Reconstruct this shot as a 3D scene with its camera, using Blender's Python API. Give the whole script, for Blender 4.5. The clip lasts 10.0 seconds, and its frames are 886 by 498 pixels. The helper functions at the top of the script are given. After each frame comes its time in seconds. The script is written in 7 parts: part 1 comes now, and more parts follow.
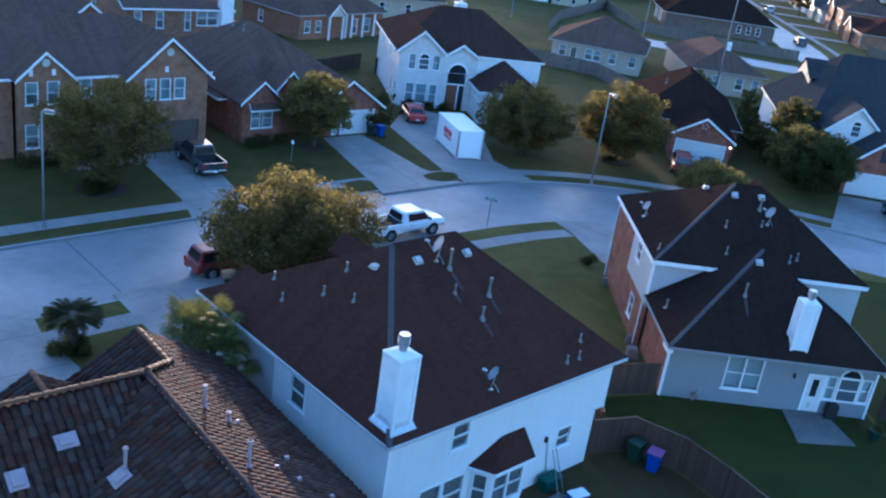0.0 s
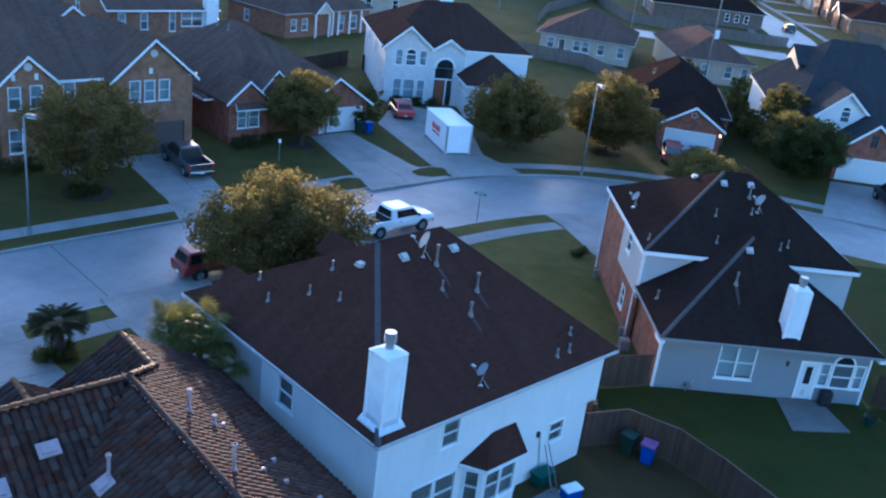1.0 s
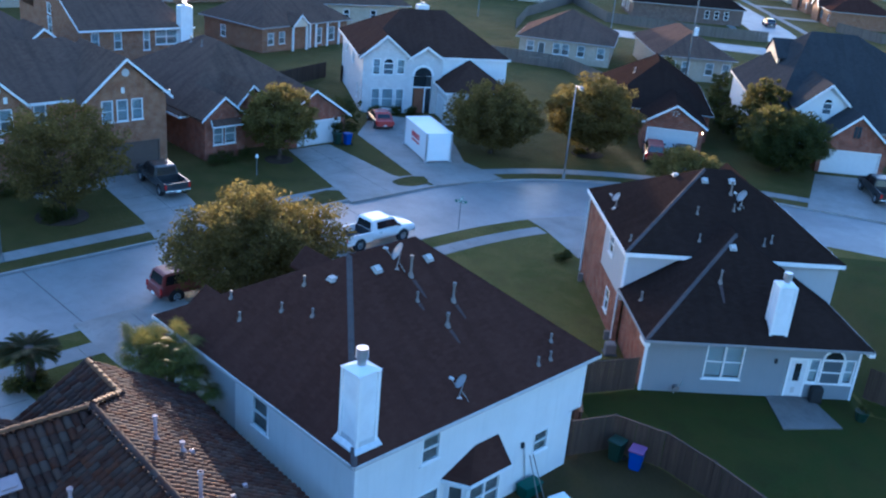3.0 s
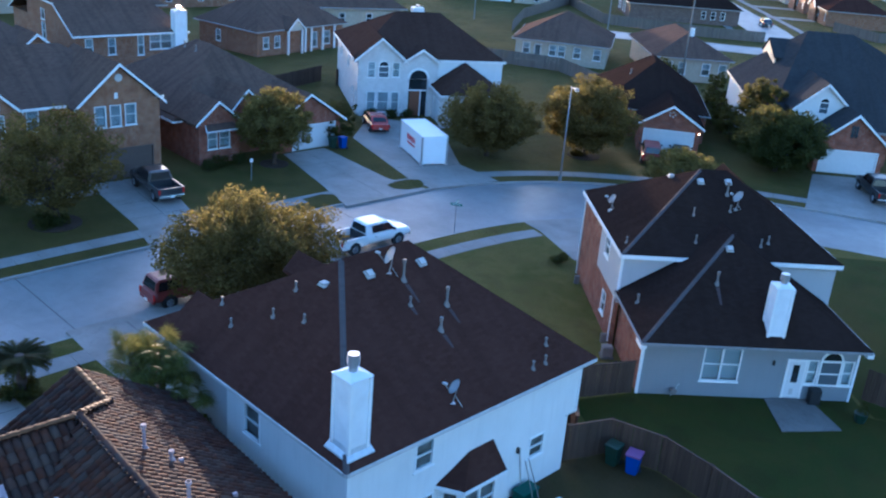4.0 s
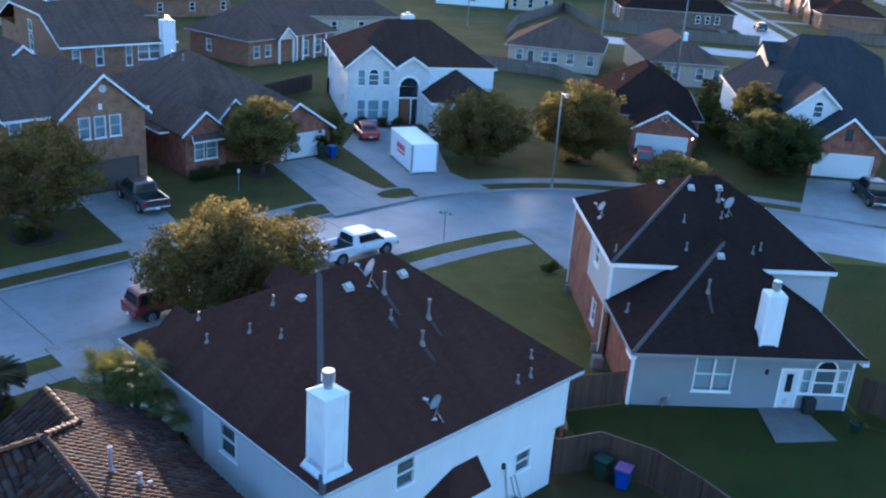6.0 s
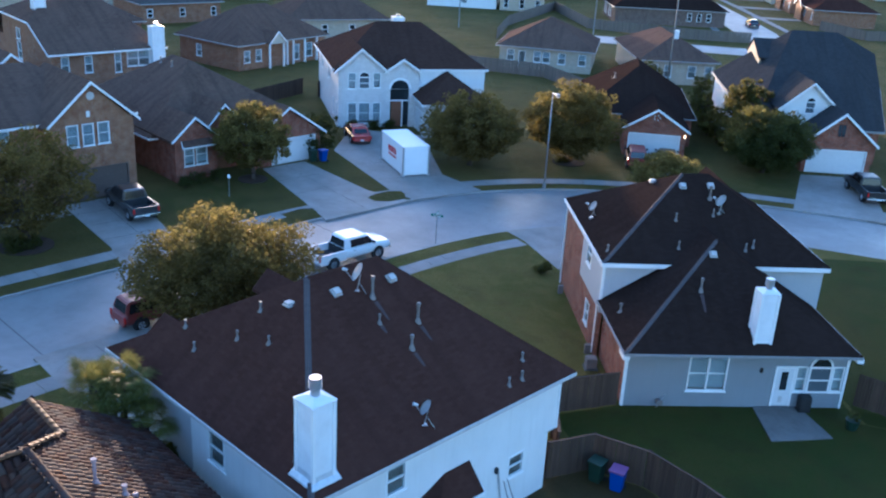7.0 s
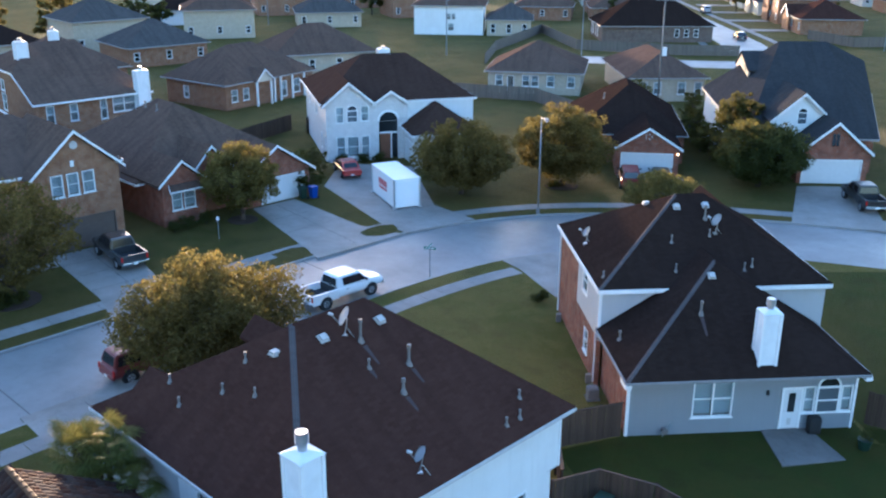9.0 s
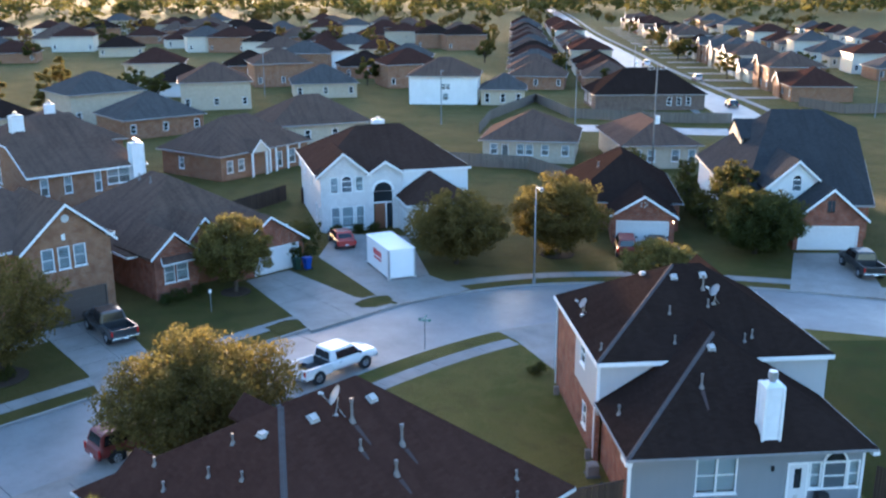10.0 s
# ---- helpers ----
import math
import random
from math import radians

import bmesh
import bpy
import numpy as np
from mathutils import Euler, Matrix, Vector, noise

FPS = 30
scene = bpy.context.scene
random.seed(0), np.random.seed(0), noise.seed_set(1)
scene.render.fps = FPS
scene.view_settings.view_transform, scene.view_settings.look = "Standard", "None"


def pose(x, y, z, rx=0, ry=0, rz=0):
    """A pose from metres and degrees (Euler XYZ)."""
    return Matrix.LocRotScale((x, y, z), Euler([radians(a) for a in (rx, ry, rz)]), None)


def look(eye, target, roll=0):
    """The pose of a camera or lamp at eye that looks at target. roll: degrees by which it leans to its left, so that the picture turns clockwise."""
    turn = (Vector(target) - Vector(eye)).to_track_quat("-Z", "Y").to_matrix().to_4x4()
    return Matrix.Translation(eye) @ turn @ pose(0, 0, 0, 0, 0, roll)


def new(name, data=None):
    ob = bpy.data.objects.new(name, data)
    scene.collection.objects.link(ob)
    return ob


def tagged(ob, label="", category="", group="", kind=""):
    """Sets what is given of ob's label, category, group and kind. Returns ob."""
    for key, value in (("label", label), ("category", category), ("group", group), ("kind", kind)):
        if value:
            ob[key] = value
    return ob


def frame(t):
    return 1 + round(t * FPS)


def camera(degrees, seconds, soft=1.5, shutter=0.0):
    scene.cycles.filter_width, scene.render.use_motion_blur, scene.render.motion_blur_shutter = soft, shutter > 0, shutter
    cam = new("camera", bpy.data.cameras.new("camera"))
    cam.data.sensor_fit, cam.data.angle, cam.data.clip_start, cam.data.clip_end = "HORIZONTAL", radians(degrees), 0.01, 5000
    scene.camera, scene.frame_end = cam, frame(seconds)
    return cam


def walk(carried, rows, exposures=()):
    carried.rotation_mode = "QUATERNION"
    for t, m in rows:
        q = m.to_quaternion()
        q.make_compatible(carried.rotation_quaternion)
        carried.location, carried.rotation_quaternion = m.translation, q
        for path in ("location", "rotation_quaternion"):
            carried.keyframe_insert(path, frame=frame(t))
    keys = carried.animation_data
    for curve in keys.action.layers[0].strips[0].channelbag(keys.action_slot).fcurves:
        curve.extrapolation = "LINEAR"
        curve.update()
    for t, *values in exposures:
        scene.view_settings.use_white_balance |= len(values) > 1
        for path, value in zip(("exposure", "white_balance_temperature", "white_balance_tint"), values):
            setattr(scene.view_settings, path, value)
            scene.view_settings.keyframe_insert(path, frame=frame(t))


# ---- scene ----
cam = camera(50.0, 10.0, soft=2.2, shutter=0.5)
PATH = [
    (0, (0.976, 1.702, 24.17), (-0.388, 2.95, 23.407), 8.7),
    (0.5, (0.967, 2.047, 24.087), (-0.39, 3.3, 23.321), 7.9),
    (1, (0.959, 2.222, 24.072), (-0.396, 3.476, 23.302), 7.4),
    (1.5, (0.878, 2.596, 24.054), (-0.474, 3.853, 23.285), 6.7),
    (2, (0.888, 2.763, 24.022), (-0.465, 4.022, 23.257), 6.2),
    (2.5, (0.881, 3.118, 23.928), (-0.472, 4.382, 23.17), 5.6),
    (4, (0.756, 3.822, 23.801), (-0.597, 5.091, 23.054), 4.7),
    (4.5, (0.74, 4.168, 23.711), (-0.615, 5.437, 22.967), 4.5),
    (5, (0.666, 4.375, 23.731), (-0.688, 5.644, 22.985), 4.4),
    (5.5, (0.589, 4.736, 23.707), (-0.768, 6.008, 22.971), 4.3),
    (7, (0.516, 5.475, 23.574), (-0.839, 6.753, 22.845), 3.2),
    (7.5, (0.284, 5.887, 23.655), (-1.068, 7.168, 22.928), 2.4),
    (8, (0.212, 6.074, 23.605), (-1.145, 7.358, 22.89), 1.7),
    (8.5, (0.061, 6.467, 23.596), (-1.305, 7.753, 22.902), 0.7),
    (9, (0.005, 6.675, 23.619), (-1.367, 7.962, 22.941), 0.2),
    (9.5, (-0.347, 7.047, 23.663), (-1.731, 8.353, 23.048), 0.09),
    (10, (-0.473, 7.33, 23.691), (-1.872, 8.651, 23.146), -0.22),
]
walk(cam, [(t, look(eye, target, roll)) for t, eye, target, roll in PATH], exposures=[(0.0, 2.98, 3800, 15), (4.0, 3.05, 3900, 15), (7.0, 3.15, 4020, 15), (10.0, 3.42, 4350, 15)])
# world: clear sky with a low sun beyond the houses opposite
SUN_AZ, SUN_EL = 153.0, 2.3          # degrees: heading from +x towards +y, height
world = bpy.data.worlds.new("sky")
scene.world = world
world.use_nodes = True
wn = world.node_tree.nodes
wl = world.node_tree.links
sky = wn.new("ShaderNodeTexSky")
sky.sky_type = "NISHITA"
sky.sun_disc = False
sky.dust_density = 2.0
sky.sun_elevation = radians(SUN_EL)
sky.sun_rotation = radians(90 - SUN_AZ)
wn["Background"].inputs["Strength"].default_value = 0.15
wl.new(sky.outputs["Color"], wn["Background"].inputs["Color"])
sun_data = bpy.data.lights.new("sun", "SUN")
sun_data.energy, sun_data.angle, sun_data.color = 2.4, radians(0.6), (1.0, 0.56, 0.22)
sun = new("sun", sun_data)
sun_way = Vector((math.cos(radians(SUN_AZ)) * math.cos(radians(SUN_EL)), math.sin(radians(SUN_AZ)) * math.cos(radians(SUN_EL)), math.sin(radians(SUN_EL))))
sun.matrix_world = look(sun_way * 200, (0, 0, 0))

# ---- materials ----
class Nodes:
    """A material's node tree with short calls."""
    def __init__(self, name, base=(0.5, 0.5, 0.5), rough=0.8, metal=0.0, spec=0.4):
        self.mat = bpy.data.materials.new(name)
        self.mat.use_nodes = True
        self.nodes, self.links = self.mat.node_tree.nodes, self.mat.node_tree.links
        self.bsdf = self.nodes["Principled BSDF"]
        self.put("Base Color", (*base, 1))
        self.put("Roughness", rough)
        self.put("Metallic", metal)
        self.put("Specular IOR Level", spec)

    def put(self, socket, value):
        if isinstance(value, bpy.types.NodeSocket):
            self.links.new(value, self.bsdf.inputs[socket])
        else:
            self.bsdf.inputs[socket].default_value = value

    def node(self, kind, **values):
        n = self.nodes.new(kind)
        for key, value in values.items():
            socket = n.inputs[key.replace("_", " ")]
            if isinstance(value, bpy.types.NodeSocket):
                self.links.new(value, socket)
            else:
                socket.default_value = value
        return n

    def coords(self, kind="Object"):
        return self.nodes.new("ShaderNodeTexCoord").outputs[kind]

    def place(self):
        return self.nodes.new("ShaderNodeNewGeometry").outputs["Position"]

    def noise(self, vec, scale, detail=4.0, rough=0.6):
        return self.node("ShaderNodeTexNoise", Vector=vec, Scale=scale, Detail=detail, Roughness=rough).outputs["Fac"]

    def ramp(self, fac, stops):
        n = self.node("ShaderNodeValToRGB", Fac=fac)
        e = n.color_ramp.elements
        while len(e) < len(stops):
            e.new(0.5)
        for item, (pos, col) in zip(e, stops):
            item.position, item.color = pos, (*col, 1) if len(col) == 3 else col
        return n.outputs["Color"]

    def mix(self, fac, a, b, blend="MIX"):
        n = self.nodes.new("ShaderNodeMix")
        n.data_type, n.blend_type = "RGBA", blend
        for socket, value in ((n.inputs[0], fac), (n.inputs[6], a), (n.inputs[7], b)):
            if isinstance(value, bpy.types.NodeSocket):
                self.links.new(value, socket)
            else:
                socket.default_value = value if isinstance(value, float) else (*value, 1)
        return n.outputs[2]

    def math(self, op, a, b=0.0, c=0.0):
        n = self.nodes.new("ShaderNodeMath")
        n.operation = op
        for socket, value in zip(n.inputs, (a, b, c)):
            if isinstance(value, bpy.types.NodeSocket):
                self.links.new(value, socket)
            else:
                socket.default_value = value
        return n.outputs[0]

    def bump(self, height, strength=0.5, distance=0.02):
        self.put("Normal", self.node("ShaderNodeBump", Height=height, Strength=strength, Distance=distance).outputs["Normal"])


def shingle(name, dark, light, stain=(0.02, 0.018, 0.016)):
    """Asphalt shingles: courses of 14 cm, mixed granules, dark streaks down the slope."""
    m = Nodes(name, rough=0.95, spec=0.0)
    uv = m.coords("UV")
    b = m.node("ShaderNodeTexBrick", Vector=uv, Scale=1.0, Color1=(0, 0, 0, 1), Color2=(1, 1, 1, 1), Mortar=(0.3, 0.3, 0.3, 1), Mortar_Size=0.006, Brick_Width=0.3, Row_Height=0.142)
    patch = m.noise(m.place(), 0.35, 5.0)
    grain = m.noise(m.place(), 60.0, 2.0)
    col = m.mix(m.math("MULTIPLY", b.outputs["Color"], 0.6), dark, light)
    col = m.mix(m.ramp(patch, [(0.35, (0, 0, 0)), (0.75, (0.55, 0.55, 0.55))]), col, light)
    scale = m.node("ShaderNodeMapping", Vector=uv)
    scale.inputs["Scale"].default_value = (1.3, 0.12, 1)
    streak = m.noise(scale.outputs["Vector"], 1.2, 5.0)
    col = m.mix(m.ramp(streak, [(0.45, (0, 0, 0)), (0.8, (0.7, 0.7, 0.7))]), col, stain)
    col = m.mix(m.math("MULTIPLY", grain, 0.35), col, tuple(min(1, c * 1.8) for c in light))
    m.put("Base Color", col)
    m.bump(m.math("ADD", m.math("MULTIPLY", b.outputs["Fac"], -1.0), m.math("MULTIPLY", grain, 0.6)), 0.3, 0.01)
    return m.mat


def brick_mat(name, one, two, mortar, blotch):
    m = Nodes(name, rough=0.9, spec=0.2)
    uv = m.coords("UV")
    b = m.node("ShaderNodeTexBrick", Vector=uv, Scale=1.0, Color1=(*one, 1), Color2=(*two, 1), Mortar=(*mortar, 1), Mortar_Size=0.01, Brick_Width=0.215, Row_Height=0.075)
    patch = m.noise(m.place(), 1.6, 6.0, 0.7)
    fine = m.noise(m.place(), 35.0, 3.0)
    col = m.mix(m.ramp(patch, [(0.42, (0, 0, 0)), (0.66, (0.75, 0.75, 0.75))]), b.outputs["Color"], blotch)
    col = m.mix(m.math("MULTIPLY", fine, 0.3), col, tuple(c * 0.5 for c in one))
    m.put("Base Color", col)
    m.bump(m.math("ADD", m.math("MULTIPLY", b.outputs["Fac"], -1.0), m.math("MULTIPLY", fine, 0.3)), 0.7, 0.01)
    return m.mat


def siding(name, base, dirt, rough=0.55):
    """Painted lap siding: boards of 18 cm with a shadow line each."""
    m = Nodes(name, rough=rough, spec=0.35)
    uv = m.coords("UV")
    sep = m.node("ShaderNodeSeparateXYZ", Vector=uv)
    saw = m.math("FRACT", m.math("DIVIDE", sep.outputs["Y"], 0.18))
    patch = m.noise(m.place(), 0.6, 6.0)
    scale = m.node("ShaderNodeMapping", Vector=uv)
    scale.inputs["Scale"].default_value = (2.5, 0.25, 1)
    streak = m.noise(scale.outputs["Vector"], 1.5, 5.0)
    col = m.mix(m.ramp(patch, [(0.35, (0, 0, 0)), (0.8, (0.45, 0.45, 0.45))]), base, dirt)
    col = m.mix(m.ramp(streak, [(0.5, (0, 0, 0)), (0.85, (0.4, 0.4, 0.4))]), col, dirt)
    m.put("Base Color", col)
    m.bump(saw, 0.5, 0.012)
    return m.mat


def stone(name, base, dark, scale=1.0, rough=0.85, bump=0.25, spec=0.45):
    """Concrete: cloudy stains, fine grain, hairline cracks."""
    m = Nodes(name, rough=rough, spec=spec)
    at = m.place()
    big, mid, fine = m.noise(at, 0.25 * scale, 6.0, 0.65), m.noise(at, 2.3 * scale, 6.0), m.noise(at, 40 * scale, 3.0)
    col = m.mix(m.ramp(big, [(0.35, (0, 0, 0)), (0.7, (0.8, 0.8, 0.8))]), base, dark)
    col = m.mix(m.ramp(mid, [(0.5, (0, 0, 0)), (0.8, (0.45, 0.45, 0.45))]), col, dark)
    col = m.mix(m.math("MULTIPLY", fine, 0.25), col, tuple(c * 0.6 for c in dark))
    m.put("Base Color", col)
    spots = m.noise(at, 5.5 * scale, 4.0, 0.7)
    col = m.mix(m.ramp(spots, [(0.60, (0, 0, 0)), (0.72, (0.5, 0.5, 0.5))]), col, tuple(c * 0.55 for c in dark))
    warp = m.node("ShaderNodeVectorMath", Vector=at)
    soft = m.node("ShaderNodeTexNoise", Vector=at, Scale=0.7, Detail=4.0)
    m.links.new(soft.outputs["Color"], warp.inputs[1])
    cell = m.node("ShaderNodeTexVoronoi", Vector=warp.outputs["Vector"], Scale=0.22 * scale)
    cell.feature = "DISTANCE_TO_EDGE"
    crack = m.ramp(cell.outputs["Distance"], [(0.0, (0.22, 0.22, 0.22)), (0.006, (0, 0, 0))])
    col = m.mix(crack, col, tuple(c * 0.35 for c in dark))
    m.put("Base Color", col)
    m.put("Roughness", m.math("MULTIPLY_ADD", big, 0.3, rough - 0.2))
    m.bump(m.math("ADD", fine, mid), bump, 0.01)
    return m.mat


def plain(name, base, rough=0.5, metal=0.0, dirt=0.25, scale=3.0, spec=0.4):
    m = Nodes(name, base, rough, metal, spec)
    at = m.place()
    a, f = m.noise(at, scale, 5.0), m.noise(at, scale * 18, 2.0)
    col = m.mix(m.ramp(a, [(0.4, (0, 0, 0)), (0.85, (dirt * 2, dirt * 2, dirt * 2))]), base, tuple(c * 0.55 for c in base))
    m.put("Base Color", col)
    m.put("Roughness", m.math("MULTIPLY_ADD", f, 0.15, max(0.02, rough - 0.07)))
    return m.mat


def paint_mat(name, base, rough=0.25, metal=0.0, coat=0.8):
    m = Nodes(name, base, rough, metal, 0.5)
    m.put("Coat Weight", coat)
    m.put("Coat Roughness", 0.06)
    d = m.noise(m.place(), 2.0, 5.0)
    m.put("Base Color", m.mix(m.math("MULTIPLY", d, 0.25), base, tuple(c * 0.7 + 0.03 for c in base)))
    return m.mat


def grass_mat(name, green, dry, dark):
    m = Nodes(name, rough=0.95, spec=0.15)
    at = m.place()
    a, b, c, f = m.noise(at, 0.12, 5.0), m.noise(at, 0.9, 5.0), m.noise(at, 9.0, 4.0), m.noise(at, 70.0, 2.0)
    col = m.mix(m.ramp(a, [(0.40, (0, 0, 0)), (0.62, (0.9, 0.9, 0.9))]), green, dry)
    col = m.mix(m.ramp(b, [(0.45, (0, 0, 0)), (0.65, (0.75, 0.75, 0.75))]), col, dry)
    col = m.mix(m.ramp(m.noise(at, 0.45, 6.0, 0.7), [(0.5, (0, 0, 0)), (0.72, (0.7, 0.7, 0.7))]), col, dark)
    col = m.mix(m.ramp(c, [(0.45, (0, 0, 0)), (0.8, (0.8, 0.8, 0.8))]), col, dark)
    col = m.mix(m.math("MULTIPLY", f, 0.5), col, dark)
    m.put("Base Color", col)
    m.bump(m.math("ADD", c, m.math("MULTIPLY", f, 1.5)), 1.0, 0.06)
    return m.mat


def leaf_mat(name, dark, mid, light, rough=0.7, spec=0.12, through_light=0.4):
    m = Nodes(name, rough=rough, spec=spec)
    isl = m.nodes.new("ShaderNodeNewGeometry").outputs["Random Per Island"]
    col = m.ramp(isl, [(0.0, dark), (0.5, mid), (1.0, light)])
    col = m.mix(m.ramp(m.noise(m.place(), 0.7), [(0.4, (0, 0, 0)), (0.75, (0.6, 0.6, 0.6))]), col, dark)
    m.put("Base Color", col)
    trans = m.node("ShaderNodeBsdfTranslucent", Color=m.mix(0.5, col, (0.30, 0.26, 0.05)))
    add = m.nodes.new("ShaderNodeMixShader")
    add.inputs[0].default_value = through_light
    m.links.new(m.bsdf.outputs[0], add.inputs[1])
    m.links.new(trans.outputs[0], add.inputs[2])
    m.links.new(add.outputs[0], m.nodes["Material Output"].inputs["Surface"])
    return m.mat


def wood_mat(name, base, dark):
    m = Nodes(name, rough=0.85, spec=0.25)
    rnd = m.nodes.new("ShaderNodeObjectInfo").outputs["Random"]
    isl = m.nodes.new("ShaderNodeNewGeometry").outputs["Random Per Island"]
    scale = m.node("ShaderNodeMapping", Vector=m.place())
    scale.inputs["Scale"].default_value = (9, 9, 0.7)
    g = m.noise(scale.outputs["Vector"], 2.0, 6.0)
    col = m.mix(g, base, dark)
    col = m.mix(m.math("MULTIPLY", m.math("FRACT", m.math("ADD", rnd, isl)), 0.5), col, tuple(c * 0.6 for c in dark))
    m.put("Base Color", col)
    m.bump(g, 0.5, 0.006)
    return m.mat


def glass_mat(name):
    m = Nodes(name, (0.85, 0.92, 0.95), 0.02, 0, 0.6)
    m.put("Transmission Weight", 1.0)
    m.put("IOR", 1.45)
    return m.mat


def tile_mat():
    m = Nodes("clay_tile", rough=0.85, spec=0.08)
    rnd = m.nodes.new("ShaderNodeObjectInfo").outputs["Random"]
    isl = m.nodes.new("ShaderNodeNewGeometry").outputs["Random Per Island"]
    pick = m.math("FRACT", m.math("ADD", m.math("MULTIPLY", rnd, 3.7), isl))
    col = m.ramp(pick, [(0.0, (0.029, 0.0115, 0.007)), (0.3, (0.062, 0.0235, 0.011)), (0.55, (0.040, 0.026, 0.020)), (0.8, (0.082, 0.060, 0.047)), (1.0, (0.074, 0.028, 0.012))])
    big, fine = m.noise(m.place(), 0.8, 5.0), m.noise(m.place(), 22.0, 4.0)
    mid = m.noise(m.place(), 3.2, 3.0)
    col = m.mix(m.ramp(mid, [(0.45, (0, 0, 0)), (0.7, (0.55, 0.55, 0.55))]), col, (0.060, 0.046, 0.038))
    col = m.mix(m.ramp(big, [(0.4, (0, 0, 0)), (0.75, (0.6, 0.6, 0.6))]), col, (0.052, 0.039, 0.034))
    col = m.mix(m.math("MULTIPLY", fine, 0.4), col, (0.035, 0.028, 0.027))
    m.put("Base Color", col)
    m.bump(fine, 0.4, 0.008)
    return m.mat


ROOF_BROWN = shingle("shingle_brown", (0.031, 0.0155, 0.0112), (0.060, 0.033, 0.0245), (0.019, 0.0107, 0.0085))
ROOF_UMBER = shingle("shingle_umber", (0.030, 0.0185, 0.0135), (0.058, 0.038, 0.029), (0.018, 0.0115, 0.009))
ROOF_DARK = shingle("shingle_charcoal", (0.014, 0.0095, 0.008), (0.030, 0.021, 0.017), (0.010, 0.007, 0.006))
ROOF_WASH = shingle("shingle_washed", (0.048, 0.034, 0.032), (0.080, 0.062, 0.058))
ROOF_BLUE = shingle("shingle_slate_grey", (0.027, 0.027, 0.029), (0.054, 0.053, 0.053))
ROOF_TAN = shingle("shingle_weathered", (0.060, 0.040, 0.030), (0.122, 0.086, 0.064))
ROOF_GREY = shingle("shingle_grey", (0.045, 0.042, 0.040), (0.095, 0.088, 0.082))
# lightened cap shingle: the glint of grazing sun on hips is in its colour
ROOF_CAP_LIT = shingle("shingle_ridge_cap_lit", (0.056, 0.049, 0.049), (0.100, 0.090, 0.090))
BRICK_RED = brick_mat("brick_red", (0.22, 0.068, 0.034), (0.35, 0.125, 0.062), (0.30, 0.25, 0.20), (0.11, 0.045, 0.030))
BRICK_BROWN = brick_mat("brick_brown", (0.24, 0.115, 0.055), (0.35, 0.18, 0.09), (0.36, 0.29, 0.21), (0.18, 0.09, 0.05))
BRICK_WHITE = brick_mat("brick_white", (0.68, 0.66, 0.64), (0.80, 0.78, 0.76), (0.62, 0.60, 0.58), (0.58, 0.56, 0.54))
BRICK_TAN = brick_mat("brick_tan", (0.48, 0.41, 0.29), (0.58, 0.50, 0.37), (0.5, 0.45, 0.36), (0.42, 0.36, 0.27))
SIDING_WHITE = siding("siding_white", (0.78, 0.78, 0.77), (0.60, 0.60, 0.58))
SIDING_GREY = siding("siding_grey", (0.25, 0.262, 0.28), (0.20, 0.21, 0.22))
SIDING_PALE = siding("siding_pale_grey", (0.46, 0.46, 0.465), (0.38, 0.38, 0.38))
SIDING_CREAM = siding("siding_cream", (0.58, 0.55, 0.46), (0.46, 0.43, 0.36))
TRIM = plain("trim_white", (0.80, 0.80, 0.79), 0.45, dirt=0.1)
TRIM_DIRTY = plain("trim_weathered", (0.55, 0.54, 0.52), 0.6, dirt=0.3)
GUTTER = plain("gutter_grey", (0.26, 0.26, 0.26), 0.5, dirt=0.2)
DOOR_WHITE = plain("door_white", (0.66, 0.66, 0.66), 0.4, dirt=0.1)
DOOR_WOOD = plain("door_wood", (0.17, 0.08, 0.04), 0.45, dirt=0.2)
GLASS = glass_mat("window_glass")
BLIND = plain("window_blind", (0.42, 0.44, 0.45), 0.6, dirt=0.1)
DARK_IN = plain("dim_curtain", (0.20, 0.185, 0.17), 0.9, dirt=0.1)
SCREEN = plain("insect_screen", (0.035, 0.037, 0.04), 0.7, dirt=0.1)
CHIM = plain("chimney_white", (0.78, 0.79, 0.80), 0.5, dirt=0.18, scale=1.5)
METAL = plain("galvanised_metal", (0.55, 0.56, 0.57), 0.35, 0.85, dirt=0.2)
VENT_GREY = plain("vent_weathered", (0.20, 0.18, 0.165), 0.6, 0.1, dirt=0.3)
PIPE_PINK = plain("vent_pipe_painted", (0.36, 0.28, 0.28), 0.55, dirt=0.25)
ROAD = stone("road_concrete", (0.25, 0.245, 0.235), (0.155, 0.15, 0.145), 1.0, 0.50)
WALKWAY = stone("walk_concrete", (0.27, 0.255, 0.235), (0.18, 0.17, 0.155), 1.6, 0.8)
DRIVE = stone("drive_concrete", (0.32, 0.295, 0.265), (0.17, 0.155, 0.135), 1.2, 0.78)
KERB = stone("kerb_concrete", (0.34, 0.33, 0.31), (0.22, 0.21, 0.2), 2.0, 0.85)
LAWN = grass_mat("lawn", (0.130, 0.130, 0.021), (0.240, 0.185, 0.048), (0.058, 0.060, 0.013))
# darker copy of the lawn: shade across the road is in its colours
LAWN_SHADED = grass_mat("lawn_shaded", (0.098, 0.092, 0.017), (0.170, 0.128, 0.033), (0.044, 0.043, 0.010))
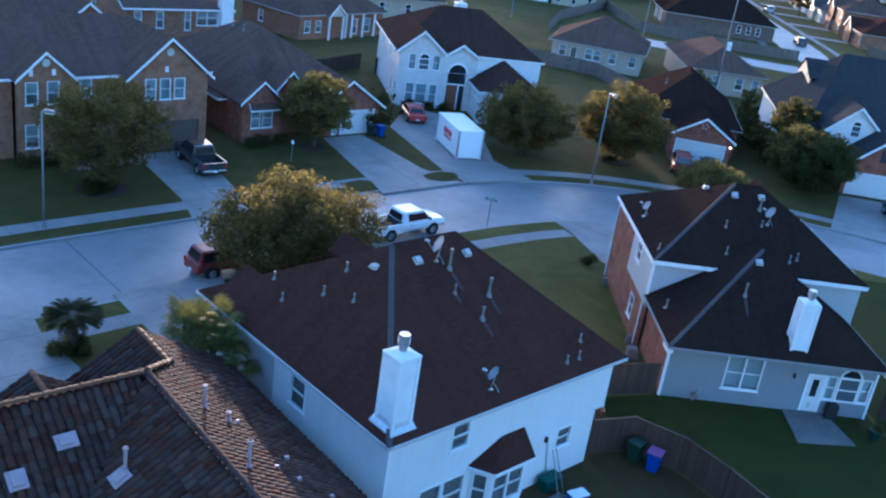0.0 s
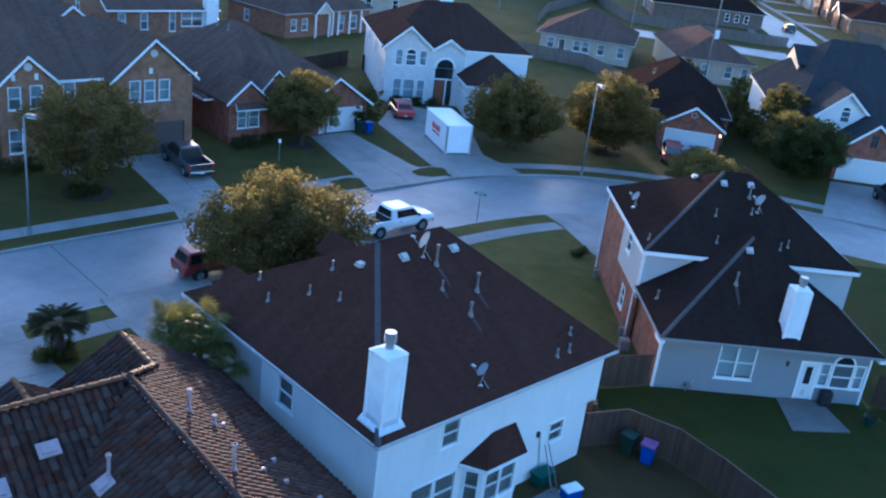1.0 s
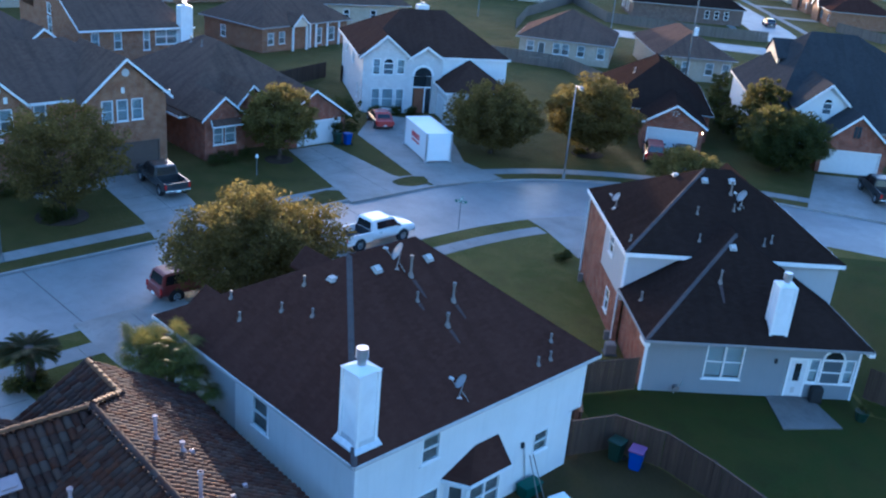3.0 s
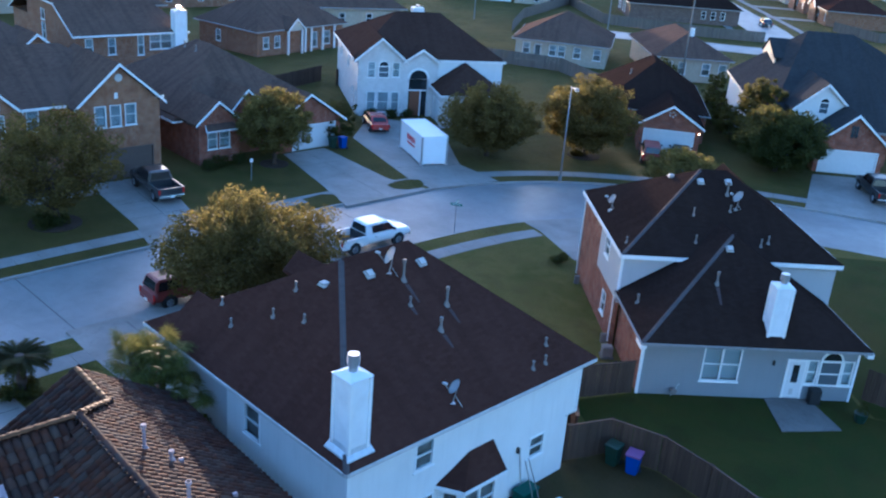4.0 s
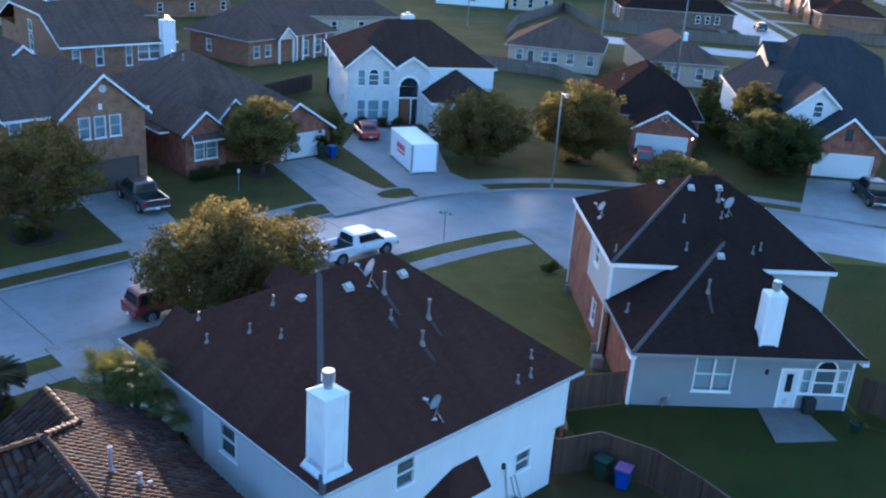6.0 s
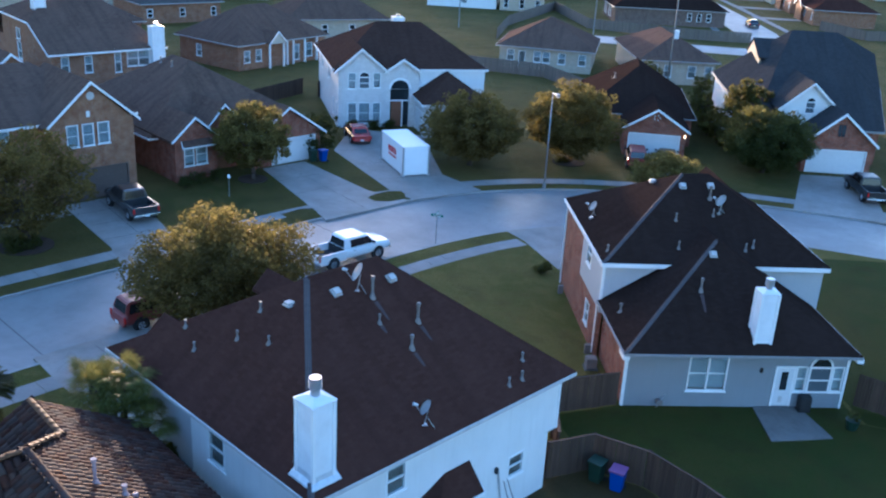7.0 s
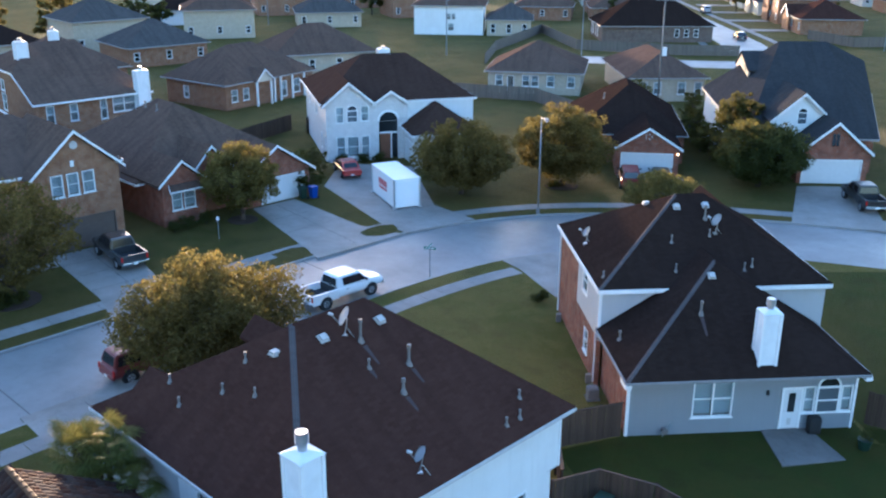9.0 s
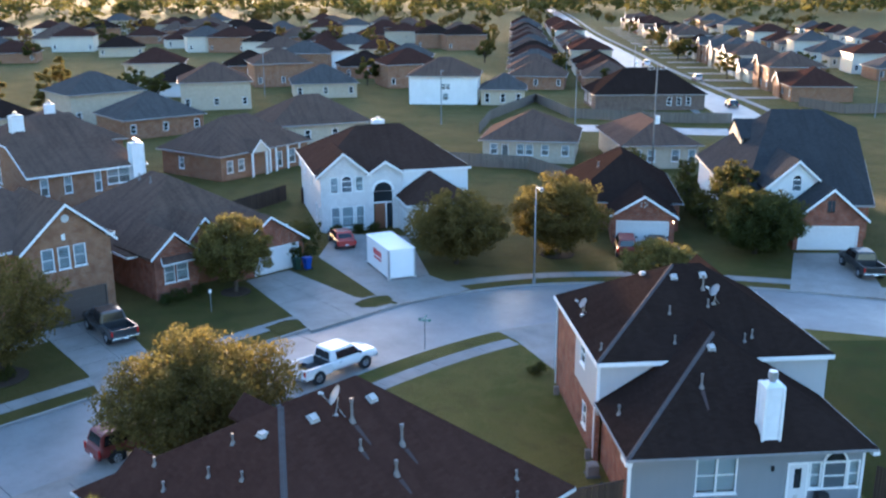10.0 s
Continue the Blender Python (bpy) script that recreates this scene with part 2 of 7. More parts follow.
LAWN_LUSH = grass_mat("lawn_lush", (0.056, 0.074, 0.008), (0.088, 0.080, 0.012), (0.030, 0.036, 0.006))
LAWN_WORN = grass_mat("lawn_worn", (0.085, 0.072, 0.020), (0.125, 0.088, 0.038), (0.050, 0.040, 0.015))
SOIL = stone("bed_soil", (0.075, 0.055, 0.04), (0.045, 0.034, 0.026), 3.0, 0.95, 0.8, 0.08)
JOINT = stone("joint_tar", (0.13, 0.125, 0.12), (0.075, 0.072, 0.068), 3.0, 0.9, 0.4, 0.2)
FENCE = wood_mat("fence_wood", (0.115, 0.080, 0.056), (0.038, 0.026, 0.018))
FENCE_GREY = wood_mat("fence_wood_grey", (0.23, 0.195, 0.16), (0.13, 0.108, 0.088))
BARK = wood_mat("bark", (0.10, 0.075, 0.055), (0.05, 0.038, 0.028))
LEAF_OAK = leaf_mat("leaf_oak", (0.045, 0.037, 0.010), (0.115, 0.084, 0.022), (0.20, 0.14, 0.04))
LEAF_GREEN = leaf_mat("leaf_green", (0.016, 0.024, 0.008), (0.036, 0.048, 0.013), (0.07, 0.078, 0.022))
LEAF_PALM = leaf_mat("leaf_palm", (0.034, 0.048, 0.011), (0.076, 0.090, 0.020), (0.16, 0.155, 0.042), 0.6, 0.06, 0.25)
LEAF_SAGO = leaf_mat("leaf_sago", (0.016, 0.020, 0.008), (0.036, 0.042, 0.013), (0.075, 0.075, 0.024), 0.65, 0.12)
# oak leaf colours made lighter and yellower, with the low backlight put in
LEAF_OAK_LIT = leaf_mat("leaf_oak_lit", (0.055, 0.048, 0.012), (0.13, 0.105, 0.028), (0.24, 0.19, 0.055))
PAINT_WHITE = paint_mat("car_white", (0.78, 0.79, 0.80))
PAINT_DARK = paint_mat("car_charcoal", (0.035, 0.036, 0.04))
PAINT_RED = paint_mat("car_red", (0.36, 0.045, 0.03))
PAINT_MAROON = paint_mat("car_maroon", (0.15, 0.022, 0.016), 0.45, 0.0, 0.15)
FASCIA_FAR = plain("trim_distant", (0.40, 0.38, 0.36), 0.6, dirt=0.25)
PAINT_BLACK = paint_mat("car_black", (0.010, 0.010, 0.011), 0.4, 0.0, 0.25)
PAINT_SILVER = paint_mat("car_silver", (0.45, 0.46, 0.48), 0.3, 0.6)
CAR_GLASS = Nodes("car_glass", (0.012, 0.014, 0.016), 0.10, 0, 0.6).mat
RUBBER = plain("tyre_rubber", (0.02, 0.02, 0.02), 0.8, dirt=0.2)
RIM = plain("wheel_rim", (0.45, 0.45, 0.46), 0.3, 0.8, dirt=0.2)
LAMP_RED = plain("lens_red", (0.35, 0.015, 0.012), 0.15, dirt=0.05)
LAMP_CLEAR = plain("lens_clear", (0.45, 0.45, 0.44), 0.35, dirt=0.05)
CHROME = plain("chrome", (0.6, 0.6, 0.62), 0.15, 1.0, dirt=0.05)
TRUCK_BED = plain("bed_liner", (0.03, 0.03, 0.032), 0.8, dirt=0.2)
BOX_WHITE = plain("container_white", (0.80, 0.81, 0.82), 0.4, dirt=0.06, scale=1.0)
SIGN_RED = plain("sign_red", (0.45, 0.03, 0.03), 0.4, dirt=0.05)
BIN_BLUE = plain("bin_blue", (0.025, 0.06, 0.32), 0.5, dirt=0.15)
BIN_GREEN = plain("bin_green", (0.015, 0.035, 0.022), 0.5, dirt=0.15)
BIN_LID = plain("bin_lid_faded", (0.17, 0.075, 0.20), 0.6, dirt=0.2)
SIGN_GREEN = plain("sign_green", (0.03, 0.16, 0.10), 0.4, dirt=0.1)
POLE = plain("pole_metal", (0.24, 0.245, 0.25), 0.55, 0.3, dirt=0.2)
POLE_WOOD = wood_mat("pole_wood", (0.30, 0.28, 0.255), (0.20, 0.185, 0.17))
DISH = plain("dish_grey", (0.50, 0.51, 0.53), 0.45, dirt=0.1)
CREAM_LAMP = plain("lamp_lens", (0.8, 0.8, 0.78), 0.2, dirt=0.05)
GARAGE_BROWN = plain("garage_brown", (0.11, 0.085, 0.07), 0.5, dirt=0.15)
TILE = tile_mat()
# brighter golden tile: low sun along the ridges is put into the colour
TILE_EDGE_LIT = plain("tile_ridge_lit", (0.115, 0.056, 0.019), 0.8, dirt=0.3)
PATIO = stone("patio_concrete", (0.19, 0.18, 0.165), (0.085, 0.08, 0.072), 1.5, 0.8)

# ---- mesh helpers ----
def thing(name, label, category, place, group="", kind=""):
    """An Empty at the base of a thing."""
    ob = new(name)
    ob.matrix_world = place
    return tagged(ob, label, category, group, kind)


def mesh(name, verts, faces, mat, parent=None, label="", uvs=None, smooth=False, kind=""):
    """A mesh object from vertices and faces; uvs: one pair for each face corner."""
    me = bpy.data.meshes.new(name)
    me.from_pydata([tuple(v) for v in verts], [], faces)
    if uvs is not None:
        layer = me.uv_layers.new(name="UVMap")
        layer.data.foreach_set("uv", [c for uv in uvs for c in uv])
    me.materials.append(mat)
    if smooth:
        me.polygons.foreach_set("use_smooth", [True] * len(me.polygons))
    ob = new(name, me)
    ob.parent = parent
    return tagged(ob, label, kind=kind)


def part(name, bm, mat, parent, label="", smooth=False, kind=""):
    """Links a bmesh as one mesh object under a thing or part."""
    me = bpy.data.meshes.new(name)
    bm.to_mesh(me)
    bm.free()
    me.materials.append(mat)
    if smooth:
        me.polygons.foreach_set("use_smooth", [True] * len(me.polygons))
    ob = new(name, me)
    ob.parent = parent
    return tagged(ob, label, kind=kind)


def box(bm, x0, x1, y0, y1, z0, z1, m=None, bevel=0.0):
    r = bmesh.ops.create_cube(bm, size=1.0)
    vs = r["verts"]
    for v in vs:
        v.co = Vector(((x0 + x1) / 2 + v.co.x * (x1 - x0), (y0 + y1) / 2 + v.co.y * (y1 - y0), (z0 + z1) / 2 + v.co.z * (z1 - z0)))
    if m is not None:
        bmesh.ops.transform(bm, matrix=m, verts=vs)
    if bevel:
        edges = list({e for v in vs for e in v.link_edges})
        bmesh.ops.bevel(bm, geom=edges, offset=bevel, segments=2, affect="EDGES", profile=0.6)
    return bm


def boxes(*rows, bevel=0.0):
    bm = bmesh.new()
    for r in rows:
        box(bm, *r, bevel=bevel)
    return bm


def tube(bm, a, b, r0, r1=None, n=10):
    """A tapered rod from a to b."""
    a, b = Vector(a), Vector(b)
    m = Matrix.Translation((a + b) / 2) @ (b - a).to_track_quat("Z", "Y").to_matrix().to_4x4()
    bmesh.ops.create_cone(bm, cap_ends=True, segments=n, radius1=r0, radius2=r0 if r1 is None else r1, depth=(b - a).length, matrix=m)
    return bm


def rod(a, b, r0, r1=None, n=10):
    return tube(bmesh.new(), a, b, r0, r1, n)


def slab(name, pts, z0, z1, mat, parent=None, label="", kind=""):
    """A flat plate of any outline."""
    bm = bmesh.new()
    top = [bm.verts.new((x, y, z1)) for x, y in pts]
    low = [bm.verts.new((x, y, z0)) for x, y in pts]
    bm.faces.new(top)
    for i in range(len(pts)):
        j = (i + 1) % len(pts)
        bm.faces.new((top[j], top[i], low[i], low[j]))
    bmesh.ops.recalc_face_normals(bm, faces=bm.faces)
    return part(name, bm, mat, parent, label, kind=kind)


def wall(house, p0, p1, z0, z1, mat, holes=(), gable=None, thick=0.2, name="wall", label=""):
    """A wall from p0 to p1 with its outside on the right; holes (u0, u1, v0, v1) go through it. gable: (u0, u1, foot, peak_u, peak)."""
    p0, p1 = Vector(p0), Vector(p1)
    length = (p1 - p0).length
    d = (p1 - p0) / length
    inward = Vector((-d.y, d.x))
    us = sorted({0.0, length, *[h[0] for h in holes], *[h[1] for h in holes]})
    vs = sorted({z0, z1, *[h[2] for h in holes], *[h[3] for h in holes]})
    solid = lambda i, j: 0 <= i < len(us) - 1 and 0 <= j < len(vs) - 1 and not any(
        h[0] <= (us[i] + us[i + 1]) / 2 <= h[1] and h[2] <= (vs[j] + vs[j + 1]) / 2 <= h[3] for h in holes)
    verts, faces, uvs = [], [], []

    def quad(corners):
        k = len(verts)
        for u, w, v in corners:
            q = p0 + d * u + inward * w
            verts.append((q.x, q.y, v))
            uvs.append((u + w, v))
        faces.append(tuple(range(k, k + len(corners))))

    t = thick
    for i in range(len(us) - 1):
        for j in range(len(vs) - 1):
            if not solid(i, j):
                continue
            a, b, c, e = us[i], us[i + 1], vs[j], vs[j + 1]
            quad([(a, 0, c), (b, 0, c), (b, 0, e), (a, 0, e)])
            quad([(b, t, c), (a, t, c), (a, t, e), (b, t, e)])
            if not solid(i - 1, j):
                quad([(a, t, c), (a, 0, c), (a, 0, e), (a, t, e)])
            if not solid(i + 1, j):
                quad([(b, 0, c), (b, t, c), (b, t, e), (b, 0, e)])
            if not solid(i, j - 1):
                quad([(a, t, c), (b, t, c), (b, 0, c), (a, 0, c)])
            if not solid(i, j + 1):
                quad([(a, 0, e), (b, 0, e), (b, t, e), (a, t, e)])
    if gable:
        a, b, foot, pu, pz = gable
        quad([(a, 0, foot), (b, 0, foot), (pu, 0, pz)])
        quad([(b, t, foot), (a, t, foot), (pu, t, pz)])
        quad([(a, t, foot), (a, 0, foot), (pu, 0, pz), (pu, t, pz)])
        quad([(b, 0, foot), (b, t, foot), (pu, t, pz), (pu, 0, pz)])
    return mesh(name, verts, faces, mat, house, label, uvs)


def face_frame(p0, p1):
    """Local frame of a wall: x along it, y inwards, z up."""
    p0, p1 = Vector(p0), Vector(p1)
    d = (p1 - p0).normalized()
    return Matrix(((d.x, -d.y, 0, p0.x), (d.y, d.x, 0, p0.y), (0, 0, 1, 0), (0, 0, 0, 1)))


def far_window(house, p0, p1, u0, u1, v0, v1):
    """A window of a distant house: a frame with a middle rail and one dark pane."""
    m = face_frame(p0, p1)
    mid = (v0 + v1) / 2
    bm = boxes((u0, u1, -0.03, 0.09, v0, v0 + 0.09), (u0, u1, -0.03, 0.09, v1 - 0.09, v1), (u0, u0 + 0.09, -0.03, 0.09, v0 + 0.09, v1 - 0.09), (u1 - 0.09, u1, -0.03, 0.09, v0 + 0.09, v1 - 0.09), (u0 + 0.09, u1 - 0.09, -0.01, 0.07, mid - 0.04, mid + 0.04))
    bmesh.ops.transform(bm, matrix=m, verts=bm.verts)
    w = part("window", bm, TRIM, house)
    bm = boxes((u0 + 0.05, u1 - 0.05, 0.04, 0.06, v0 + 0.05, v1 - 0.05))
    bmesh.ops.transform(bm, matrix=m, verts=bm.verts)
    part("pane", bm, DARKPANE, w)


PANE_GREY = Nodes("blinded_pane", (0.10, 0.115, 0.13), 0.12, 0, 0.6).mat
DARKPANE = Nodes("dark_pane", (0.02, 0.023, 0.026), 0.05, 0, 0.8).mat


def window(house, p0, p1, u0, u1, v0, v1, style="hung", trim=TRIM, blind=0.45, label="", proud=0.0, inside=True):
    """A window in a wall's hole: frame with rails, one pane to each light, a blind behind."""
    m = face_frame(p0, p1)
    fw = 0.07
    bm = bmesh.new()
    for r in ((u0, u1, v0, v0 + fw), (u0, u1, v1 - fw, v1), (u0, u0 + fw, v0 + fw, v1 - fw), (u1 - fw, u1, v0 + fw, v1 - fw)):
        box(bm, r[0], r[1], -0.03 - proud, 0.09, r[2], r[3])
    lights = []
    mid = (v0 + v1) / 2
    if style == "hung":
        box(bm, u0 + fw, u1 - fw, -0.01, 0.07, mid - 0.03, mid + 0.03)
        lights = [(u0 + fw, u1 - fw, v0 + fw, mid - 0.03), (u0 + fw, u1 - fw, mid + 0.03, v1 - fw)]
    elif style == "twin":
        um = (u0 + u1) / 2
        box(bm, um - 0.05, um + 0.05, -0.02, 0.08, v0 + fw, v1 - fw)
        for a, b in ((u0 + fw, um - 0.05), (um + 0.05, u1 - fw)):
            box(bm, a, b, -0.01, 0.07, mid - 0.03, mid + 0.03)
            lights += [(a, b, v0 + fw, mid - 0.03), (a, b, mid + 0.03, v1 - fw)]
    else:
        lights = [(u0 + fw, u1 - fw, v0 + fw, v1 - fw)]
    bmesh.ops.transform(bm, matrix=m, verts=bm.verts)
    frame_ob = part("window", bm, trim, house, label)
    for i, (a, b, c, e) in enumerate(lights):
        pane = boxes((a, b, 0.03, 0.036, c, e))
        bmesh.ops.transform(pane, matrix=m, verts=pane.verts)
        p = part("pane", pane, GLASS, frame_ob)
        p.visible_shadow = False
    sill = boxes((u0 - 0.06, u1 + 0.06, -0.07 - proud, 0.0, v0 - 0.06, v0))
    bmesh.ops.transform(sill, matrix=m, verts=sill.verts)
    part("sill", sill, trim, frame_ob)
    if inside:
        if blind > 0:
            bl = bmesh.new()
            n = max(3, int((v1 - v0) * blind / 0.12))
            for k in range(n):
                z = v1 - fw - (k + 0.5) * (v1 - v0 - 2 * fw) * blind / n
                box(bl, u0 + fw, u1 - fw, 0.10, 0.115, z - 0.045, z + 0.045)
            bmesh.ops.transform(bl, matrix=m, verts=bl.verts)
            part("blind", bl, BLIND, frame_ob)
        back = boxes((u0 + 0.02, u1 - 0.02, 0.13, 0.14, v0 + 0.02, v1 - 0.02))
        bmesh.ops.transform(back, matrix=m, verts=back.verts)
        part("curtain", back, DARK_IN, frame_ob)
    return frame_ob


def glazed_wall(house, p0, p1, z0, z1, mat, wins, holes=(), **more):
    """A wall with its windows: rows of (u0, u1, v0, v1, style, blind)."""
    w = wall(house, p0, p1, z0, z1, mat, [r[:4] for r in wins] + list(holes), **more)
    for r in wins:
        if len(r) > 4 and r[4] == "far":
            far_window(house, p0, p1, *r[:4])
            continue
        window(house, p0, p1, *r[:4], style=r[4] if len(r) > 4 else "hung", blind=r[5] if len(r) > 5 else 0.5)
    return w


def roof(house, planes, mat, thick=0.14, name="roof", label="", fascia=None, fascia_h=0.2):
    """A roof from its sloping planes (each a list of corners, counter-clockwise from above), with thickness and fascia boards on the free eaves."""
    verts, faces, uvs, index = [], [], [], {}

    def vid(p, down):
        key = (round(p[0], 3), round(p[1], 3), round(p[2] - down, 3))
        if key not in index:
            index[key] = len(verts)
            verts.append(key)
        return index[key]

    count = {}
    for poly in planes:
        for i in range(len(poly)):
            a, b = tuple(round(c, 3) for c in poly[i]), tuple(round(c, 3) for c in poly[(i + 1) % len(poly)])
            count[frozenset((a, b))] = count.get(frozenset((a, b)), 0) + 1
    eaves = []
    for poly in planes:
        pts = [Vector(p) for p in poly]
        n = sum((pts[i].cross(pts[(i + 1) % len(pts)]) for i in range(len(pts))), Vector()).normalized()
        if n.z < 0:
            pts.reverse()
            n = -n
        h = Vector((0, 0, 1)).cross(n)
        h = h.normalized() if h.length > 1e-4 else Vector((1, 0, 0))
        s = n.cross(h)
        faces.append(tuple(vid(p, 0) for p in pts))
        uvs += [(p.dot(h), p.dot(s)) for p in pts]
        faces.append(tuple(vid(p, thick) for p in reversed(pts)))
        uvs += [(p.dot(h), p.dot(s)) for p in reversed(pts)]
        for i in range(len(pts)):
            a, b = pts[i], pts[(i + 1) % len(pts)]
            key = frozenset((tuple(round(c, 3) for c in a), tuple(round(c, 3) for c in b)))
            if count[key] == 1:
                faces.append((vid(b, 0), vid(a, 0), vid(a, thick), vid(b, thick)))
                uvs += [(b.dot(h), 0), (a.dot(h), 0), (a.dot(h), 0.1), (b.dot(h), 0.1)]
                eaves.append((a.copy(), b.copy()))
    ob = mesh(name, verts, faces, mat, house, label, uvs)
    if fascia is not None:
        for a, b in eaves:
            board(house, a, b, fascia, fascia_h, thick)
    return ob


def board(house, a, b, mat, height=0.2, drop=0.0, thick=0.05, name="fascia"):
    """A fascia board along an eave or rake, its top just under the shingles, outside on the right of a to b."""
    d = (b - a)
    out = Vector((d.y, -d.x, 0)).normalized() * thick
    up = Vector((0, 0, 1))
    e = d.normalized() * 0.0
    vs = []
    for p in (a - e, b + e):
        for o, z in ((Vector(), -0.02), (out, -0.02), (out, -0.02 - height), (Vector(), -0.02 - height)):
            vs.append(p + o * 1.0 + up * z + out * 0.06)
    mesh(name, vs, [(0, 1, 2, 3), (7, 6, 5, 4), (0, 4, 5, 1), (1, 5, 6, 2), (2, 6, 7, 3), (3, 7, 4, 0)], mat, house)


def hip(x0, x1, y0, y1, z, top, inset=None, axis="x", off=0.0):
    """The planes of a hip roof: the ridge runs along axis at height top; inset: how far its ends stand in."""
    if axis == "x":
        i = (y1 - y0) / 2 if inset is None else inset
        ym = (y0 + y1) / 2 + off
        a, b = (x0 + i, ym, top), (x1 - i, ym, top)
        c = [(x0, y0, z), (x1, y0, z), (x1, y1, z), (x0, y1, z)]
        if b[0] - a[0] < 0.02:
            return [[c[0], c[1], a], [c[1], c[2], a], [c[2], c[3], a], [c[3], c[0], a]]
        return [[c[0], c[1], b, a], [c[1], c[2], b], [c[2], c[3], a, b], [c[3], c[0], a]]
    i = (x1 - x0) / 2 if inset is None else inset
    xm = (x0 + x1) / 2 + off
    a, b = (xm, y0 + i, top), (xm, y1 - i, top)
    c = [(x0, y0, z), (x1, y0, z), (x1, y1, z), (x0, y1, z)]
    return [[c[0], c[1], a], [c[1], c[2], b, a], [c[2], c[3], b], [c[3], c[0], a, b]]


def gable_planes(x0, x1, y0, y1, z, top, z_end=None):
    """Two planes of a gable roof whose ridge runs along y, from the front y0 back to y1."""
    xm = (x0 + x1) / 2
    return [[(xm, y0, top), (x0, y0, z), (x0, y1, z), (xm, y1, top)][::-1], [(x1, y0, z), (xm, y0, top), (xm, y1, top), (x1, y1, z)][::-1]]


def ridge_cap(house, a, b, mat=ROOF_CAP_LIT, w=0.115, label=""):
    """Cap shingles folded over a hip or ridge, one after another."""
    a, b = Vector(a), Vector(b)
    d = (b - a).normalized()
    side = d.cross(Vector((0, 0, 1))).normalized()
    up = side.cross(d).normalized()
    n = max(2, int((b - a).length / 0.22))
    verts, faces, uvs = [], [], []
    for i in range(n):
        p, q = a + (b - a) * (i / n), a + (b - a) * ((i + 1.12) / n)
        k = len(verts)
        for r, lift in ((p, 0.040), (q, 0.035)):
            verts += [r - side * w + up * (lift - 0.075), r + up * lift, r + side * w + up * (lift - 0.075)]
        faces += [(k, k + 1, k + 4, k + 3), (k + 1, k + 2, k + 5, k + 4)]
        uvs += [(0, i * .2), (w, i * .2), (w, i * .2 + .2), (0, i * .2 + .2)] * 2
    return mesh("ridge_cap", verts, faces, mat, house, label, uvs, kind="stuff")


def plane_z(planes, x, y):
    """Height of the topmost roof plane over (x, y)."""
    best = None
    for poly in planes:
        pts = [Vector(p) for p in poly]
        hit = False
        for i in range(len(pts)):
            a, b = pts[i], pts[(i + 1) % len(pts)]
            if (a.y > y) != (b.y > y) and x < (b.x - a.x) * (y - a.y) / (b.y - a.y) + a.x:
                hit = not hit
        if hit:
            n = (pts[1] - pts[0]).cross(pts[2] - pts[0])
            zz = pts[0].z - (n.x * (x - pts[0].x) + n.y * (y - pts[0].y)) / n.z
            best = zz if best is None else max(best, zz)
    return best


# ---- ground, roads and paving ----
def smooth_line(pts, step=1.5):
    """A Catmull-Rom curve through the points, resampled."""
    P = [Vector(p) for p in pts]
    P = [P[0] * 2 - P[1]] + P + [P[-1] * 2 - P[-2]]
    out = []
    for i in range(1, len(P) - 2):
        n = max(2, int((P[i + 1] - P[i]).length / step))
        for k in range(n):
            t = k / n
            a, b, c, d = P[i - 1], P[i], P[i + 1], P[i + 2]
            out.append(0.5 * ((2 * b) + (c - a) * t + (2 * a - 5 * b + 4 * c - d) * t * t + (3 * b - a - 3 * c + d) * t ** 3))
    out.append(P[-2])
    return out


def offset(line, w):
    """The line moved w to its left."""
    out = []
    for i, p in enumerate(line):
        d = (line[min(i + 1, len(line) - 1)] - line[max(i - 1, 0)]).normalized()
        out.append(p + Vector((-d.y, d.x)) * w)
    return out


def ribbon(name, left, right, z0, z1, mat, parent=None, label="", kind=""):
    n = len(left)
    verts = [(p.x, p.y, z) for z in (z1, z0) for line in (left, right) for p in line]
    faces = []
    for i in range(n - 1):
        faces += [(i, n + i, n + i + 1, i + 1), (i, i + 1, 2 * n + i + 1, 2 * n + i), (n + i + 1, n + i, 3 * n + i, 3 * n + i + 1)]
    faces += [(0, 2 * n, 3 * n, n), (n - 1, 2 * n - 1, 4 * n - 1, 3 * n - 1)]
    return mesh(name, verts, faces, mat, parent, label, kind=kind)


CENTRE = smooth_line([(-46.2, -150), (-46.6, -40), (-47.0, 5), (-47.7, 20), (-48.3, 35), (-48.6, 44), (-48.3, 50), (-47.4, 54.8), (-45.6, 59.2), (-43.2, 62.8), (-38.8, 67.3), (-34.0, 70.8), (-28.2, 74.2), (-18, 79.2), (10, 92), (120, 145)])
HALF = 4.35
kerb_far, kerb_near = offset(CENTRE, HALF), offset(CENTRE, -HALF)
ground = slab("ground", [(-2600, -1500), (1500, -1500), (1500, 2600), (-2600, 2600)], -0.6, -0.16, LAWN_SHADED, kind="structure", label="grassy ground of the flat suburb reaching the horizon")
far_block = slab("lawn_far", [(p.x, p.y) for p in offset(CENTRE, HALF + 0.15)] + [(120, 420), (-420, 420), (-420, -150)], -0.16, 0.0, LAWN_SHADED, kind="structure", label="short dry lawn of the plots across the road")
near_block = slab("lawn_near", [(-41, -150), (120, -150), (140, 140)] + [(p.x, p.y) for p in offset(CENTRE, -HALF - 0.15)][::-1], -0.16, 0.0, LAWN, kind="structure", label="short olive and tan lawn round the nearer houses")
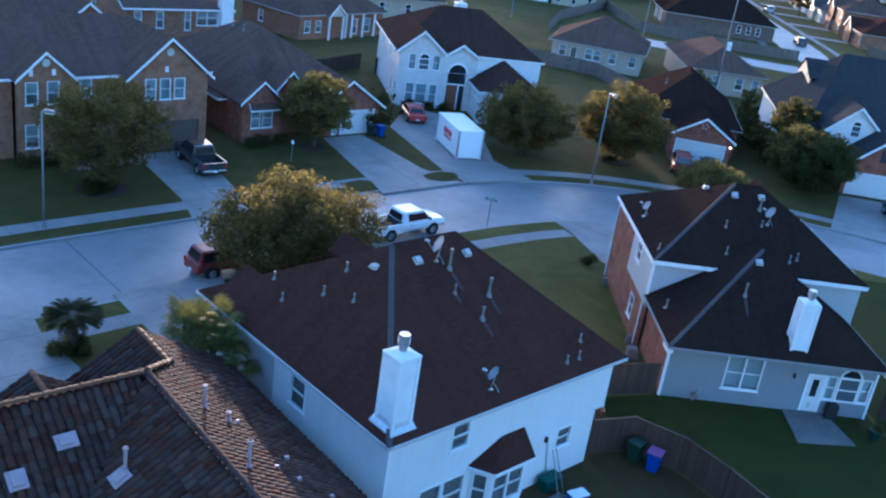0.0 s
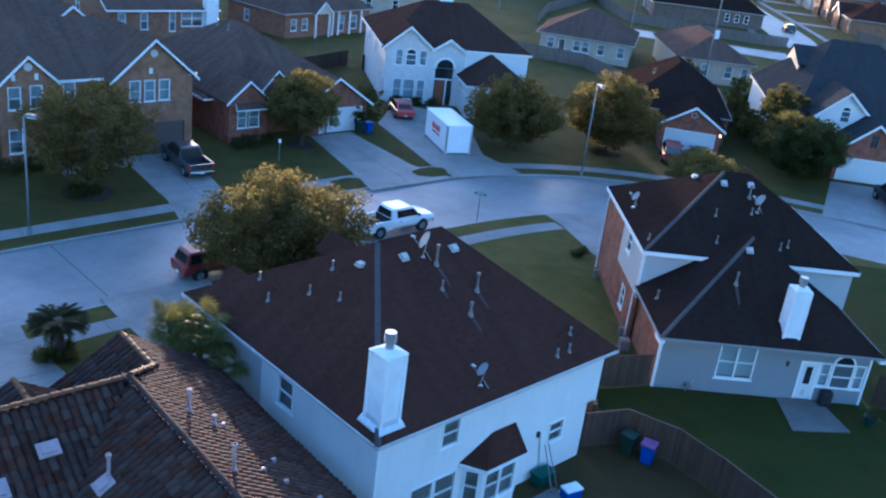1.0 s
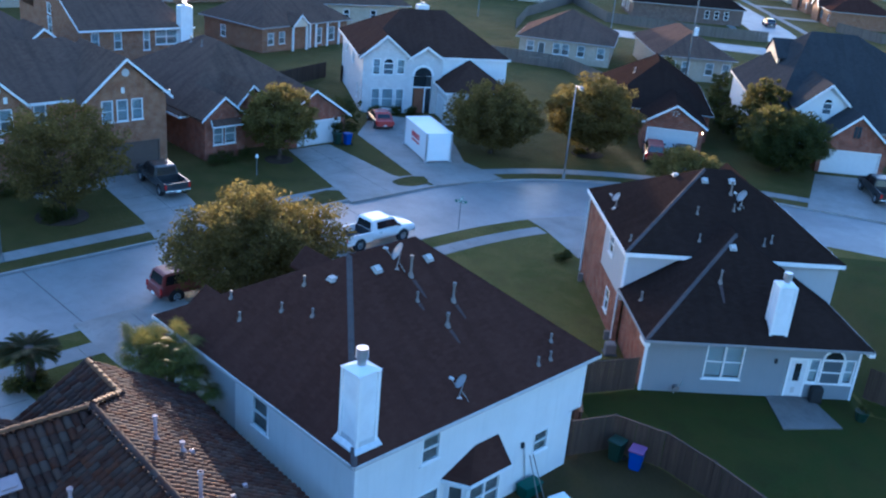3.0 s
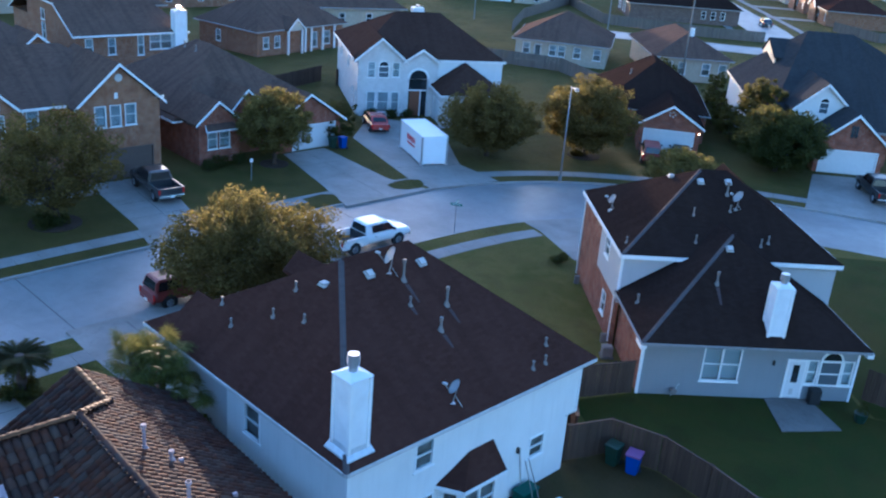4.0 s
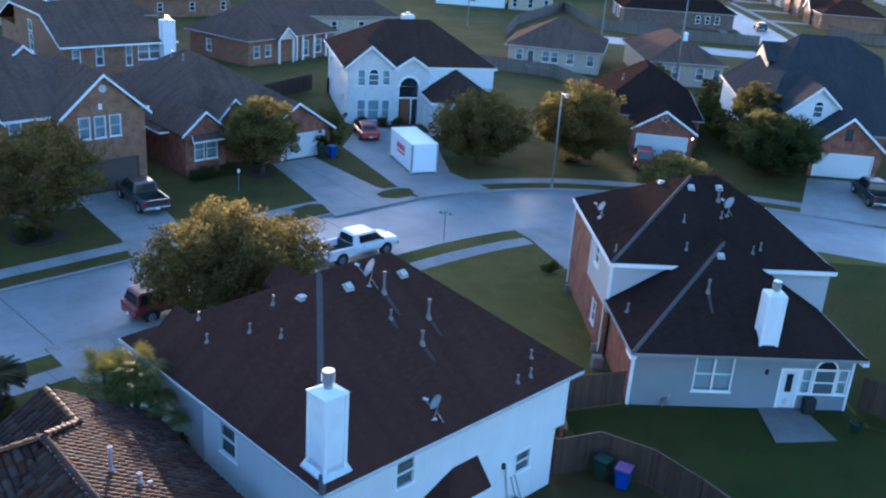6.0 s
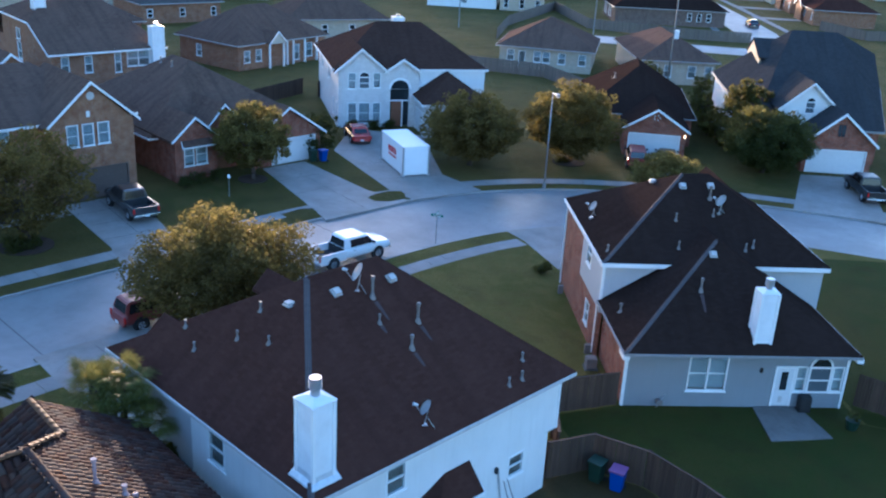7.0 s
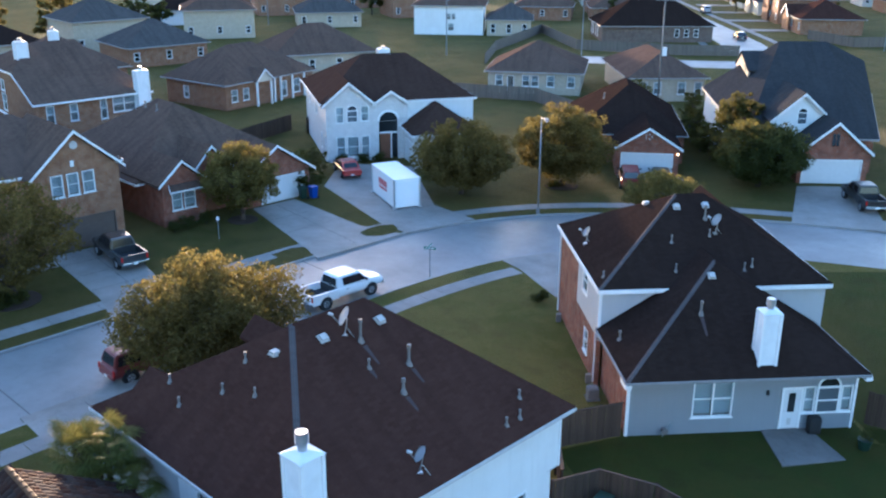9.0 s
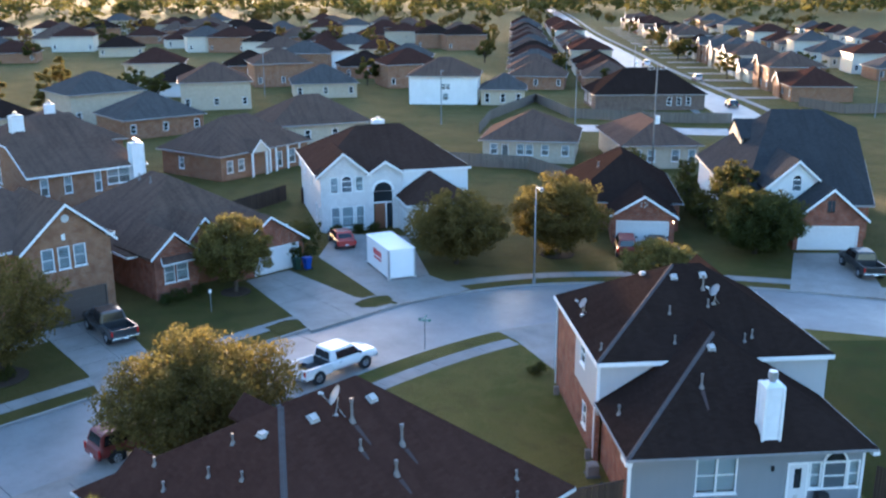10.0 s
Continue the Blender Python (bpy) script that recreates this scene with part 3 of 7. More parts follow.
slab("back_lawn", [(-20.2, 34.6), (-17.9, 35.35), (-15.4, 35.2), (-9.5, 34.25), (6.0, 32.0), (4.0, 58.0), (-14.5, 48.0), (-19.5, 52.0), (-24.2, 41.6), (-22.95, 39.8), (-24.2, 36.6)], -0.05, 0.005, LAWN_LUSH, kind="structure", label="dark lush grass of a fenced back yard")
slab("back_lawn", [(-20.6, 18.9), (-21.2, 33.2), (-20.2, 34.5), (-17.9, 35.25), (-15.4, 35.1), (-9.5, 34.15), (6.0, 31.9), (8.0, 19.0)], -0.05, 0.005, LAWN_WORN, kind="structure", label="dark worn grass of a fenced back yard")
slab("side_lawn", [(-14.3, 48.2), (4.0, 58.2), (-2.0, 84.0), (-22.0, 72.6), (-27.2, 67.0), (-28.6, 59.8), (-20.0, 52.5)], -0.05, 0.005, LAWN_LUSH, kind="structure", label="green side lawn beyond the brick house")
road = ribbon("road", kerb_far, kerb_near, -0.16, -0.135, ROAD, kind="structure", label="pale concrete street with a bend and dark joints")
for nm, a, b in (("kerb", offset(CENTRE, HALF + 0.16), kerb_far), ("kerb", kerb_near, offset(CENTRE, -HALF - 0.16))):
    ribbon(nm, a, b, -0.158, 0.006, KERB, kind="structure", label="rounded grey concrete kerb beside the street")


def along(line, y0, y1):
    return [p for p in line if y0 <= p.y <= y1]


# pavements: slabs of 1.5 m with open joints
def pavement(off0, off1, y0, y1, label, step=1.52):
    base = thing("pavement", label, "pavement", Matrix(), kind="structure")
    line = [p for p in CENTRE if y0 - 2 <= p.y <= y1 + 2]
    run, last = 0.0, line[0]
    cuts = [line[0]]
    dense = smooth_line([tuple(p) for p in line], 0.19)
    for i in range(1, len(dense)):
        run += (dense[i] - dense[i - 1]).length
        if run >= step:
            cuts.append(dense[i])
            run = 0.0
    L, R = offset(cuts, off0), offset(cuts, off1)
    for i in range(len(cuts) - 1):
        if not (y0 <= cuts[i].y <= y1):
            continue
        g = 0.012
        quad = [L[i].lerp(L[i + 1], g / step), R[i].lerp(R[i + 1], g / step), R[i + 1].lerp(R[i], g / step), L[i + 1].lerp(L[i], g / step)]
        slab("paving_slab", [(p.x, p.y) for p in quad], -0.05, 0.012 + random.uniform(-0.003, 0.003), WALKWAY, base)
    return base


pavement(HALF + 2.9, HALF + 1.55, -10, 100, "pale concrete pavement slabs along the opposite verge")
pavement(-HALF - 1.7, -HALF - 3.0, 0, 54.2, "pale concrete pavement slabs along the near verge")


def drive(pts, label, name="driveway", z=0.018):
    return slab(name, pts, -0.12, z, DRIVE, kind="structure", label=label)


drive([(-52.4, 28.2), (-55.9, 29.0), (-65.4, 29.7), (-65.4, 35.0), (-56.5, 33.4), (-52.4, 34.4)], "stained concrete driveway before a brown brick garage")
drive([(-52.4, 43.6), (-57.0, 44.7), (-65.6, 46.6), (-65.6, 50.8), (-56.2, 50.4), (-52.4, 51.6)], "stained concrete driveway before a white garage door")
drive([(-52.4, 51.9), (-55.6, 52.0), (-67.1, 55.0), (-72.6, 61.0), (-67.0, 65.4), (-56.2, 58.4), (-51.2, 58.2)], "long concrete driveway beside the white house")
drive([(-43.4, 12.0), (-43.4, 15.2), (-41.4, 15.0), (-39.4, 15.2), (-37.0, 15.5), (-30.5, 15.0), (-30.5, 5.5), (-43.2, 5.5)], "wide concrete driveway of the tiled house")
drive([(-44.0, 19.6), (-41.2, 19.6), (-39.2, 19.7), (-34.4, 20.2), (-34.4, 25.6), (-41.3, 25.2), (-44.2, 26.0)], "concrete driveway beside the brown roofed house")
drive([(-43.4, 53.0), (-41.2, 52.6), (-36.2, 50.6), (-29.0, 59.6), (-33.5, 65.5), (-38.5, 61.9), (-41.5, 57.8)], "concrete driveway before the two storey brick house")
drive([(-41.6, 71.6), (-46.2, 76.5), (-51.2, 77.4), (-47.4, 81.4), (-38.6, 74.0)], "concrete driveway before a white double garage door")
drive([(-33.6, 76.4), (-38.4, 86.4), (-34.2, 90.6), (-27.2, 79.6)], "concrete driveway before a brick gabled garage")
drive([(-64.4, 29.6), (-63.2, 29.4), (-63.1, 24.6), (-64.3, 24.6)], "narrow concrete garden path to the front door", "garden_path", 0.012)
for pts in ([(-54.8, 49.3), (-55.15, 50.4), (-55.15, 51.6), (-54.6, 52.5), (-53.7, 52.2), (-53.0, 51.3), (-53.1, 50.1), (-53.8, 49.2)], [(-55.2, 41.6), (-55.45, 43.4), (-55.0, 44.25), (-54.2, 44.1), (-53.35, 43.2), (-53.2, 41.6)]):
    slab("verge", pts, -0.05, 0.03, LAWN_SHADED, kind="structure", label="rounded end of the grass verge between driveways")
# joint lines across the street
for y in (8.0, 19.8, 31.0, 43.0):
    i = min(range(len(CENTRE)), key=lambda k: abs(CENTRE[k].y - y))
    d = (CENTRE[i + 1] - CENTRE[i - 1]).normalized()
    n = Vector((-d.y, d.x))
    a, b = CENTRE[i] + n * HALF, CENTRE[i] - n * HALF
    slab("road_joint", [(p.x, p.y) for p in (a + d * 0.028, b + d * 0.028, b - d * 0.028, a - d * 0.028)], -0.15, -0.132, JOINT, kind="structure", label="dark tar filled joint across the concrete street")

# saw cuts across the driveways
def saw_cut(a, b, z=0.0195, w=0.018):
    a, b = Vector(a), Vector(b)
    d = (b - a).normalized()
    n = Vector((-d.y, d.x)) * w
    slab("road_joint", [(p.x, p.y) for p in (a + n, b + n, b - n, a - n)], z - 0.012, z, JOINT, kind="structure", label="narrow dark joint between driveway slabs")


for a, b in (((-57.4, 29.2), (-57.4, 33.5)), ((-60.4, 29.4), (-60.4, 34.0)), ((-63.0, 29.6), (-63.0, 34.5)), ((-65.2, 32.3), (-53.0, 31.2)), ((-58.6, 45.1), (-58.6, 50.4)), ((-62.0, 45.9), (-62.0, 50.6)), ((-65.4, 48.7), (-53.2, 47.6)),
             ((-58.0, 53.0), (-56.4, 58.0)), ((-62.5, 54.2), (-60.2, 60.6)), ((-66.8, 55.2), (-64.2, 63.2)), ((-43.2, 10.0), (-31.0, 10.0)), ((-38.0, 5.6), (-38.0, 15.2)), ((-34.4, 5.6), (-34.4, 15.1)), ((-41.3, 5.6), (-41.3, 14.9)), ((-38.2, 19.9), (-38.2, 25.4)), ((-43.4, 22.6), (-34.6, 22.9))):
    saw_cut(a, b)

# ---- houses ----
def house(name, x, y, yaw, label):
    return thing(name, label, "house", pose(x, y, 0, 0, 0, yaw))


def shell(h, x0, x1, y0, y1, z0, z1, mats, wins=None, skip=()):
    """Four walls round a block; wins: side name -> window rows. Sides: front (y0), right (x1), back (y1), left (x0)."""
    wins = wins or {}
    sides = {"front": ((x0, y0), (x1, y0)), "right": ((x1, y0 + 0.2), (x1, y1 - 0.2)), "back": ((x1, y1), (x0, y1)), "left": ((x0, y1 - 0.2), (x0, y0 + 0.2))}
    for i, (side, (a, b)) in enumerate(sides.items()):
        if side in skip:
            continue
        mat = mats[i] if isinstance(mats, (list, tuple)) else mats
        glazed_wall(h, a, b, z0, z1, mat, wins.get(side, ()))


def plumbing_vent(h, x, y, z, height=0.55, r=0.05, mat=VENT_GREY, flash=True):
    bm = rod((x, y, z - 0.1), (x, y, z + height), r, r, 10)
    tube(bm, (x, y, z + height * 0.82), (x, y, z + height + 0.02), r * 1.5, r * 1.5, 10)
    v = part("roof_vent", bm, mat, h, "weathered metal vent pipe")
    if flash:
        bm = bmesh.new()
        bmesh.ops.create_cone(bm, cap_ends=True, segments=10, radius1=r * 3.0, radius2=r * 1.1, depth=0.16, matrix=Matrix.Translation((x, y, z + 0.03)))
        part("flashing", bm, mat, v)
    return v


def box_vent(h, x, y, z, tilt=0.0, turn=0.0):
    """A low square roof ventilator."""
    m = pose(x, y, z, 0, 0, turn) @ pose(0, 0, 0, tilt)
    bm = bmesh.new()
    box(bm, -0.15, 0.15, -0.15, 0.15, 0.03, 0.15, m, 0.03)
    box(bm, -0.19, 0.19, -0.19, 0.19, -0.01, 0.03, m)
    return part("box_vent", bm, plainvent, h, "pale square metal roof ventilator")


plainvent = plain("vent_pale", (0.52, 0.50, 0.47), 0.5, 0.2, dirt=0.25)


def turbine_pipe(h, x, y, z, height=0.75):
    """A flue with a round cap."""
    bm = rod((x, y, z - 0.15), (x, y, z + height), 0.052, 0.052, 14)
    v = part("flue_pipe", bm, VENT_GREY, h, "weathered metal flue pipe")
    bm = rod((x, y, z + height), (x, y, z + height + 0.13), 0.078, 0.078, 14)
    part("flue_cap", bm, VENT_GREY, v)
    bm = rod((x, y, z - 0.08), (x, y, z + 0.16), 0.15, 0.06, 14)
    part("flashing", bm, VENT_GREY, v)


def wash_streak(h, planes, x, y, length, w=0.1, dx=0.0, dy=-1.0):
    """Paler shingles washed clean below a metal flue, down the slope."""
    lift = 0.006
    pts = []
    for s, k in ((-1, 0.0), (1, 0.0), (0.45, 1.0), (-0.45, 1.0)):
        px, py = x + dx * length * k - dy * w * s, y + dy * length * k + dx * w * s
        pts.append((px, py, plane_z(planes, px, py) + lift))
    if all(p[2] for p in pts):
        mesh("wash_streak", pts, [(3, 2, 1, 0)], ROOF_WASH, h, "paler clean streak on the shingles", uvs=[(p[0], p[1]) for p in pts[::-1]])


def dish(place, label, size=0.4, heading=245.0, yaw=0.0, rise=36.0):
    """A satellite dish: foot, bent mast, oval reflector facing the heading (degrees in the plan) and a feed on its arm."""
    t = thing("satellite_dish", label, "satellite dish", place @ pose(0, 0, 0, 0, 0, heading - yaw), group="satellite dishes")
    bm = rod((0.1, 0, -0.05), (0.02, 0, 0.32), 0.022, 0.022, 8)
    tube(bm, (0.02, 0, 0.30), (-0.03, 0, 0.36 + size * 0.75), 0.022, 0.022, 8)
    tube(bm, (-0.25, 0.12, -0.12), (0.02, 0, 0.30), 0.012, 0.012, 6)
    tube(bm, (-0.25, -0.12, -0.12), (0.02, 0, 0.30), 0.012, 0.012, 6)
    box(bm, 0.0, 0.2, -0.09, 0.09, -0.1, 0.02)
    part("mast", bm, METAL, t)
    out = Vector((math.cos(radians(rise)), 0, math.sin(radians(rise))))
    up = Vector((-out.z, 0, out.x))
    side = Vector((0, 1, 0))
    mid = Vector((0.03, 0, 0.40 + size * 0.85))
    bm = bmesh.new()
    rings, segs = 5, 24
    grid = [[bm.verts.new(mid)]]
    for i in range(1, rings + 1):
        k = i / rings
        grid.append([bm.verts.new(mid + side * (size * 0.9 * k * math.cos(2 * math.pi * q / segs)) + up * (size * k * math.sin(2 * math.pi * q / segs)) + out * (0.22 * size * k * k)) for q in range(segs)])
    for q in range(segs):
        bm.faces.new((grid[0][0], grid[1][q], grid[1][(q + 1) % segs]))
        for i in range(1, rings):
            bm.faces.new((grid[i][q], grid[i + 1][q], grid[i + 1][(q + 1) % segs], grid[i][(q + 1) % segs]))
    bmesh.ops.solidify(bm, geom=bm.faces[:], thickness=0.015)
    part("reflector", bm, DISH, t, "pale grey oval reflector", smooth=True)
    tip = mid + out * (size * 1.5) - up * (size * 0.35)
    part("feed_arm", rod(mid - up * size * 0.98 - out * 0.02, tip, 0.016, 0.014, 8), METAL, t)
    part("feed_horn", rod(tip + out * 0.08, tip - out * 0.1 + up * 0.03, 0.06, 0.045, 10), DISH, t)
    return t


def chimney(h, x, y, w, d, z0, z1, cap=0.6, foot=True):
    """A boarded chimney with corner trim, a sloping cap and a round flue."""
    c = part("chimney", boxes((x - w / 2, x + w / 2, y - d / 2, y + d / 2, z0, z1), bevel=0.015), CHIM, h, "white boarded chimney stack")
    for sx in (-1, 1):
        for sy in (-1, 1):
            part("corner_trim", boxes((x + sx * w / 2 - 0.06, x + sx * w / 2 + 0.06, y + sy * d / 2 - 0.06, y + sy * d / 2 + 0.06, z0, z1 - 0.05)), TRIM, c)
    bm = bmesh.new()
    bmesh.ops.create_cone(bm, cap_ends=True, segments=4, radius1=(w + 0.14) * 0.7071, radius2=0.2, depth=0.12, matrix=Matrix.Translation((x, y, z1 + 0.06)) @ pose(0, 0, 0, 0, 0, 45) @ Matrix.Diagonal((1, d / w, 1, 1)))
    part("chimney_cap", bm, CHIM, c, "pale sheet metal cap")
    bm = rod((x, y, z1 + 0.12), (x, y, z1 + 0.12 + cap * 0.7), 0.15, 0.15, 18)
    part("flue", bm, METAL, c, smooth=False)
    bm = rod((x, y, z1 + cap * 0.62), (x, y, z1 + 0.12 + cap), 0.2, 0.2, 18)
    for k in range(3):
        tube(bm, (x, y, z1 + cap * 0.62 + 0.1 * k), (x, y, z1 + cap * 0.62 + 0.03 + 0.1 * k), 0.215, 0.215, 18)
    part("flue_top", bm, METAL, c, "round ribbed flue terminal")
    return c


def garage_door(h, p0, p1, u0, u1, v1, mat=DOOR_WHITE, rows=4, cols=4, surround=TRIM):
    """A sectional garage door of raised panels, set in its opening."""
    m = face_frame(p0, p1)
    bm = boxes((u0, u1, 0.08, 0.12, 0.0, v1))
    bmesh.ops.transform(bm, matrix=m, verts=bm.verts)
    d = part("garage_door", bm, mat, h)
    ph, pw = v1 / rows, (u1 - u0) / cols
    for r in range(rows):
        for c in range(cols):
            bm = bmesh.new()
            box(bm, u0 + c * pw + 0.07, u0 + (c + 1) * pw - 0.07, 0.065, 0.08, r * ph + 0.07, (r + 1) * ph - 0.06)
            bmesh.ops.transform(bm, matrix=m, verts=bm.verts)
            part("door_panel", bm, mat, d)
    bm = boxes((u0 - 0.1, u0, -0.03, 0.1, 0, v1 + 0.1), (u1, u1 + 0.1, -0.03, 0.1, 0, v1 + 0.1), (u0, u1, -0.03, 0.1, v1, v1 + 0.1))
    bmesh.ops.transform(bm, matrix=m, verts=bm.verts)
    part("door_frame", bm, surround, d)
    return d


def arch_window(h, p0, p1, u0, u1, v0, v_spring, trim=TRIM, surround=None):
    """A half-round light above a tall pane, with a thick trim set proud of the wall."""
    m = face_frame(p0, p1)
    uc, r = (u0 + u1) / 2, (u1 - u0) / 2
    bm = bmesh.new()
    segs = 14
    for k in range(segs):
        a, b = math.pi * k / segs, math.pi * (k + 1) / segs
        ring = []
        for rr, dep in ((r, -0.06), (r - 0.09, -0.06), (r - 0.09, 0.02), (r, 0.02)):
            ring.append([Vector((uc + rr * math.cos(q), dep, v_spring + rr * math.sin(q))) for q in (a, b)])
        for i in range(4):
            q = ring[i], ring[(i + 1) % 4]
            bm.faces.new([bm.verts.new(v) for v in (q[0][0], q[0][1], q[1][1], q[1][0])])
    for rr in ((u0, u0 + 0.09, v0, v_spring), (u1 - 0.09, u1, v0, v_spring), (u0 + 0.09, u1 - 0.09, v0, v0 + 0.09), (u0 + 0.09, u1 - 0.09, v_spring - 0.05, v_spring + 0.05), (u0 + 0.09, u1 - 0.09, (v0 + v_spring) / 2 - 0.03, (v0 + v_spring) / 2 + 0.03)):
        box(bm, rr[0], rr[1], -0.06, 0.03, rr[2], rr[3])
    bmesh.ops.remove_doubles(bm, verts=bm.verts, dist=0.0005)
    bmesh.ops.transform(bm, matrix=m, verts=bm.verts)
    w = part("arch_window", bm, trim, h, "round-topped window with white trim")
    bm = bmesh.new()
    top = [bm.verts.new((uc + (r - 0.08) * math.cos(math.pi * k / segs), -0.012, v_spring + (r - 0.08) * math.sin(math.pi * k / segs))) for k in range(segs + 1)]
    bm.faces.new(top[::-1])
    bmesh.ops.transform(bm, matrix=m, verts=bm.verts)
    bmesh.ops.solidify(bm, geom=bm.faces[:], thickness=0.006)
    part("pane", bm, DARKPANE, w)
    for a, b in ((v0 + 0.09, (v0 + v_spring) / 2 - 0.03), ((v0 + v_spring) / 2 + 0.03, v_spring - 0.05)):
        bm = boxes((u0 + 0.09, u1 - 0.09, -0.012, -0.006, a, b))
        bmesh.ops.transform(bm, matrix=m, verts=bm.verts)
        part("pane", bm, PANE_GREY, w)
    return w




def pane_door(h, p0, p1, u0, u1, v1, mat=DOOR_WHITE, flap=True):
    m = face_frame(p0, p1)
    bm = bmesh.new()
    box(bm, u0, u1, -0.03, 0.02, 0.12, v1)
    bmesh.ops.transform(bm, matrix=m, verts=bm.verts)
    d = part("door", bm, mat, h, "white back door with a window pane and a pet flap")
    for nm, mt, r in (("pane", DARKPANE, (u0 + 0.25, u1 - 0.25, -0.045, -0.03, v1 - 1.2, v1 - 0.2)), ("pet_flap", TRIM_DIRTY, (u0 + 0.3, u1 - 0.35, -0.05, -0.03, 0.3, 0.65)),
                      ("handle", METAL, (u0 + 0.08, u0 + 0.13, -0.1, -0.03, 1.05, 1.1)), ("door_frame", TRIM, (u0 - 0.1, u0, -0.06, 0.02, 0.1, v1 + 0.1)), ("door_frame", TRIM, (u1, u1 + 0.1, -0.06, 0.02, 0.1, v1 + 0.1)), ("door_frame", TRIM, (u0, u1, -0.06, 0.02, v1, v1 + 0.1))):
        bm = boxes(r)
        bmesh.ops.transform(bm, matrix=m, verts=bm.verts)
        part(nm, bm, mt, d)
    return d


def rakes(h, x0, x1, y, z, top, mat=TRIM, w=0.22, lap=0.03):
    """White barge boards up both sides of a gable that faces -y."""
    xm = (x0 + x1) / 2
    for a, b in (((x0, y, z), (xm, y, top)), ((xm, y, top), (x1, y, z))):
        board(h, Vector(a), Vector(b), mat, w, thick=0.06, name="barge_board")


# -- house with the brown hip roof --
A = house("house", -19.75, 19.6, 92.5, "two storey white sided house under a dark brown hip roof")
A_ROOF = hip(0, 13.28, 0, 13.46, 5.3, 9.35, inset=4.9, axis="x")
roof(A, A_ROOF, ROOF_BROWN, label="dark brown asphalt shingle hip roof", fascia=TRIM_DIRTY, fascia_h=0.13)
# only the left hip gets the lightened cap, painted as if sun grazed it
for a, b in (((0, 0, 5.3), (4.9, 6.73, 9.35)), ((4.9, 6.73, 9.35), (8.38, 6.73, 9.35)), ((13.28, 0, 5.3), (8.38, 6.73, 9.35))):
    ridge_cap(A, a, b, ROOF_CAP_LIT if a == (0, 0, 5.3) else ROOF_BROWN)
aw = 0.35
back = ((aw, aw), (12.93, aw))
glazed_wall(A, (aw, aw), (12.83, aw), 2.72, 5.16, SIDING_WHITE, [(3.07, 4.0, 3.67, 4.86, "hung", 0.15)])
glazed_wall(A, (aw, aw + 0.004), (12.32, aw + 0.004), 0, 2.72, SIDING_WHITE, [(1.8, 2.95, 0.75, 2.36, "hung", 0.0), (3.0, 4.15, 0.75, 2.36, "hung", 0.0), (9.55, 10.5, 1.48, 2.5, "hung", 0.1)])
wall(A, (12.83, aw + 0.2), (12.83, 13.1), 2.72, 5.16, SIDING_WHITE)
wall(A, (12.32, aw + 0.2), (12.32, 13.1), 0, 2.72, BRICK_RED)
slab("overhang_soffit", [(12.1, aw), (12.83, aw), (12.83, 13.1), (12.1, 13.1)], 2.70, 2.76, TRIM_DIRTY, A)
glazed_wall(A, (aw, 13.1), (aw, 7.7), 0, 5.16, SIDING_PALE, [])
glazed_wall(A, (aw - 0.004, 7.7), (aw - 0.004, aw + 0.004), 0, 5.16, SIDING_WHITE, [(1.2, 2.25, 3.42, 4.8, "hung", 0.1), (1.3, 2.2, 0.9, 2.2, "hung", 0.3)])
wall(A, (12.83, 13.1), (aw, 13.1), 0, 5.16, BRICK_RED)
for i in range(2):
    part("corner_board", boxes((aw - 0.03 + 0.0, aw + 0.1, aw - 0.03, aw + 0.1, 0, 5.12)) if i == 0 else boxes((12.75, 12.86, aw - 0.03, aw + 0.08, 2.72, 5.12)), TRIM, A)
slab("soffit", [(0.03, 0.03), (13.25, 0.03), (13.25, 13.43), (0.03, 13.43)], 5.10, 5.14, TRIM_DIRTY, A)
# front gables, seen over the ridge and beside the oak
for gx, w, y0, y1, z, top in ((8.1, 1.7, 9.6, 13.9, 5.75, 6.55), (3.7, 2.6, 12.4, 15.5, 3.9, 5.0)):
    roof(A, gable_planes(gx - w / 2, gx + w / 2, y0, y1, z, top), ROOF_BROWN, label="small front gable in brown shingles")
    wall(A, (gx + w / 2 - 0.25, y1 - 0.2), (gx - w / 2 + 0.25, y1 - 0.2), 0, z, BRICK_RED, gable=(0.0, w - 0.5, z, w / 2 - 0.25, top - 0.2))
wall(A, (6.0, 15.4), (6.0, 13.1), 0, 3.5, BRICK_RED)
wall(A, (1.6, 13.1), (1.6, 15.4), 0, 3.5, BRICK_RED)
# bay with its own little roof
bay = [(4.8, 0.35), (5.3, -0.35), (7.3, -0.35), (7.8, 0.35)]
bz = 2.62
roof(A, [[(4.6, 0.35, bz), (5.15, -0.62, bz), (6.3, 0.34, 3.42)], [(5.15, -0.62, bz), (7.45, -0.62, bz), (7.6, 0.34, 3.42), (6.3, 0.34, 3.42)], [(7.45, -0.62, bz), (8.0, 0.35, bz), (7.6, 0.34, 3.42)]], ROOF_BROWN, fascia=TRIM, fascia_h=0.14, label="brown shingled roof of the bay window")
for a, b in zip(bay[:-1], bay[1:]):
    n = (Vector(b) - Vector(a)).length
    glazed_wall(A, a, b, 0, bz, SIDING_WHITE, [(0.12, n - 0.12, 0.75, 2.3, "twin" if n > 1.5 else "hung", 0.0)], thick=0.1)
slab("bay_ceiling", bay, bz - 0.05, bz - 0.02, TRIM, A)
chimney(A, 0.82, 0.88, 0.80, 0.86, 5.4, 8.35, 0.62)
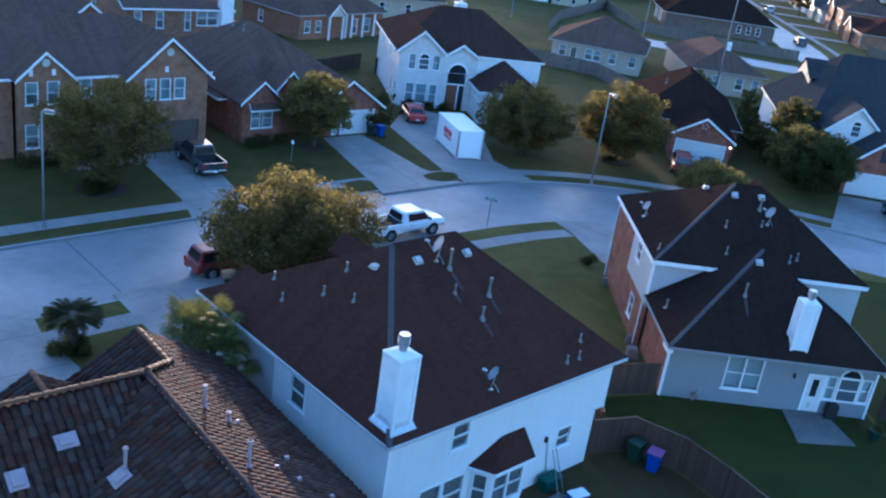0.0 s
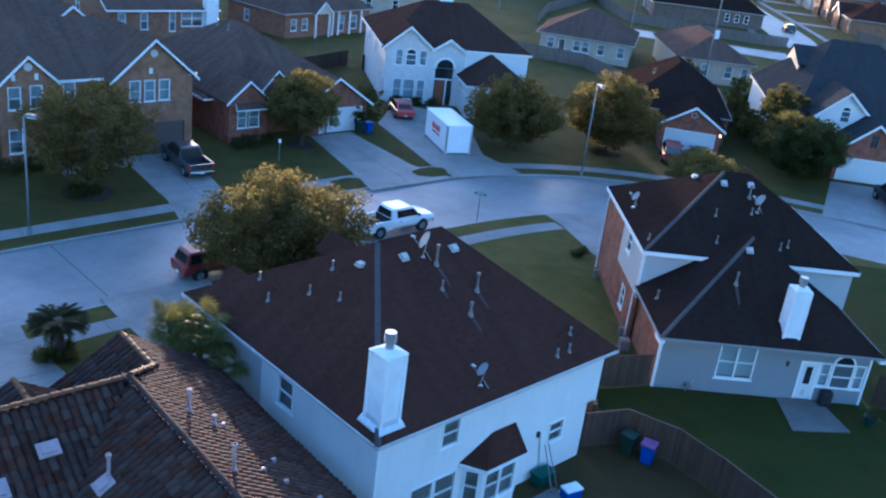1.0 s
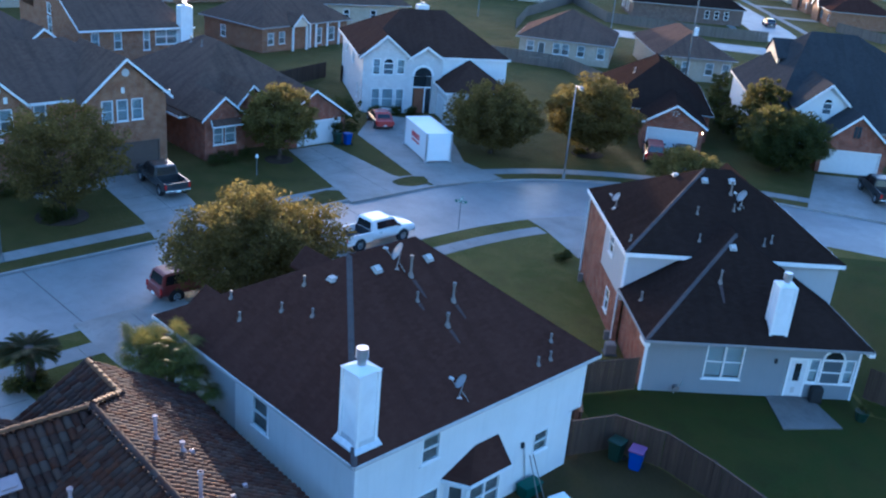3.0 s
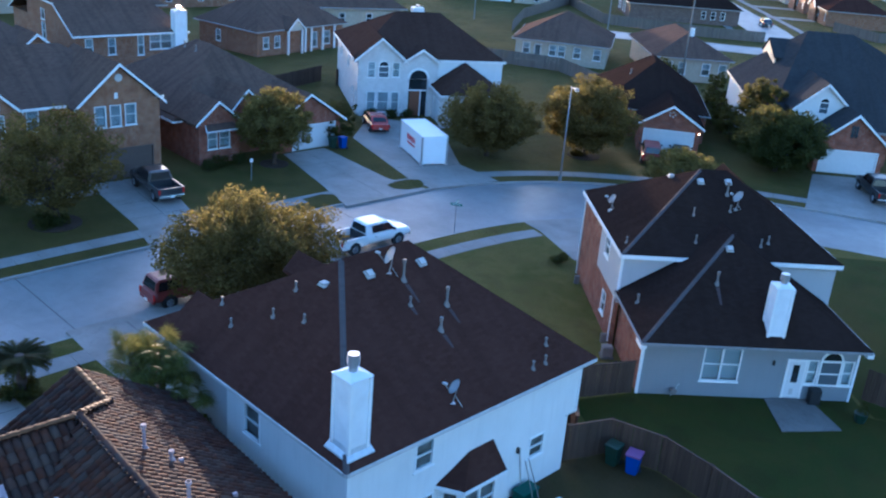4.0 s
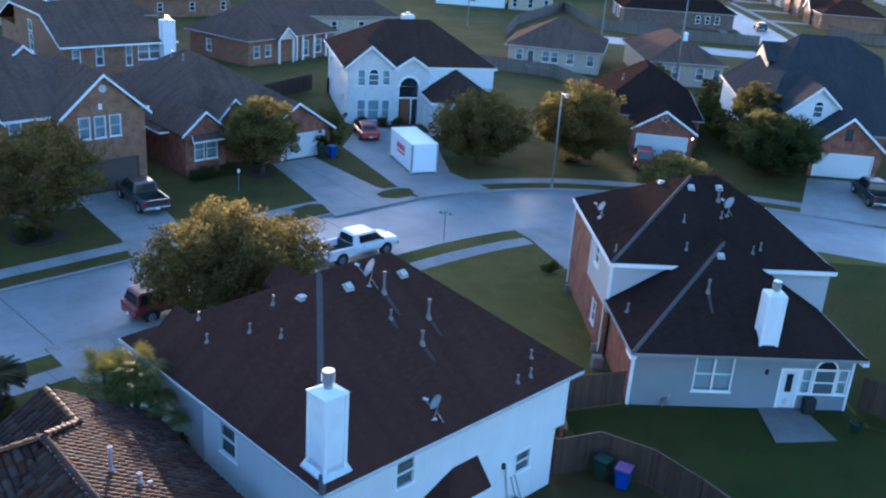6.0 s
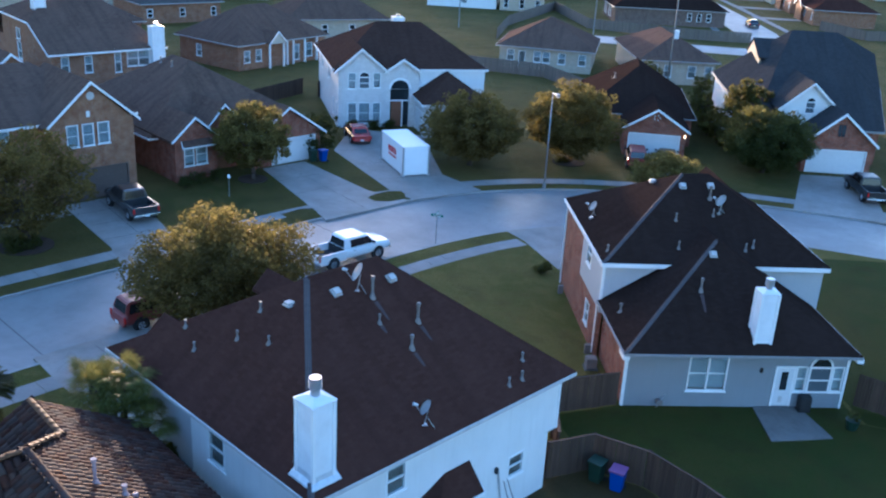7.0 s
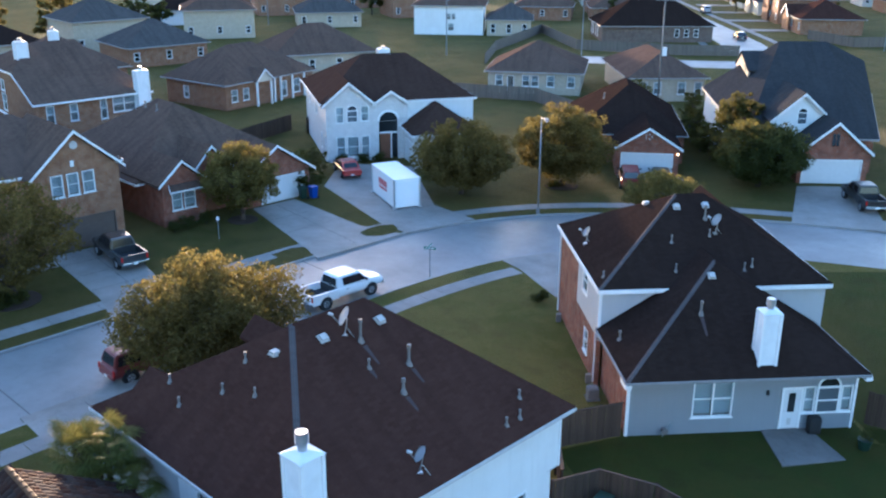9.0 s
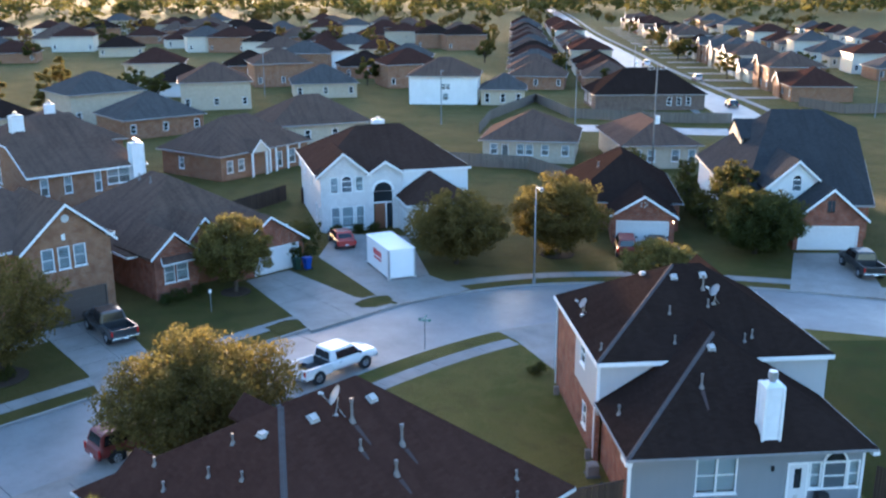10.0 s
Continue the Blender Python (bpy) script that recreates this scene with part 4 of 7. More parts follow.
def flashing_skirt(h, planes, x, y, w, d, out=0.2):
    """A bright metal apron that follows the roof round a chimney's foot."""
    ring = [(sx * (w / 2), sy * (d / 2)) for sx, sy in ((-1, -1), (0, -1), (1, -1), (1, 0), (1, 1), (0, 1), (-1, 1), (-1, 0))]
    rows = []
    for grow, lift in ((out, 0.012), (out * 0.9, 0.05), (0.05, 0.09), (0.012, 0.24)):
        row = []
        for rx, ry in ring:
            px = max(0.06, x + rx * (1 + 2 * grow / w))
            py = max(0.06, y + ry * (1 + 2 * grow / d))
            row.append((px, py, plane_z(planes, px, py) + lift))
        rows.append(row)
    n = len(ring)
    faces = [(r * n + i, r * n + (i + 1) % n, (r + 1) * n + (i + 1) % n, (r + 1) * n + i) for r in range(3) for i in range(n)]
    mesh("chimney_flashing", sum(rows, []), faces, APRON, h, "pale metal apron round the chimney foot")


APRON = plain("apron_metal", (0.62, 0.64, 0.66), 0.45, 0.3, dirt=0.3)
flashing_skirt(A, A_ROOF, 0.82, 0.88, 0.80, 0.86)
for x, y, hh in ((1.85, 10.38, 0.3), (1.44, 9.1, 0.32), (2.36, 7.58, 0.34), (3.4, 7.57, 0.36), (2.72, 6.08, 0.3), (11.27, 1.2, 0.32), (10.6, 0.6, 0.34), (9.85, 0.6, 0.32), (6.47, 4.32, 0.36)):
    plumbing_vent(A, x, y, plane_z(A_ROOF, x, y), hh, 0.038)
for x, y in ((5.63, 5.87), (8.28, 5.74), (3.95, 6.52)):
    box_vent(A, x, y, plane_z(A_ROOF, x, y), 31 if x > 4.5 else 0, 0 if x > 4.5 else -90)
for x, y, hh in ((6.94, 5.3, 0.75), (8.06, 3.9, 0.66), (7.02, 3.1, 0.42)):
    turbine_pipe(A, x, y, plane_z(A_ROOF, x, y), hh)
for x, y, n in ((6.94, 5.1, 0.8), (8.06, 3.7, 0.6), (7.02, 2.9, 0.55), (6.47, 4.2, 0.3)):
    wash_streak(A, A_ROOF, x, y, n)
A_place = pose(-19.75, 19.6, 0, 0, 0, 92.5)
part("wall_lamp", boxes((9.1, 9.22, 0.22, 0.35, 2.15, 2.4), bevel=0.02), PAINT_BLACK, A, "small black wall lamp")
part("downpipe", rod((9.7, 0.3, 0.05), (9.3, 0.3, 2.2), 0.035), TRIM_DIRTY, A)

# -- brick and siding house --
B = house("house", -22.35, 39.1, 51.5, "two storey brick and grey siding house with charcoal roof")
B_EAVE = 3.32
B_LOW = [[(0, 0, B_EAVE), (11.54, 0, B_EAVE), (5.77, 5.77, 6.95)],
         [(11.54, 0, B_EAVE), (11.54, 6.0, B_EAVE), (8.24, 6.0, 5.4), (8.24, 8.2, 5.4), (5.77, 8.2, 6.95), (5.77, 5.77, 6.95)],
         [(0, 6.0, B_EAVE), (0, 0, B_EAVE), (5.77, 5.77, 6.95), (5.77, 8.2, 6.95), (3.3, 8.2, 5.4), (3.3, 6.0, 5.4)]]
roof(B, B_LOW, ROOF_DARK, label="charcoal shingle hip roof over the ground floor", fascia=None)
for a, b in (((0, 0, B_EAVE), (11.54, 0, B_EAVE)), ((11.54, 0, B_EAVE), (11.54, 6.0, B_EAVE)), ((0, 6.0, B_EAVE), (0, 0, B_EAVE))):
    board(B, Vector(a), Vector(b), GUTTER, 0.12, name="gutter", thick=0.06)
for x in (-0.08, 11.3):
    part("eave_return", boxes((x, x + 0.32, -0.06, 0.8, 2.98, 3.2), bevel=0.02), TRIM, B, "white boxed eave end")
B_UP = hip(-0.05, 12.05, 5.65, 16.2, 5.56, 8.9, axis="x")
roof(B, B_UP, ROOF_DARK, label="charcoal shingle hip roof over the upper floor", fascia=TRIM, fascia_h=0.22)
# left hips take the cap with the sun glint in its colour
for a, b, mt in (((0, 0, B_EAVE), (5.77, 5.77, 6.95), ROOF_CAP_LIT), ((11.54, 0, B_EAVE), (5.77, 5.77, 6.95), ROOF_DARK), ((-0.05, 5.65, 5.56), (5.22, 10.92, 8.9), ROOF_CAP_LIT), ((5.22, 10.92, 8.9), (6.78, 10.92, 8.9), ROOF_DARK), ((12.05, 5.65, 5.56), (6.78, 10.92, 8.9), ROOF_DARK)):
    ridge_cap(B, a, b, mt)
for gx, w, top in ((8.65, 4.0, 7.75),):
    roof(B, gable_planes(gx - w / 2, gx + w / 2, 12.4, 16.6, 5.7, top), ROOF_DARK, label="small front gable in charcoal shingles")
    wall(B, (gx + w / 2 - 0.25, 16.4), (gx - w / 2 + 0.25, 16.4), 0, 5.6, BRICK_RED, gable=(0.0, w - 0.5, 5.6, w / 2 - 0.25, top - 0.2))
p0, p1 = (0.4, 0.9), (11.45, 0.9)
glazed_wall(B, p0, p1, 0, 3.2, SIDING_GREY, [(3.1, 5.05, 0.87, 2.78, "twin", 0.95), (8.5, 9.08, 0.9, 2.3, "hung", 0.95), (10.34, 10.92, 0.9, 2.3, "hung", 0.95)])
arch_window(B, p0, p1, 9.12, 10.3, 0.85, 2.25)
pane_door(B, p0, p1, 7.52, 8.36, 2.2)
wall(B, (11.45, 1.1), (11.45, 6.2), 0, 3.2, SIDING_GREY)
wall(B, (0.4, 6.0), (0.4, 1.1), 0, 3.2, BRICK_RED)
slab("soffit", [(0.05, 0.05), (11.49, 0.05), (11.49, 6.0), (0.05, 6.0)], 3.14, 3.17, TRIM_DIRTY, B)
side = ((0.1, 16.0), (0.1, 5.95))
wall(B, (0.1, 15.9), (0.1, 6.0), 0, 2.72, BRICK_RED, [(7.0, 7.9, 0.8, 2.15)])
window(B, (0.1, 15.9), (0.1, 6.0), 7.0, 7.9, 0.8, 2.15, blind=0.3)
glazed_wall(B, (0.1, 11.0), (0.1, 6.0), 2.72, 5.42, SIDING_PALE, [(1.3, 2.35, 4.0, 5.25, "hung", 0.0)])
wall(B, (0.1, 15.9), (0.1, 11.0), 2.72, 5.42, BRICK_RED)
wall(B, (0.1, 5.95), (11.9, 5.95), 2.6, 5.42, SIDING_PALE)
wall(B, (11.9, 6.15), (11.9, 15.9), 0, 5.42, SIDING_GREY)
wall(B, (11.9, 15.9), (0.3, 15.9), 0, 5.42, BRICK_RED)
part("corner_board", boxes((0.06, 0.2, 5.9, 6.02, 2.95, 5.4)), TRIM, B)
part("corner_board", boxes((0.36, 0.48, 0.86, 0.98, 0, 3.14)), TRIM, B)
part("corner_board", boxes((11.38, 11.49, 0.86, 0.98, 0, 3.14)), TRIM, B)
slab("soffit", [(0.0, 5.7), (12.0, 5.7), (12.0, 16.15), (0.0, 16.15)], 5.38, 5.42, TRIM, B)
part("downpipe", rod((0.33, 0.82, 0.1), (0.33, 0.82, 2.9), 0.045), TRIM, B)
part("downpipe", rod((0.05, 6.25, 0.1), (0.05, 6.25, 2.9), 0.045), TRIM, B)
part("downpipe", rod((0.05, 15.7, 0.1), (0.05, 15.7, 5.3), 0.045), TRIM, B)
part("wall_lamp", boxes((7.05, 7.17, 0.78, 0.9, 1.95, 2.2), bevel=0.02), PAINT_BLACK, B, "small black wall lamp by the back door")
chimney(B, 6.74, 0.95, 0.80, 0.78, 3.2, 6.25, 0.5)
for x, y, hh in ((4.28, 8.12, 0.5), (4.1, 6.54, 0.5), (7.69, 6.5, 0.5), (8.15, 6.7, 0.5), (6.41, 8.44, 0.45), (0.4, 6.7, 0.4)):
    plumbing_vent(B, x, y, plane_z(B_UP, x, y), hh * 0.8, 0.038)
for x, y in ((5.08, 10.14), (6.68, 10.2), (3.92, 11.89)):
    box_vent(B, x, y, plane_z(B_UP, x, y), 32 if x > 4.5 else 0, 0 if x > 4.5 else -90)
turbine_pipe(B, 6.45, 9.44, plane_z(B_UP, 6.45, 9.44), 0.6)
turbine_pipe(B, 4.31, 3.07, plane_z(B_LOW, 4.31, 3.07), 0.55)
box_vent(B, 5.38, 4.95, plane_z(B_LOW, 5.38, 4.95), 33)
wash_streak(B, B_LOW, 4.31, 2.9, 0.9)
plumbing_vent(B, 0.62, 3.75, plane_z(B_LOW, 0.62, 3.75), 0.45)

# -- brown brick house with two gables --
C = house("house", -65.5, 20.0, 91.0, "two storey brown brick house with two front gables")
C_ROOF = hip(-3.2, 16.4, 0.9, 14.5, 5.85, 8.95, inset=5.2, axis="x")
roof(C, C_ROOF, ROOF_TAN, label="weathered brown shingle hip roof", fascia=TRIM, fascia_h=0.18)
roof(C, gable_planes(8.9, 16.0, -0.35, 7.7, 5.75, 8.85), ROOF_TAN, label="brown shingles over the front gable")
rakes(C, 8.9, 16.0, -0.35, 5.75, 8.85)
roof(C, gable_planes(1.2, 5.5, -0.15, 6.5, 5.95, 7.95), ROOF_TAN, label="brown shingles over the smaller gable")
rakes(C, 1.2, 5.5, -0.15, 5.95, 7.95)
glazed_wall(C, (9.3, 0), (15.6, 0), 0, 5.75, BRICK_BROWN, [(1.22, 2.1, 4.08, 5.78 - 0.06, "hung", 0.95), (2.38, 3.25, 4.08, 5.72, "hung", 0.95), (3.52, 4.42, 4.1, 5.72, "hung", 0.95)],
            holes=[(0.8, 5.6, 0.0, 2.3)], gable=(0, 6.3, 5.75, 3.15, 8.6))
garage_door(C, (9.3, 0), (15.6, 0), 0.8, 5.6, 2.3, mat=GARAGE_BROWN, surround=GARAGE_BROWN)
glazed_wall(C, (1.4, 0.1), (5.3, 0.1), 0, 5.95, BRICK_BROWN, [(0.52, 1.42, 4.13, 5.76, "hung", 0.6), (2.0, 2.88, 4.15, 5.8, "hung", 0.6), (0.45, 1.42, 1.0, 2.75, "hung", 0.8)], gable=(0, 3.9, 5.95, 1.95, 7.75))
glazed_wall(C, (5.3, 1.2), (9.3, 1.2), 0, 5.75, BRICK_BROWN, [(0.8, 1.7, 4.1, 5.6, "hung", 0.5)])
wall(C, (-2.9, 1.2), (1.4, 1.2), 0, 5.75, BRICK_BROWN)
for x in (1.4, 9.3):
    wall(C, (x + 0.2, 1.2), (x + 0.2, 0.2), 0, 5.75, BRICK_BROWN)
wall(C, (15.6, 0.2), (15.6, 14.2), 0, 5.75, BRICK_BROWN)
wall(C, (15.6, 14.2), (-2.9, 14.2), 0, 5.75, BRICK_BROWN)
wall(C, (-2.9, 14.0), (-2.9, 1.4), 0, 5.75, BRICK_BROWN)
for x, y, z in ((12.2, -0.05, 6.5), (2.35, 0.05, 6.5), (3.9, 0.05, 6.5)):
    part("keystone", boxes((x - 0.13, x + 0.13, y, y + 0.08, z - 0.32, z + 0.12), bevel=0.02), TRIM, C, "pale cast stone keystone")
for x, y, z in ((12.45, -0.04, 7.7), (3.35, 0.06, 7.1)):
    bm = bmesh.new()
    bmesh.ops.create_cone(bm, cap_ends=True, segments=8, radius1=0.3, radius2=0.3, depth=0.08, matrix=Matrix.Translation((x, y, z)) @ pose(0, 0, 0, 90))
    part("gable_vent", bm, TRIM_DIRTY, C, "octagonal louvred gable vent")
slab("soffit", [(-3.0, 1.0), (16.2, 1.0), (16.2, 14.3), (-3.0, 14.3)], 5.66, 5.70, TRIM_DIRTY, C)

# -- single storey brick house with a white garage door --
E = house("house", -65.8, 38.5, 91.0, "single storey red brick house with several hips and gables")
E_ROOF = hip(-0.4, 14.6, 2.8, 19.0, 3.1, 7.6, inset=6.6, axis="y")
roof(E, E_ROOF, ROOF_TAN, label="weathered brown shingle hip roof", fascia=TRIM, fascia_h=0.16)
for x0, x1, y0, y1, z, top in ((7.0, 14.6, -0.4, 7.0, 2.45, 5.0), (0.0, 4.2, -0.2, 6.0, 3.45, 5.2), (3.6, 7.6, 1.2, 7.0, 3.5, 5.55)):
    roof(E, gable_planes(x0, x1, y0, y1, z, top), ROOF_TAN, label="brown shingles over a front gable")
    rakes(E, x0, x1, y0, z, top, w=0.2)
p0, p1 = (7.4, 0), (14.2, 0)
glazed_wall(E, p0, p1, 0, 2.5, BRICK_RED, [], holes=[(1.9, 6.2, 0, 2.1)], gable=(0, 6.8, 2.5, 3.4, 4.75))
garage_door(E, p0, p1, 1.9, 6.2, 2.1)
glazed_wall(E, (0.4, 0.1), (4.0, 0.1), 0, 3.2, BRICK_RED, [(0.75, 1.65, 1.2, 2.9, "hung", 0.9), (1.8, 2.8, 1.2, 2.9, "hung", 0.9)], gable=(0, 3.6, 3.2, 1.7, 4.95))
roof(E, [[(0.7, -0.7, 2.98), (3.7, -0.7, 2.98), (3.4, 0.08, 3.32), (1.0, 0.08, 3.32)]], ROOF_TAN, thick=0.08, name="window_canopy", label="small shingled canopy over the front window", fascia=TRIM, fascia_h=0.12)
glazed_wall(E, (3.8, 1.6), (7.6, 1.6), 0, 3.5, BRICK_RED, [], holes=[(1.2, 2.2, 0, 2.2)], gable=(0, 3.6, 3.5, 1.8, 5.3))
part("door", boxes((5.0, 6.0, 1.66, 1.72, 0, 2.2)), DOOR_WOOD, E, "dark wooden front door")
for a, b in (((14.2, 0.2), (14.2, 18.6)), ((14.2, 18.6), (0, 18.6)), ((0.4, 18.4), (0.4, 0.3)), ((7.4, 1.6), (7.4, 0.2))):
    wall(E, a, b, 0, 2.5 if a[1] < 2 else 3.0, BRICK_RED)
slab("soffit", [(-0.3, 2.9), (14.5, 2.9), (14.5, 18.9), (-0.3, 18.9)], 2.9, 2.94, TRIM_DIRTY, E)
for y in (10.5, 12.5):
    plumbing_vent(E, 6.0, y, plane_z(E_ROOF, 6.0, y), 0.5, 0.06)

# -- white brick house --
D = house("house", -73.6, 60.2, 62.0, "two storey white brick house with arched entrance and brown roof")
D_ROOF = hip(-0.5, 15.2, 0.3, 15.0, 5.75, 9.3, inset=5.5, axis="x")
roof(D, D_ROOF, ROOF_UMBER, label="dark brown shingle hip roof", fascia=TRIM, fascia_h=0.22)
for x0, x1, y0, y1, z, top in ((-0.45, 4.95, -0.35, 7.2, 5.6, 7.85), (4.5, 8.3, -0.2, 5.0, 5.6, 6.85)):
    roof(D, gable_planes(x0, x1, y0, y1, z, top), ROOF_UMBER, label="brown shingles over a front gable")
    rakes(D, x0, x1, y0, z, top, w=0.24)
glazed_wall(D, (0, 0), (4.75, 0), 0, 5.65, BRICK_WHITE, [(0.95, 1.75, 3.85, 5.45, "hung", 0.92), (3.4, 4.2, 3.95, 5.45, "hung", 0.92),
            (0.95, 1.85, 0.4, 2.5, "hung", 0.92), (2.0, 3.2, 0.4, 2.5, "hung", 0.92), (3.4, 4.25, 0.4, 2.5, "hung", 0.92)], gable=(0, 4.75, 5.65, 2.3, 7.65))
arch_window(D, (0, 0), (4.75, 0), 2.0, 3.12, 3.85, 5.0)
wall(D, (4.75, 0.1), (8.1, 0.1), 0, 5.65, BRICK_WHITE, [(0.45, 2.35, 0.0, 3.85)], gable=(0, 3.35, 5.65, 1.7, 6.65))
# recessed porch: round arch in its own ring of brick
bm = bmesh.new()
segs, cx, cz, r = 16, 6.15, 3.85, 0.95
for k in range(segs):
    q = [math.pi * (k + s) / segs for s in (0, 1)]
    ring = [[(cx + rr * math.cos(a), dd, cz + rr * math.sin(a) * 0.95) for a in q] for rr, dd in ((r + 0.18, 0.02), (r - 0.05, 0.02), (r - 0.05, 0.35), (r + 0.18, 0.35))]
    for i in range(4):
        bm.faces.new([bm.verts.new(v) for v in (ring[i][0], ring[i][1], ring[(i + 1) % 4][1], ring[(i + 1) % 4][0])])
part("arch_ring", bm, TRIM, D, "pale arch ring over the entrance")
bm = bmesh.new()
bm.faces.new([bm.verts.new((cx + 0.92 * math.cos(math.pi * k / segs), 0.085, cz - 0.02 + 0.88 * math.sin(math.pi * k / segs))) for k in range(segs + 1)][::-1])
part("arch_pane", bm, DARKPANE, D, "dark round-topped glazing")
for z in (2.55, 3.75):
    part("transom", boxes((5.2, 7.1, 0.3, 0.42, z, z + 0.14)), TRIM, D)
part("transom_pane", boxes((5.2, 7.1, 0.34, 0.36, 2.69, 3.75)), DARKPANE, D)
part("door", boxes((5.35, 6.4, 0.3, 0.36, 0, 2.55), bevel=0.02), DOOR_WOOD, D, "dark wooden front door")
part("sidelight", boxes((6.55, 7.05, 0.3, 0.33, 0.1, 2.55)), DARKPANE, D)
part("door_post", boxes((6.42, 6.53, 0.28, 0.4, 0, 2.55)), TRIM, D)
wall(D, (8.1, 0.4), (14.9, 0.4), 0, 5.65, SIDING_WHITE)
wall(D, (14.9, 0.6), (14.9, 14.5), 0, 5.65, SIDING_WHITE)
wall(D, (14.9, 14.7), (0, 14.7), 0, 5.65, SIDING_WHITE)
glazed_wall(D, (0, 14.5), (0, 0.2), 0, 5.65, BRICK_WHITE, [(2.5, 3.3, 3.8, 5.3, "hung", 0.4), (7.5, 8.2, 3.6, 5.2, "hung", 0.4), (11.0, 11.8, 0.8, 2.4, "hung", 0.4), (13.2, 14.0, 0.8, 2.4, "hung", 0.4)])
slab("soffit", [(-0.4, 0.4), (15.1, 0.4), (15.1, 14.9), (-0.4, 14.9)], 5.56, 5.60, TRIM, D)
D_GAR = [[(7.4, -4.6, 3.3), (14.4, -4.6, 3.3), (10.9, -1.2, 5.6)], [(14.4, -4.6, 3.3), (14.4, 0.4, 3.3), (10.9, 0.4, 5.6), (10.9, -1.2, 5.6)], [(7.4, 0.4, 3.3), (7.4, -4.6, 3.3), (10.9, -1.2, 5.6), (10.9, 0.4, 5.6)]]
roof(D, D_GAR, ROOF_UMBER, fascia=TRIM, label="brown hip roof of the garage wing")
wall(D, (7.7, -4.3), (14.1, -4.3), 0, 3.25, BRICK_WHITE)
wall(D, (7.7, 0.4), (7.7, -4.1), 0, 3.25, BRICK_WHITE, [(0.9, 4.0, 0, 2.2)])
garage_door(D, (7.7, 0.4), (7.7, -4.1), 0.9, 4.0, 2.2)
wall(D, (14.1, -4.1), (14.1, 0.4), 0, 3.25, BRICK_WHITE)
chimney(D, 7.5, 8.7, 1.1, 1.1, 8.2, 9.6, 0.12)

# -- brick house with a white double garage door --
F = house("house", -51.5, 77.6, 40.0, "single storey brick house with dark roof and white garage door")
roof(F, gable_planes(-0.7, 5.6, -0.5, 9, 2.75, 4.7), ROOF_DARK, label="dark shingles over the garage gable")
rakes(F, -0.7, 5.6, -0.5, 2.75, 4.7, w=0.22)
F_ROOF = hip(-4.6, 6.6, 4.5, 20.0, 2.9, 6.8, inset=5.6, axis="y")
roof(F, F_ROOF, ROOF_DARK, label="dark charcoal hip roof", fascia=GUTTER, fascia_h=0.12)
p0, p1 = (-0.4, 0), (5.3, 0)
wall(F, p0, p1, 0, 2.75, BRICK_RED, [(0.5, 5.1, 0, 2.12)], gable=(0, 5.7, 2.75, 2.85, 4.5))
garage_door(F, p0, p1, 0.5, 5.1, 2.12)
for a, b in (((5.3, 0.2), (5.3, 5.0)), ((5.3, 5.0), (6.3, 5.0)), ((6.3, 5.2), (6.3, 19.7)), ((6.3, 19.7), (-4.3, 19.7)), ((-4.3, 19.5), (-4.3, 5.0)), ((-4.3, 5.0), (-0.4, 5.0)), ((-0.4, 4.8), (-0.4, 0.2))):
    wall(F, a, b, 0, 2.8, BRICK_RED)
for k in range(5):
    a = 2 * math.pi * k / 5
    part("gable_boss", boxes((2.45 + 0.28 * math.cos(a) - 0.07, 2.45 + 0.28 * math.cos(a) + 0.07, -0.06, 0.0, 3.75 + 0.22 * math.sin(a) - 0.07, 3.75 + 0.22 * math.sin(a) + 0.07)), TRIM_DIRTY, F)
GLOW = plain("lamp_glow", (0.9, 0.6, 0.3), 0.4, dirt=0.05)
GLOW.node_tree.nodes["Principled BSDF"].inputs["Emission Color"].default_value = (1.0, 0.55, 0.18, 1)
GLOW.node_tree.nodes["Principled BSDF"].inputs["Emission Strength"].default_value = 1.6
lamp_f = part("wall_lamp", boxes((5.12, 5.24, -0.1, 0.0, 2.0, 2.08), (5.12, 5.24, -0.1, 0.0, 2.3, 2.36)), PAINT_BLACK, F, "lit coach lamp beside the garage door")
part("lamp_glass", boxes((5.13, 5.23, -0.14, -0.02, 2.08, 2.3), bevel=0.01), GLOW, lamp_f)
plumbing_vent(F, -1.3, 10.8, plane_z(F_ROOF, -1.3, 10.8), 0.5, 0.07)

# -- large slate-grey roofed house --
G = house("house", -39.0, 87.3, 44.0, "brick house under a very large slate grey roof")
GL, GR = (1.6, 15.5, 10.75), (6.3, 15.5, 10.75)
GS, GE, GE2, GB = (11.0, 17.0, 8.6), (11.5, 15.2, 5.5), (12.6, 21.0, 4.6), (10.0, 27.0, 4.4)
G_ROOF = [[(-4.0, 3.5, 3.4), (8.3, 3.5, 3.4), GR, GL], [(8.3, 3.5, 3.4), GE, GS], [(8.3, 3.5, 3.4), GS, GR], [GE, GE2, GS], [GE2, GB, GS], [GB, GR, GS],
          [GB, (-1.0, 24.0, 4.4), GL, GR], [(-1.0, 24.0, 4.4), (-5.2, 18.2, 5.5), GL], [(-5.2, 18.2, 5.5), (-4.0, 3.5, 3.4), GL]]
roof(G, G_ROOF, ROOF_BLUE, label="slate grey shingle hip roof", fascia=GUTTER)
